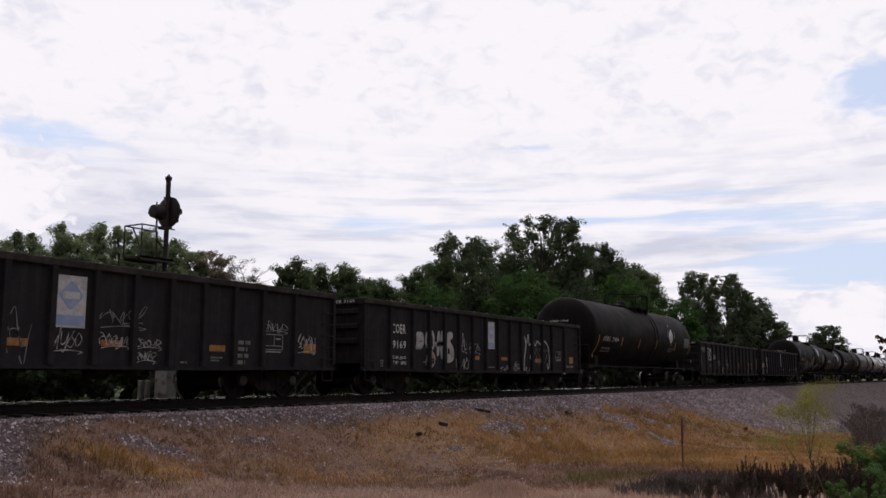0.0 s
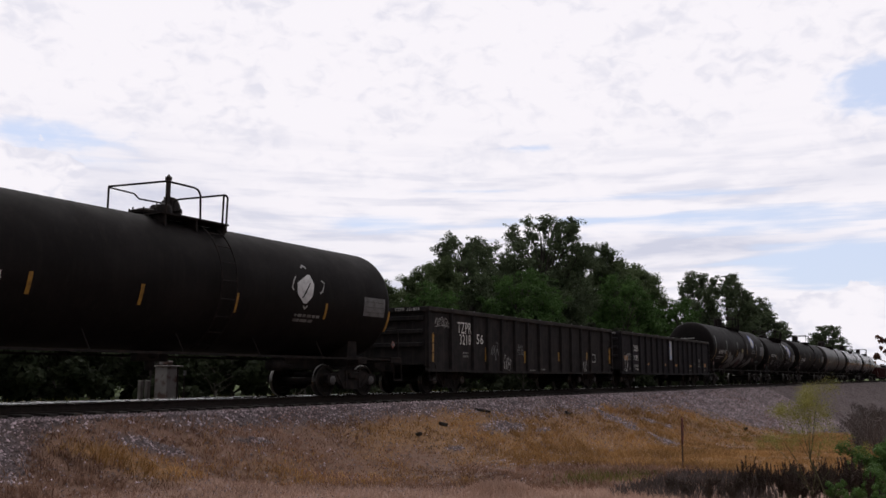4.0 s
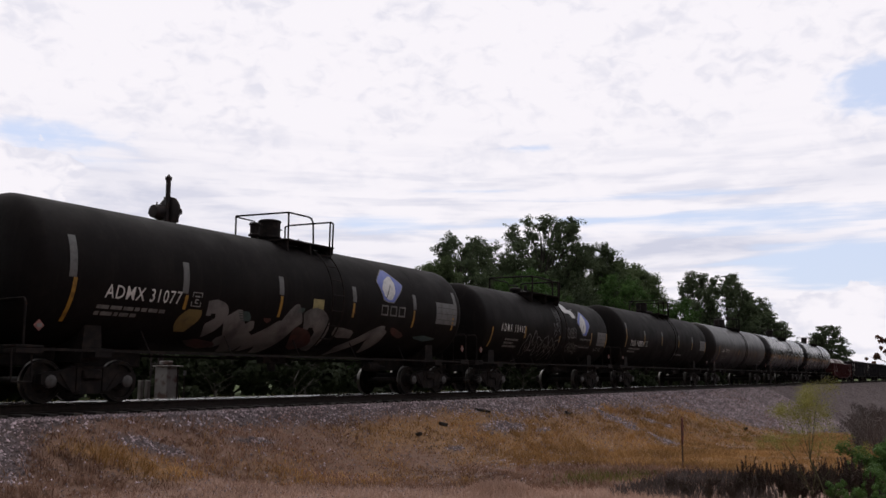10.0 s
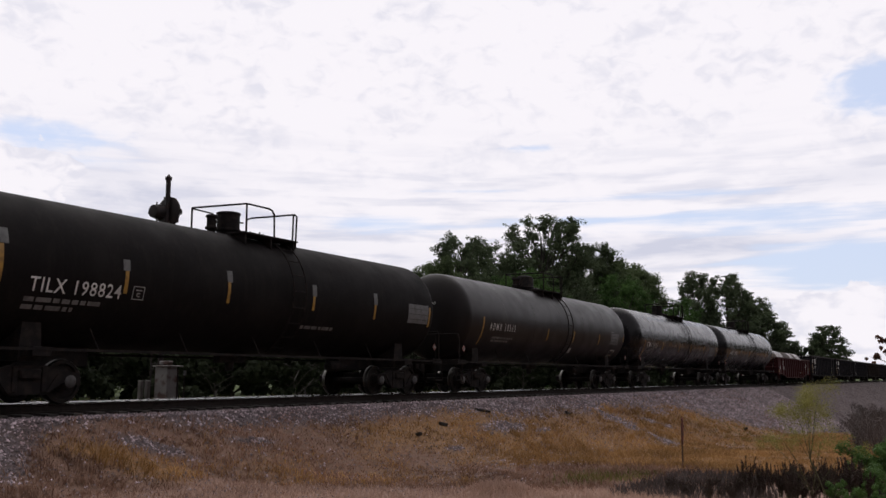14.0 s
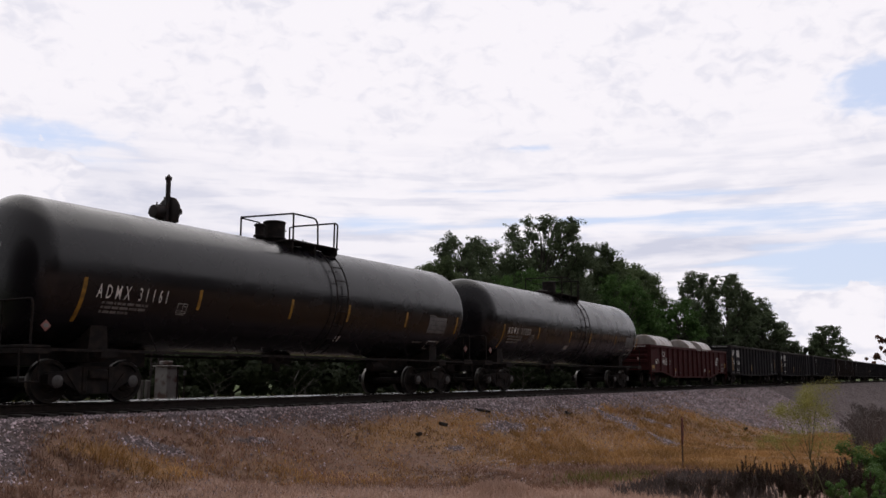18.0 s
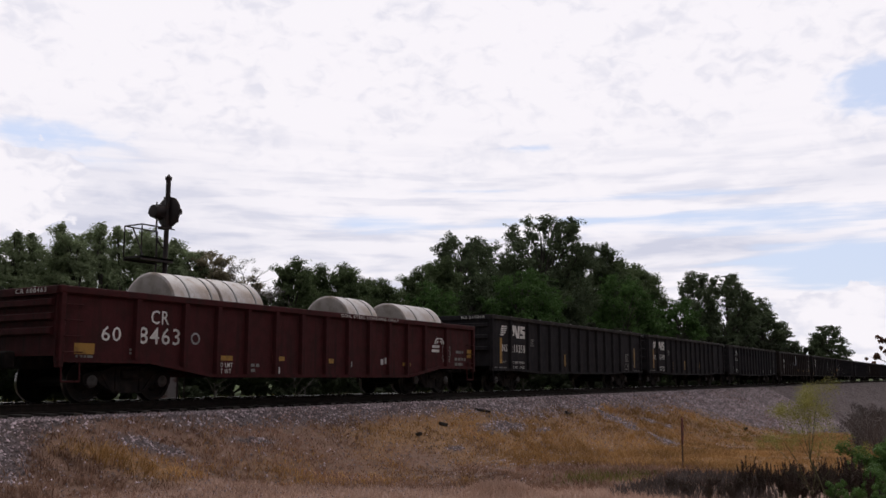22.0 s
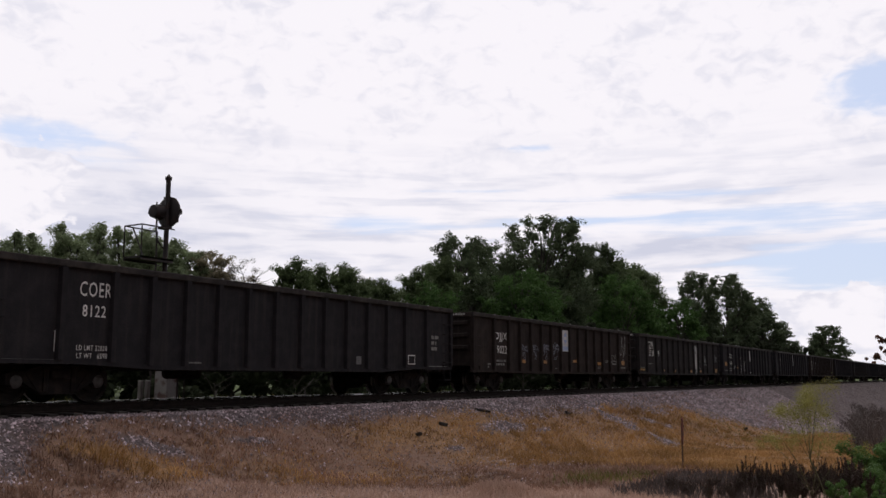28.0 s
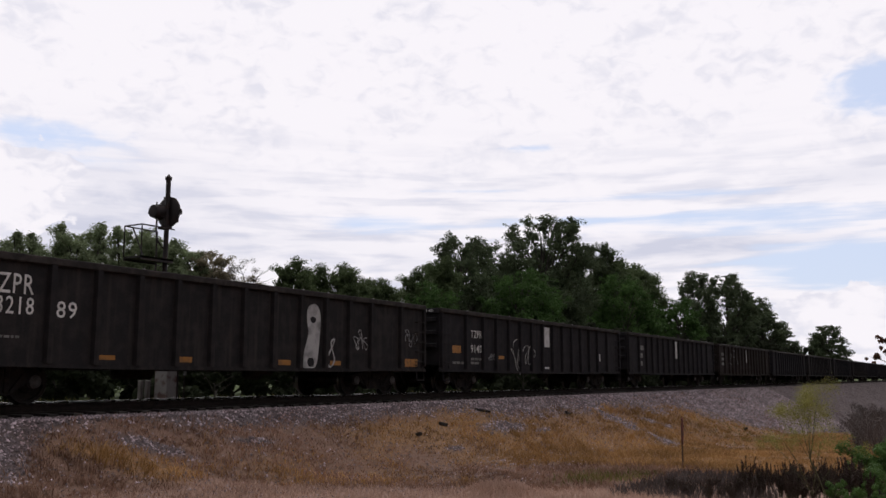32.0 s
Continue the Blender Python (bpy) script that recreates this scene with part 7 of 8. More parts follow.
def mark_q(f):
    f.text("DJJX", -6.13, -5.24, 1.77, 2.10)
    f.text("19022", -6.15, -5.25, 1.35, 1.64)
    f.lines(-6.17, -5.34, 0.88, 1.13, 2, FADED, 278)
    f.lines(-6.72, -6.50, 0.80, 1.00, 2, FADED, 279)
    f.scrawl(-4.16, -3.53, 1.50, 1.72, 5, SPRAY_BLUE, 0.03, 280)
    f.scrawl(-4.10, -3.67, 1.26, 1.52, 2, SPRAY_BLUE, 0.03, 281)
    f.scrawl(-3.88, -3.63, 1.15, 1.29, 1, SPRAY_BLUE, 0.025, 282)
    f.scrawl(-3.18, -2.54, 1.54, 1.77, 5, SPRAY_BLUE, 0.03, 283)
    f.scrawl(-3.12, -2.69, 1.30, 1.56, 2, SPRAY_BLUE, 0.03, 284)
    f.scrawl(-2.87, -2.65, 1.18, 1.33, 1, SPRAY_BLUE, 0.025, 285)
    f.scrawl(-2.21, -1.56, 1.59, 1.83, 5, SPRAY_BLUE, 0.03, 286)
    f.scrawl(-2.14, -1.73, 1.33, 1.61, 2, SPRAY_BLUE, 0.03, 287)
    f.scrawl(-1.88, -1.68, 1.21, 1.36, 1, SPRAY_BLUE, 0.025, 288)
    f.scrawl(-1.38, -0.57, 1.63, 1.88, 5, SPRAY_BLUE, 0.03, 289)
    f.scrawl(-1.32, -0.76, 1.36, 1.65, 2, SPRAY_BLUE, 0.03, 290)
    f.scrawl(-1.03, -0.71, 1.24, 1.40, 1, SPRAY_BLUE, 0.025, 291)
    owner_panel(f, -0.21, 0.41, 1.57, 2.44)
    f.bar(-4.16, -3.70, 1.04, 1.16, ORANGE)
    f.bar(-2.23, -1.76, 1.05, 1.17, ORANGE)
    f.bar(0.86, 1.26, 1.13, 1.23, ORANGE)
    f.bar(3.69, 4.09, 1.05, 1.18, ORANGE)
    f.bar(6.77, 7.19, 1.10, 1.29, ORANGE)
    f.lines(3.70, 4.10, 0.87, 0.99, 2, FADED, 298)
    f.lines(4.65, 5.02, 1.15, 1.28, 2, FADED, 299)
    f.ring(5.49, 6.10, 1.16, 1.51, 0.025, WHITE, True)
    f.scrawl(6.70, 7.43, 1.31, 2.39, 3, SPRAY, 0.03, 301)
    f.lines(-0.97, -0.75, 0.83, 0.87, 1, FADED, 302)
    f.lines(6.54, 7.33, 0.89, 0.99, 1, FADED, 303)

def mark_r(f):
    f.text("TZPR", -6.38, -5.44, 1.99, 2.35)
    f.text("3218", -6.16, -5.42, 1.62, 1.94)
    f.text("89", -4.95, -4.51, 1.60, 1.92)
    f.bar(-7.81, -6.91, 0.86, 0.95, YELLOW)
    f.lines(-7.93, -6.91, 0.96, 1.03, 1, FADED, 308)
    f.bar(-4.05, -3.57, 0.84, 0.93, ORANGE)
    f.bar(-1.96, -1.54, 0.82, 0.94, ORANGE)
    f.bar(1.26, 1.72, 0.80, 0.93, ORANGE)
    f.bar(3.30, 3.76, 0.82, 0.94, ORANGE)
    f.bar(6.88, 7.57, 0.82, 1.05, ORANGE)
    f.patch([(2.32, 2.33), (2.68, 2.43), (2.89, 2.14), (2.83, 1.38), (2.73, 0.67), (2.13, 0.67), (2.23, 1.21), (2.41, 1.63), (2.30, 1.96)], SPRAY, lift=0.007, label="worn sprayed graffiti shape")
    f.patch([(2.40, 2.01), (2.57, 2.08), (2.72, 1.98), (2.55, 1.85)], BLACK, lift=0.0085, label="worn sprayed graffiti shape")
    f.patch([(2.31, 0.92), (2.52, 1.07), (2.67, 0.85), (2.48, 0.70)], BLACK, lift=0.0085, label="worn sprayed graffiti shape")
    f.scrawl(3.20, 3.56, 0.65, 1.60, 1, SPRAY, 0.08, 317)
    f.scrawl(4.37, 4.98, 1.19, 1.68, 3, SPRAY, 0.035, 318)
    f.scrawl(6.93, 7.54, 1.44, 1.89, 3, SPRAY_DIM, 0.05, 319)
    f.lines(-6.53, -5.67, 1.16, 1.24, 1, FADED, 320)

def mark_s(f):
    f.text("TZPR", -6.16, -5.40, 1.83, 2.08)
    f.text("9140", -6.17, -5.41, 1.33, 1.60)
    f.bar(-7.41, -6.85, 1.30, 1.54, ORANGE)
    f.lines(-6.17, -5.41, 0.89, 1.16, 2, FADED, 324)
    f.scrawl(-3.12, -1.03, 0.78, 1.99, 3, SPRAY, 0.05, 325)
    f.bar(-0.33, 0.26, 1.69, 2.47, PANEL, "panel")
    f.scrawl(-4.83, -4.32, 1.06, 1.36, 2, SPRAY_DIM, 0.05, 327)
    f.lines(-7.41, -6.59, 0.89, 1.02, 1, FADED, 328)
    f.bar(5.43, 5.77, 1.22, 1.55, PANEL, "panel")
    f.bar(-0.38, 0.21, 0.84, 0.91, PANEL, "panel")
    f.bar(-4.24, -3.71, 1.15, 1.27, ORANGE)

def mark_t(f):
    f.bar(-0.19, 0.25, 1.56, 2.51, PANEL, "panel")
    f.lines(-6.23, -5.61, 0.94, 2.11, 3, FADED, 333)

def mark_u(f):
    f.bar(-0.35, 0.20, 1.59, 2.49, PANEL, "panel")
    f.lines(-7.13, -6.22, 1.19, 2.13, 3, FADED, 335)
    f.scrawl(-5.13, -2.67, 1.22, 2.19, 2, SPRAY_DIM, 0.06, 336)


# ---- the train ----
CARS = []      # each car and the train's metre at its middle
GON, TANK = "gondola cars of the train", "tank cars of the train"


def couple(car, m):
    car.location = (train_x(m, 0), TRACK_Y, 0)
    CARS.append((car, m))


def add_gondola(front, rear, label, paint, marks=None, end="", **kw):
    car, flank, h = gondola(label, GON, rear - front, paint=paint, **kw)
    couple(car, (front + rear) / 2)
    if marks:
        marks(flank)
    if end:
        top = kw.get("top", 2.71)
        end_text(car, end, -0.38, -1.32, top - 0.135, top - 0.045, h + 0.145)
    return car, flank, h


def add_tank(m, straight, radius, axis_z, label, paint, marks, end="", style="dome", grow=0.0, shift=0.0):
    car, flank, h = tank_car(label, TANK, straight, radius, axis_z, paint, straight / 2 - 0.85, straight / 2 + 1.35, style, grow, shift)
    couple(car, m)
    marks(flank)
    if end:
        end_text(car, end, 0.55, -0.35, axis_z + 0.38, axis_z + 0.47, h - shift, radius, axis_z)
        for k in range(2):
            end_text(car, "----- ---", 0.40, -0.20, axis_z + 0.24 - 0.1 * k, axis_z + 0.28 - 0.1 * k, h - shift, radius, axis_z, "stencil")
    for s in (-1, 1):
        # hazard placards, a diamond in a holder at each end
        x, z = s * (straight / 2 + 0.62), 1.45
        p = Shape().add([(x, -1.44, z - 0.11), (x + 0.11, -1.44, z), (x, -1.44, z + 0.11), (x - 0.11, -1.44, z), (x, -1.43, z - 0.11), (x + 0.11, -1.43, z), (x, -1.43, z + 0.11), (x - 0.11, -1.43, z)],
                        [(0, 1, 2, 3), (7, 6, 5, 4), (0, 4, 5, 1), (1, 5, 6, 2), (2, 6, 7, 3), (3, 7, 4, 0)])
        part("placard", p, RED, car, "diamond-shaped hazard placard")
        part("placard", Shape().box(x - 0.05, x + 0.05, -1.452, -1.444, z - 0.035, z + 0.035), FADED, car, "white placard centre")
    return car


def steel_coil(car, u, length, radius, seed):
    """A wrapped steel coil lying along the car, with bands round it and a rim at its end."""
    s = Shape().turn([(-length / 2, 0.30), (-length / 2 - 0.01, 0.34), (-length / 2, radius - 0.05), (-length / 2 + 0.03, radius), (0, radius + 0.006), (length / 2 - 0.03, radius), (length / 2, radius - 0.05), (length / 2, 0.30)], "x", 40)
    coil = thing("steel_coil", "grey wrapped steel coil lying in an open gondola", "steel coil", "coils in the red gondola", shape=s, material=COIL, smooth=True)
    for x in (-length * 0.22 + 0.02 * seed, length * 0.30):
        part("strap", Shape().turn([(x - 0.025, radius + 0.004), (x - 0.02, radius + 0.014), (x + 0.02, radius + 0.014), (x + 0.025, radius + 0.004)], "x", 40), STRAP, coil, smooth=True)
    part("end_wrap", Shape().turn([(-length / 2 - 0.012, 0.36), (-length / 2 - 0.02, 0.40), (-length / 2 - 0.02, radius - 0.10), (-length / 2 - 0.004, radius - 0.05)], "x", 40), COIL_END, coil, smooth=True)
    part("strap", Shape().box(-length / 2 - 0.032, -length / 2 - 0.024, -0.012, 0.012, -radius + 0.05, -0.36), STRAP_DARK, coil).rotation_euler = (radians(-48), 0, 0)
    return coil


LOADS = []     # things that ride in a car: the load, the train's metre, height


def build_train():
    plain = "black open gondola car with ribbed steel sides"
    add_gondola(-116.9, -100.85, "black open gondola car with a white panel and graffiti", BLACK, mark_a)
    add_gondola(-99.6, -83.9, "black open gondola car with large white graffiti letters", BLACK, mark_b, "COER 9169", shift=-0.14, outer=6.5)
    add_gondola(-64.9, -48.7, "dusty black open gondola car with upright yellow strips", DUSTY, mark_d, "TZPR 321856", inner=5.25, outer=6.7, ribs=13, shift=0.12)
    add_gondola(-47.5, -31.5, "black open gondola car with a tall white panel", BLACK, mark_e, "COER 9193")
    add_gondola(88.35, 104.4, "clean black open gondola car with white emblems", BLACK, mark_m, "NS 210358", taper=0.09, inner=5.05, outer=6.55, ribs=13)
    add_gondola(105.55, 121.2, "clean black open gondola car with white emblems", BLACK, mark_n, "NS 210495", taper=0.09, shift=0.12, inner=5.05, outer=6.55, ribs=13)
    add_gondola(122.5, 138.65, "plain black open gondola car with white lettering", BLACK, mark_o, "COER 8122", taper=0.09, shift=0.08)
    add_gondola(140.0, 155.8, "brown-black open gondola car with blue graffiti tags", BROWN, mark_q, "DJJX 19022")
    add_gondola(157.06, 172.98, "dusty black open gondola car with orange strips", DUSTY, mark_r, "TZPR 321889", inner=5.15, outer=6.68, ribs=13)
    add_gondola(173.9, 190.3, "black open gondola car with a small white panel", BLACK, mark_s, "TZPR 9140")
    add_gondola(191.5, 207.6, plain, BLACK, mark_t)
    add_gondola(208.9, 225.0, "brown-black open gondola car with ribbed steel sides", BROWN, mark_u)
    for k in range(7):
        add_gondola(226.2 + 17.35 * k, 242.3 + 17.35 * k, plain, (BLACK, DUSTY)[k % 2])
    # the red car with its coils
    car, flank, h = add_gondola(71.1, 87.1, "oxide red open gondola car loaded with steel coils", OXIDE, mark_l, top=2.22, sill=0.50, taper=0.28, outer=6.2, inner=4.9, ribs=13, end="CR 608463")
    flank.text("COIL STEEL LOADING ONLY", 0.55, 3.35, 2.11, 2.19, lift=0.098)
    for u, length, r in ((-3.90, 1.45, 0.90), (-2.40, 1.45, 0.90), (2.60, 1.45, 0.88), (5.95, 2.20, 0.88)):
        coil = steel_coil(car, u, length, r, int(u * 7) % 5)
        LOADS.append((coil, 79.1 + u, 1.09 + r))
        coil.location = (train_x(79.1 + u, 0), TRACK_Y, 1.09 + r)
    for u in (-3.90, -2.40, 2.60, 5.95):
        for y in (-0.55, 0.55):
            part("cradle", Shape().prism([(u - 0.7, 1.04), (u + 0.7, 1.04), (u + 0.7, 1.14), (u - 0.7, 1.14)], y - 0.12, y + 0.12), TIE_WOOD, car, "timber cradle block")
    add_tank(-74.5, 14.4, 1.53, 2.62, "dull black tank car with a white leaf emblem", TANK_DULL, mark_c, "ADMX 30444", "valves", 0.3)
    add_tank(-22.3, 14.4, 1.50, 2.60, "black tank car with faded graffiti and a blue emblem", TANK_DULL, mark_f, "ADMX 31077", grow=0.75, shift=-0.08)
    add_tank(-7.0, 11.1, 1.43, 2.46, "short black tank car with a blue emblem and scrawls", TANK_DULL, mark_g, "ADMX 15462", "low", 0.45, 0.18)
    add_tank(8.7, 14.0, 1.49, 2.58, "dull black tank car with white lettering", TANK_DULL, mark_h, "TILX 198824", grow=0.55, shift=0.05)
    add_tank(26.07, 14.5, 1.50, 2.60, "brown-black tank car with a domed fittings drum", TANK_BROWN, mark_i, "ADMX 30565", "drum", 0.45, 0.1)
    add_tank(44.05, 14.5, 1.50, 2.60, "glossy black tank car with yellow strips", TANK_BLACK, mark_j, "ADMX 31161", grow=0.62, shift=-0.08)
    add_tank(61.55, 14.5, 1.50, 2.60, "glossy black tank car with yellow strips", TANK_BLACK, mark_k, "ADMX 31222", "turned", 0.3)


build_train()


# ---- the signal beyond the track ----
def build_signal():
    sig = thing("railway_signal", "dark steel signal mast with a round head and a platform", "railway signal", at=pose(18.45, 20.8, float(ground_z(18.45, 20.8))))
    z0 = -float(ground_z(18.45, 20.8))
    part("mast", Shape().rod((0, 0, -0.1), (0, 0, 6.45 + z0), 0.072, 16).turn([(0, 0.20), (0.04, 0.20), (0.05, 0.12), (0.30, 0.10)], "z", 16), SIGNAL, sig, smooth=True)
    part("cap", Shape().turn([(0, 0.075), (0.01, 0.10), (0.07, 0.10), (0.09, 0.11), (0.16, 0.03), (0.20, 0.012)], "z", 14, (0, 0, 6.42 + z0)), SIGNAL, sig, smooth=True)
    head = part("signal_head", Shape().turn([(-0.03, 0.10), (-0.04, 0.44), (-0.02, 0.475), (0.03, 0.475), (0.05, 0.44), (0.08, 0.10)], "x", 40), SIGNAL, sig, "round dark signal backplate", smooth=True)
    head.location, head.rotation_euler = (0.09, 0.04, 5.46 + z0), (0, 0, radians(0))
    lamps = Shape()
    for k in range(7):
        a = k * math.pi / 3
        r = 0.0 if k == 6 else 0.28
        lamps.turn([(0.05, 0.075), (0.22, 0.07), (0.24, 0.045)], "x", 12, (0, r * math.cos(a), r * math.sin(a)))
    part("lamp_unit", lamps, SIGNAL, head, smooth=True)
    part("bolt", Shape().rod((0, -0.44, 0.02), (0, -0.54, 0.02), 0.035, 8).rod((0, 0.1, 0.44), (0, 0.1, 0.52), 0.03, 8), SIGNAL, head)
    part("lamp_housing", Shape().turn([(-0.30, 0.06), (-0.28, 0.19), (-0.02, 0.24), (0.02, 0.24)], "x", 20, (-0.10, 0.20, 5.44 + z0)).box(-0.26, -0.02, 0.06, 0.30, 5.60 + z0, 5.66 + z0, 0.02).rod((-0.30, 0.34, 5.40 + z0), (-0.36, 0.42, 5.40 + z0), 0.03, 8).rod((-0.22, 0.22, 5.62 + z0), (-0.22, 0.22, 5.74 + z0), 0.022, 8), SIGNAL, sig, smooth=True)
    part("conduit", Shape().pipe([(-0.24, 0.16, 5.24 + z0), (-0.27, 0.14, 4.85 + z0), (-0.23, 0.10, 4.55 + z0), (-0.12, 0.04, 4.38 + z0), (0, 0, 4.30 + z0)], 0.028, 8), SIGNAL, sig, smooth=True)
    part("bracket", Shape().box(-0.12, 0.14, -0.10, 0.26, 4.93 + z0, 5.01 + z0, 0.01).rod((0.0, 0, 5.9 + z0), (0.0, 0.16, 5.9 + z0), 0.03), SIGNAL, sig)
    a, b, y0, y1 = -1.18, 0.02, -0.32, 0.42
    part("platform", Shape().box(a, b, y0, y1, 3.92 + z0, 3.97 + z0).box(a, b, y0, y0 + 0.05, 3.86 + z0, 3.97 + z0).box(a, b, y1 - 0.05, y1, 3.86 + z0, 3.97 + z0), SIGNAL, sig)
    for pts in ([(a, y0, 3.97), (a, y0, 4.88), (b, y0, 4.88)], [(a, y1, 3.97), (a, y1, 4.88), (b, y1, 4.88)], [(a, y0, 4.88), (a, y1, 4.88)], [(a + 0.08, y0, 3.97), (a + 0.30, y1, 4.86)]):
        part("railing", Shape().pipe([(x, y, z + z0) for x, y, z in pts], 0.021, 6), SIGNAL, sig)
    for s in (-1, 1):
        part("ladder_rail", Shape().box(0.28 + s * 0.17 - 0.015, 0.28 + s * 0.17 + 0.015, 0.50, 0.55, 0.0, 4.9 + z0), SIGNAL, sig)
    for k in range(14):
        part("rung", Shape().rod((0.11, 0.525, 0.3 + 0.33 * k), (0.45, 0.525, 0.3 + 0.33 * k), 0.011, 6), SIGNAL, sig)
    # equipment case at its foot
    x, y = 17.96, 20.0
    case = thing("signal_case", "chipped silver relay case with a lid and flaking paint", "equipment case", at=pose(x, y, float(ground_z(x, y)), 0, 0, 4))
    g = -float(ground_z(x, y))
    part("body", Shape().box(-0.20, 0.20, -0.24, 0.24, -0.05, 0.80 + g, 0.02), CASE, case)
    part("lid", Shape().box(-0.25, 0.38, -0.29, 0.29, 0.80 + g, 0.84 + g, 0.012).box(-0.13, 0.10, -0.16, 0.16, 0.86 + g, 0.97 + g, 0.02), CASE, case)
    part("hinge", Shape().box(0.20, 0.24, -0.26, -0.18, 0.2, 0.75 + g, 0.006), SIGNAL, case)
    part("tag", Shape().box(0.38, 0.50, -0.30, -0.29, 0.56 + g, 0.70 + g), PANEL_GREY, case, "small pale tag")
    part("tag_post", Shape().rod((0.44, -0.28, -0.1), (0.44, -0.28, 0.72 + g), 0.02, 6), SIGNAL, case)
    legs = thing("concrete_footing", "two weathered grey footing posts beside the case", "footing", at=pose(17.42, 20.4, float(ground_z(17.42, 20.4))))
    for dx in (0.0, 0.24):
        part("post", Shape().box(dx - 0.06, dx + 0.06, -0.07, 0.07, -0.1, 0.42 + g, 0.02), CONCRETE, legs)


build_signal()


# ---- beside the bank ----
def build_verge():
    x, y = 22.9, 6.7
    post = thing("fence_post", "leaning rusty steel post in dry grass", "post", at=pose(x, y, float(ground_z(x, y)), 0, 0, 20))
    part("shaft", Shape().box(-0.024, 0.024, -0.006, 0.006, -0.2, 1.12).box(-0.006, 0.006, -0.03, 0.006, -0.2, 1.12), RUST_POST, post)
    part("splice", Shape().pipe([(-0.03, -0.02, 0.62), (-0.045, -0.03, 1.0), (-0.03, -0.03, 1.22), (0.0, -0.03, 1.26), (0.03, -0.03, 1.20)], 0.026, 6), RUST_RED, post, "bent red-painted rod")
    part("tag", Shape().box(0.01, 0.05, -0.045, -0.04, 0.60, 0.72), PANEL_GREY, post, "small pale tag")
    for k, (x, y, l, a) in enumerate([(30.1, 12.87, 0.75, 12), (24.7, 13.4, 0.55, -30), (38.5, 11.2, 0.6, 20), (19.6, 12.5, 0.35, 50), (46, 10.3, 0.9, 25), (21.5, 12.9, 0.3, -10)]):
        s = Shape().box(-l / 2, l / 2, -0.05, 0.05, -0.03, 0.05, 0.012)
        thing("tie_splinter", "dark weathered splinter of a timber tie on gravel", "timber", "splinters on the bank", at=pose(x, y, float(ground_z(x, y)) + 0.04, 4, 10, a), shape=s, material=TIE_WOOD)
    # yellow-green umbel plant: branching stalks with flat flower heads
    rnd = random.Random(17)
    px, py = 12.2, 1.95
    gz = float(ground_z(px, py))
    plant = thing("umbel_plant", "tall yellow-green umbel plant gone to seed", "plant", at=pose(px, py, gz))
    stem = Shape()
    heads = []
    top = 0.40 - gz
    stem.pipe([(0.16, -0.32, -0.1), (0.08, -0.16, top * 0.28), (0.0, 0.0, top * 0.52)], 0.009, 6)
    # upper sprays and a looser, lower ring
    for k in range(15):
        a = k * 2.4
        high = k < 9
        reach, h = (rnd.uniform(0.10, 0.42), top * rnd.uniform(0.78, 1.0)) if high else (rnd.uniform(0.30, 0.66), top * rnd.uniform(0.60, 0.74))
        b0 = Vector((0, 0, top * (0.52 if high else 0.30)))
        q = Vector((math.cos(a) * reach, math.sin(a) * reach, h))
        m = b0.lerp(q, 0.55) + Vector((0, 0, 0.06))
        stem.rod(b0, m, 0.0035, 5, 0.003)
        stem.rod(m, q, 0.003, 5, 0.0015)
        heads += [(q + Vector((rnd.uniform(-0.16, 0.16), rnd.uniform(-0.16, 0.16), rnd.uniform(-0.10, 0.08))), 0.085 if high else 0.07) for _ in range(5)]
    part("stalk", stem, STALK, plant)
    v, f = crown(heads, 13000, 0.0080, 17, 1.25)
    tagged(sheet("flower_head", v, f, UMBEL, "", ""), kind="stuff").parent = plant
    # bright shrub and dark weeds in the corner
    shrubs = [(16.2, 1.95, 0.32), (16.6, 1.55, 0.36), (18.2, 1.75, 0.55), (20.6, 2.15, 0.85), (20.3, 1.65, 0.95), (19.0, 1.2, 0.7), (17.2, 2.35, 0.34), (21.2, 1.3, 1.0), (22.4, 0.9, 1.2)]
    first = tree("leafy bright green shrub among dark weeds", 0.85, 81, LEAF_BRIGHT, 9000, 0.026, 0.6, 14, 0.05, "shrub", "shrub", 0.012, "shrubs on the verge", 0.75)
    for k, (x, y, s) in enumerate(shrubs):
        t = first if k == 0 else copy_thing(first, pose(0, 0, 0))
        stand(t, x, y, 80 * k)
        t.scale = [s] * 3
    weeds = []
    for form in range(3):
        weed = thing("weed", "dark dried dock weed with pointed seed spikes", "weed", "weeds on the verge")
        stalks, lines = Shape(), []
        for k in range(7 + 2 * form):
            a, lean = k * 2.4 + form, rnd.uniform(0.03, 0.26)
            foot = Vector((math.cos(a) * 0.03, math.sin(a) * 0.03, -0.05))
            tip = Vector((math.cos(a) * lean, math.sin(a) * lean, rnd.uniform(0.60, 1.0) - lean * 0.4))
            stalks.rod(foot, tip, 0.006, 5, 0.002)
            lines.append((foot, tip))
            for j in range(3):
                b0 = foot.lerp(tip, rnd.uniform(0.35, 0.7))
                w = a + rnd.uniform(-1.4, 1.4)
                q = b0 + Vector((math.cos(w) * 0.09, math.sin(w) * 0.09, rnd.uniform(0.14, 0.26)))
                stalks.rod(b0, q, 0.004, 4, 0.002)
                lines.append((b0, q))
        tagged(part("stalk", stalks, STALK, weed), kind="stuff")
        rng = np.random.default_rng(92 + form)
        n = 4200
        foot, tip = np.array([l[0][:] for l in lines]), np.array([l[1][:] for l in lines])
        long = np.linalg.norm(tip - foot, axis=1)
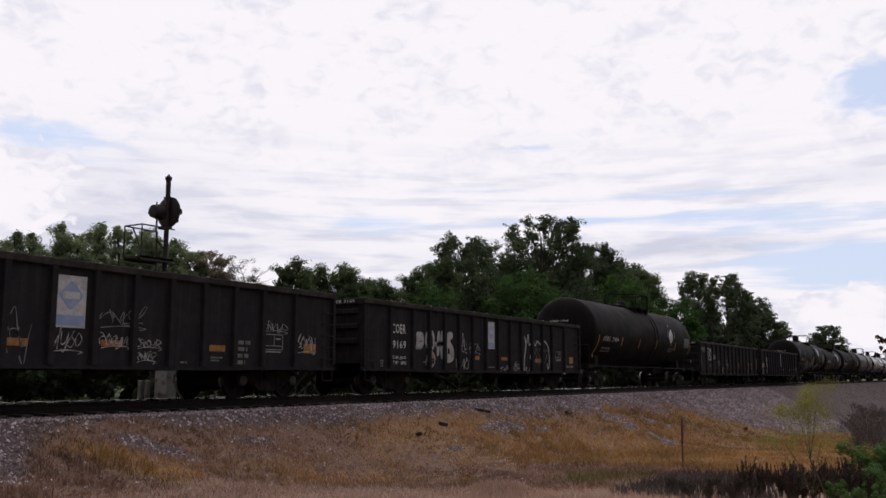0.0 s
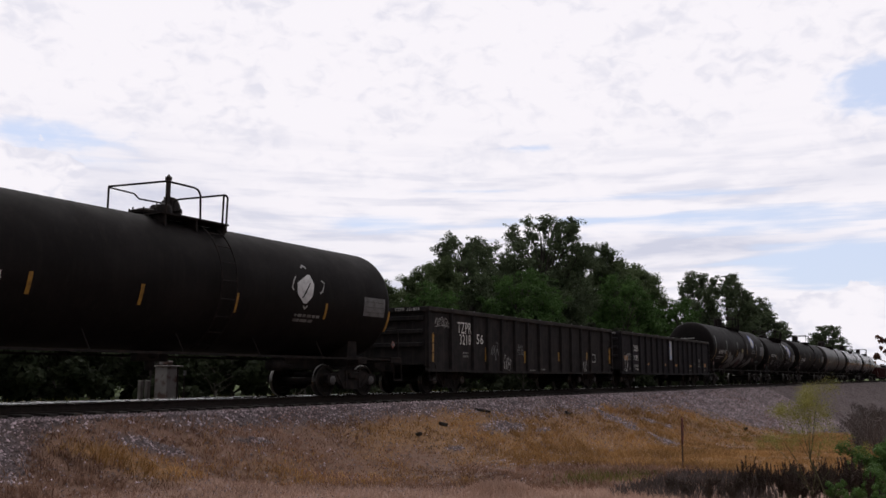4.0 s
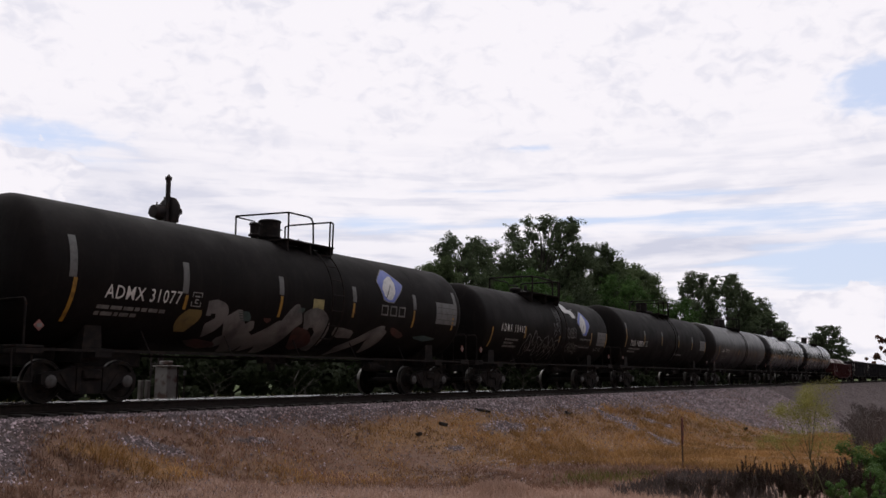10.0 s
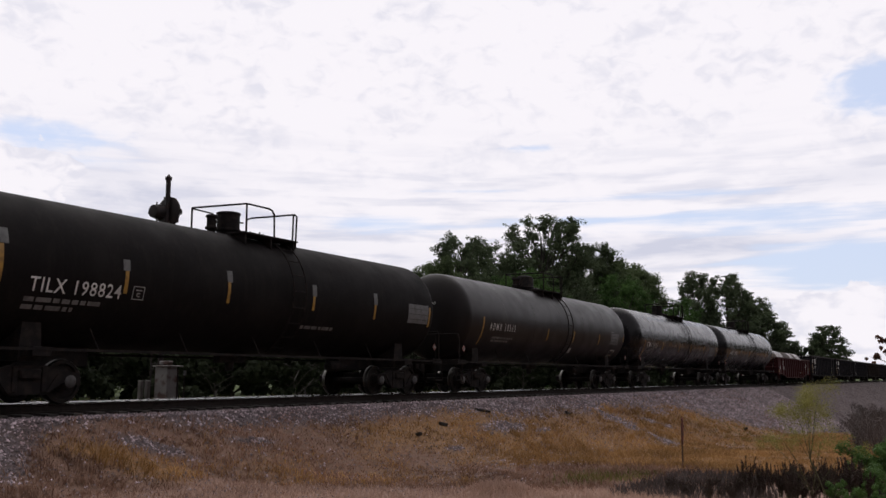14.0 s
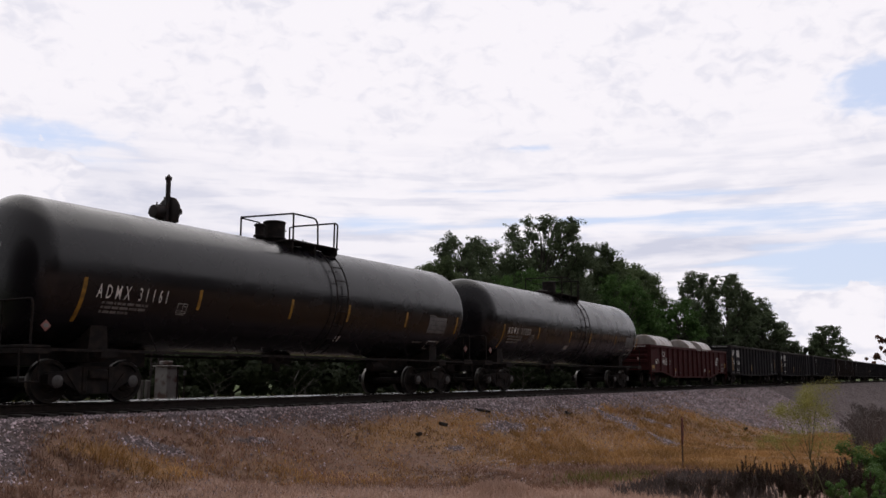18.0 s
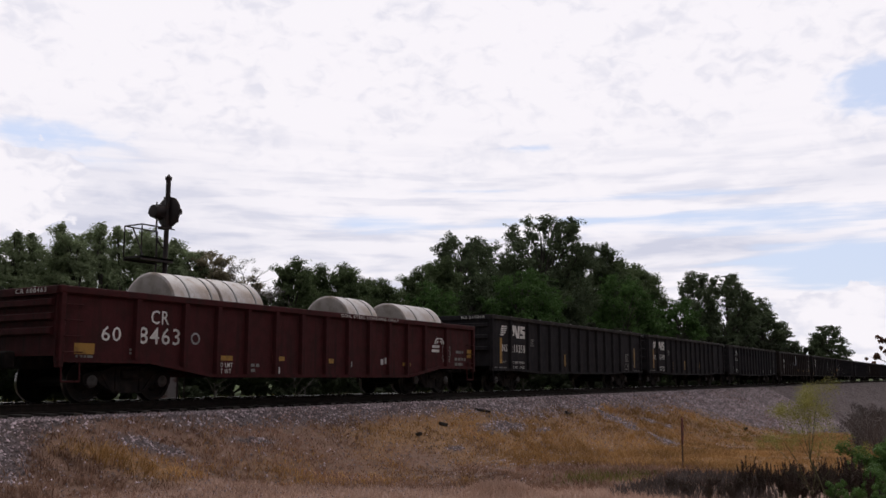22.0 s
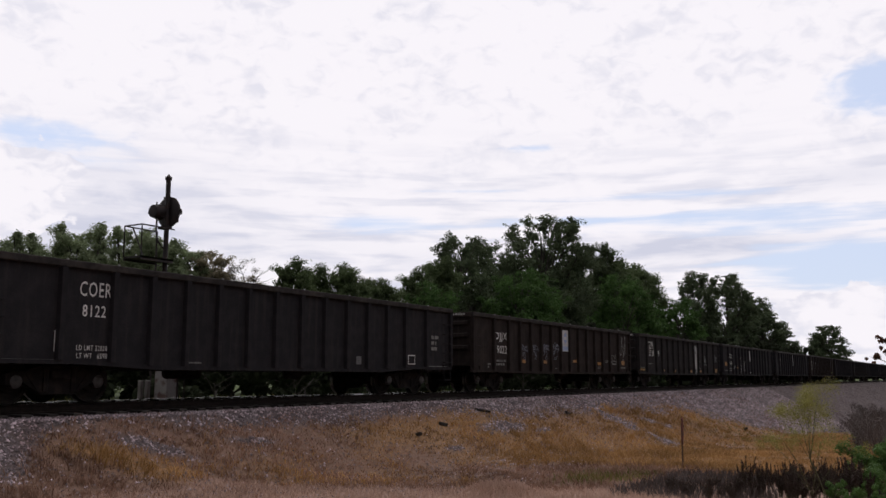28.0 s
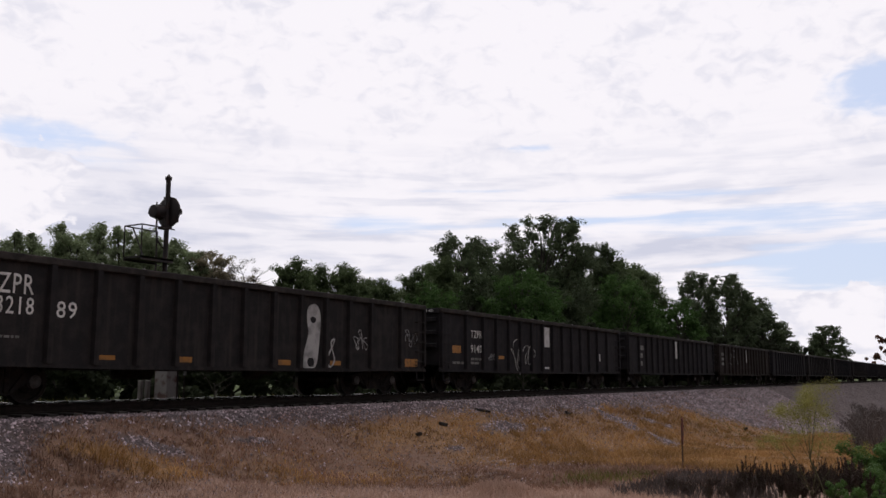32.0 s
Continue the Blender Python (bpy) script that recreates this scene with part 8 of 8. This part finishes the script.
        k = rng.choice(len(lines), n, p=long / long.sum())
        u = 0.28 + 0.74 * rng.random(n)
        r = (0.046 * np.clip(1.02 - u, 0, 1) ** 0.7 + 0.008) * rng.random(n) ** 0.5 * (0.7 + 0.5 * np.sin(u * 38 + k * 2.0) ** 2)
        w = rng.uniform(0, 6.28, n)
        p = foot[k] + (tip - foot)[k] * u[:, None] + np.stack([np.cos(w) * r, np.sin(w) * r, rng.normal(size=n) * 0.01], -1)
        v, q = leaf_quads(p, rng.normal(size=(n, 3)), 0.0125 * rng.uniform(0.6, 1.4, n), rng)
        tagged(sheet("seed_spike", v, q, WEED_DARK, "", ""), kind="stuff").parent = weed
        weeds.append(weed)
    k = 0
    for x0, x1, y0, y1, n, big in ((16.6, 20.0, 2.2, 4.0, 38, 0.53), (17.6, 19.5, 1.0, 2.4, 12, 0.62), (15.6, 17.6, 3.6, 5.2, 30, 0.30)):
        for _ in range(n):
            t = weeds[k] if k < 3 else copy_thing(weeds[k % 3], pose(0, 0, 0))
            k += 1
            stand(t, rnd.uniform(x0, x1), rnd.uniform(y0, y1), rnd.uniform(0, 360))
            s = big * rnd.uniform(0.5, 1.25)
            t.scale = (s * 1.1, s * 1.1, s * rnd.uniform(0.9, 1.2))
    x, y, rng = scatter(5000, 15.8, 20.5, 3.2, 6.0, 29)
    keep = waves(x * 2, y * 2, 8) + rng.uniform(-0.6, 0.6, len(x)) > -0.2
    x, y = x[keep], y[keep]
    blades("brush", x, y, ground_z(x, y), rng.uniform(0.08, 0.30, len(x)), rng, BRUSH, "low grey-brown dead brush round the post", 0.8, 0.008, "brush")
    # a soft tangle of grey brush farther along
    x, y, rng = scatter(2600, 34, 78, 2.0, 8.4, 23)
    keep = y < 0.116 * x + 0.5 * waves(x, y, 3)
    x, y = x[keep], y[keep]
    tips = [(Vector((a, b, float(ground_z(a, b)) + c)), r) for a, b, c, r in zip(x, y, rng.uniform(0.05, 1.35, len(x)), rng.uniform(0.25, 0.5, len(x)))]
    v, f = crown(tips, 60000, 0.030, 24, 0.6)
    sheet("brush", v, f, BRUSH, "soft grey-brown dead brush along the bank", "brush")
    x, y, rng = scatter(9000, 34, 78, 2.0, 8.4, 27)
    keep = y < 0.116 * x + 0.3 * waves(x, y, 3)
    x, y = x[keep], y[keep]
    blades("brush_stalk", x, y, ground_z(x, y), rng.uniform(0.4, 1.7, len(x)), rng, BRUSH, "thin dead stalks in the grey brush", 0.9, 0.008, "brush")


build_verge()


# ---- an insect that passes the camera ----
def build_insect():
    fly = thing("fly", "small dark flying insect passing before the sky", "insect", at=pose(-1.5, -1.2, 1.0))
    part("body", Shape().turn([(-0.0055, 0.0003), (-0.004, 0.0018), (-0.001, 0.0026), (0.002, 0.0022), (0.0035, 0.0014), (0.0045, 0.0018), (0.006, 0.0012), (0.0066, 0.0003)], "x", 12), GEAR, fly, smooth=True)
    for s in (-1, 1):
        part("wing", Shape().add([(0.001, s * 0.001, 0.0015), (-0.002, s * 0.004, 0.0035), (-0.0045, s * 0.0075, 0.004), (-0.006, s * 0.007, 0.003), (-0.004, s * 0.002, 0.002), (0.001, s * 0.001, 0.0018), (-0.002, s * 0.004, 0.0038), (-0.0045, s * 0.0075, 0.0043), (-0.006, s * 0.007, 0.0033), (-0.004, s * 0.002, 0.0023)],
                                 [(0, 1, 2, 3, 4), (9, 8, 7, 6, 5), (0, 5, 6, 1), (1, 6, 7, 2), (2, 7, 8, 3), (3, 8, 9, 4), (4, 9, 5, 0)]), WEED_DARK, fly)
    return fly


FLY = build_insect()


# ---- what moves ----
def motions():
    ticks = [k / FPS for k in range(0, int(32 * FPS) + 1, 2)]
    turns = [(t, -math.degrees(travelled(t) / WHEEL_R)) for t in ticks]
    rows = {dx: [(t, pose(dx, 0, WHEEL_R, 0, a % 360, 0)) for t, a in turns] for dx in (-AXLE, AXLE)}
    for car, m in CARS:
        walk(car, [(k / 2, pose(train_x(m, k / 2), TRACK_Y, 0)) for k in range(65)])
        if m < 195:
            for o in car.children_recursive:
                if o.name.startswith("wheelset"):
                    walk(o, rows[AXLE if o.location.x > 0 else -AXLE])
    for load, m, z in LOADS:
        walk(load, [(k / 2, pose(train_x(m, k / 2), TRACK_Y, z)) for k in range(65)])
    walk(FLY, [(0.0, pose(-1.5, -1.2, 1.0)), (27.6, pose(-1.5, -1.2, 1.0)), (28.1, pose(-0.6, -1.0, 1.2)), (28.3, pose(0.7, -0.5, 1.25)), (28.5, pose(1.30, 0.469, 0.711, 0, 0, -40)),
               (28.6, pose(3.116, 0.516, 1.004, 0, 0, -20)), (28.7, pose(4.084, 0.679, 1.199, 0, 0, 30)), (28.8, pose(4.426, 0.972, 1.283, 0, 0, 80)), (28.9, pose(4.726, 1.377, 1.366, 0, 0, 100)),
               (29.0, pose(4.982, 1.859, 1.428, 0, 0, 110)), (29.5, pose(4.537, 4.529, 1.566, 0, 0, 110)), (29.8, pose(3.519, 5.961, 1.531, 0, 0, 120)), (32.0, pose(-9.0, 14.0, 2.2, 0, 0, 150))])


motions()
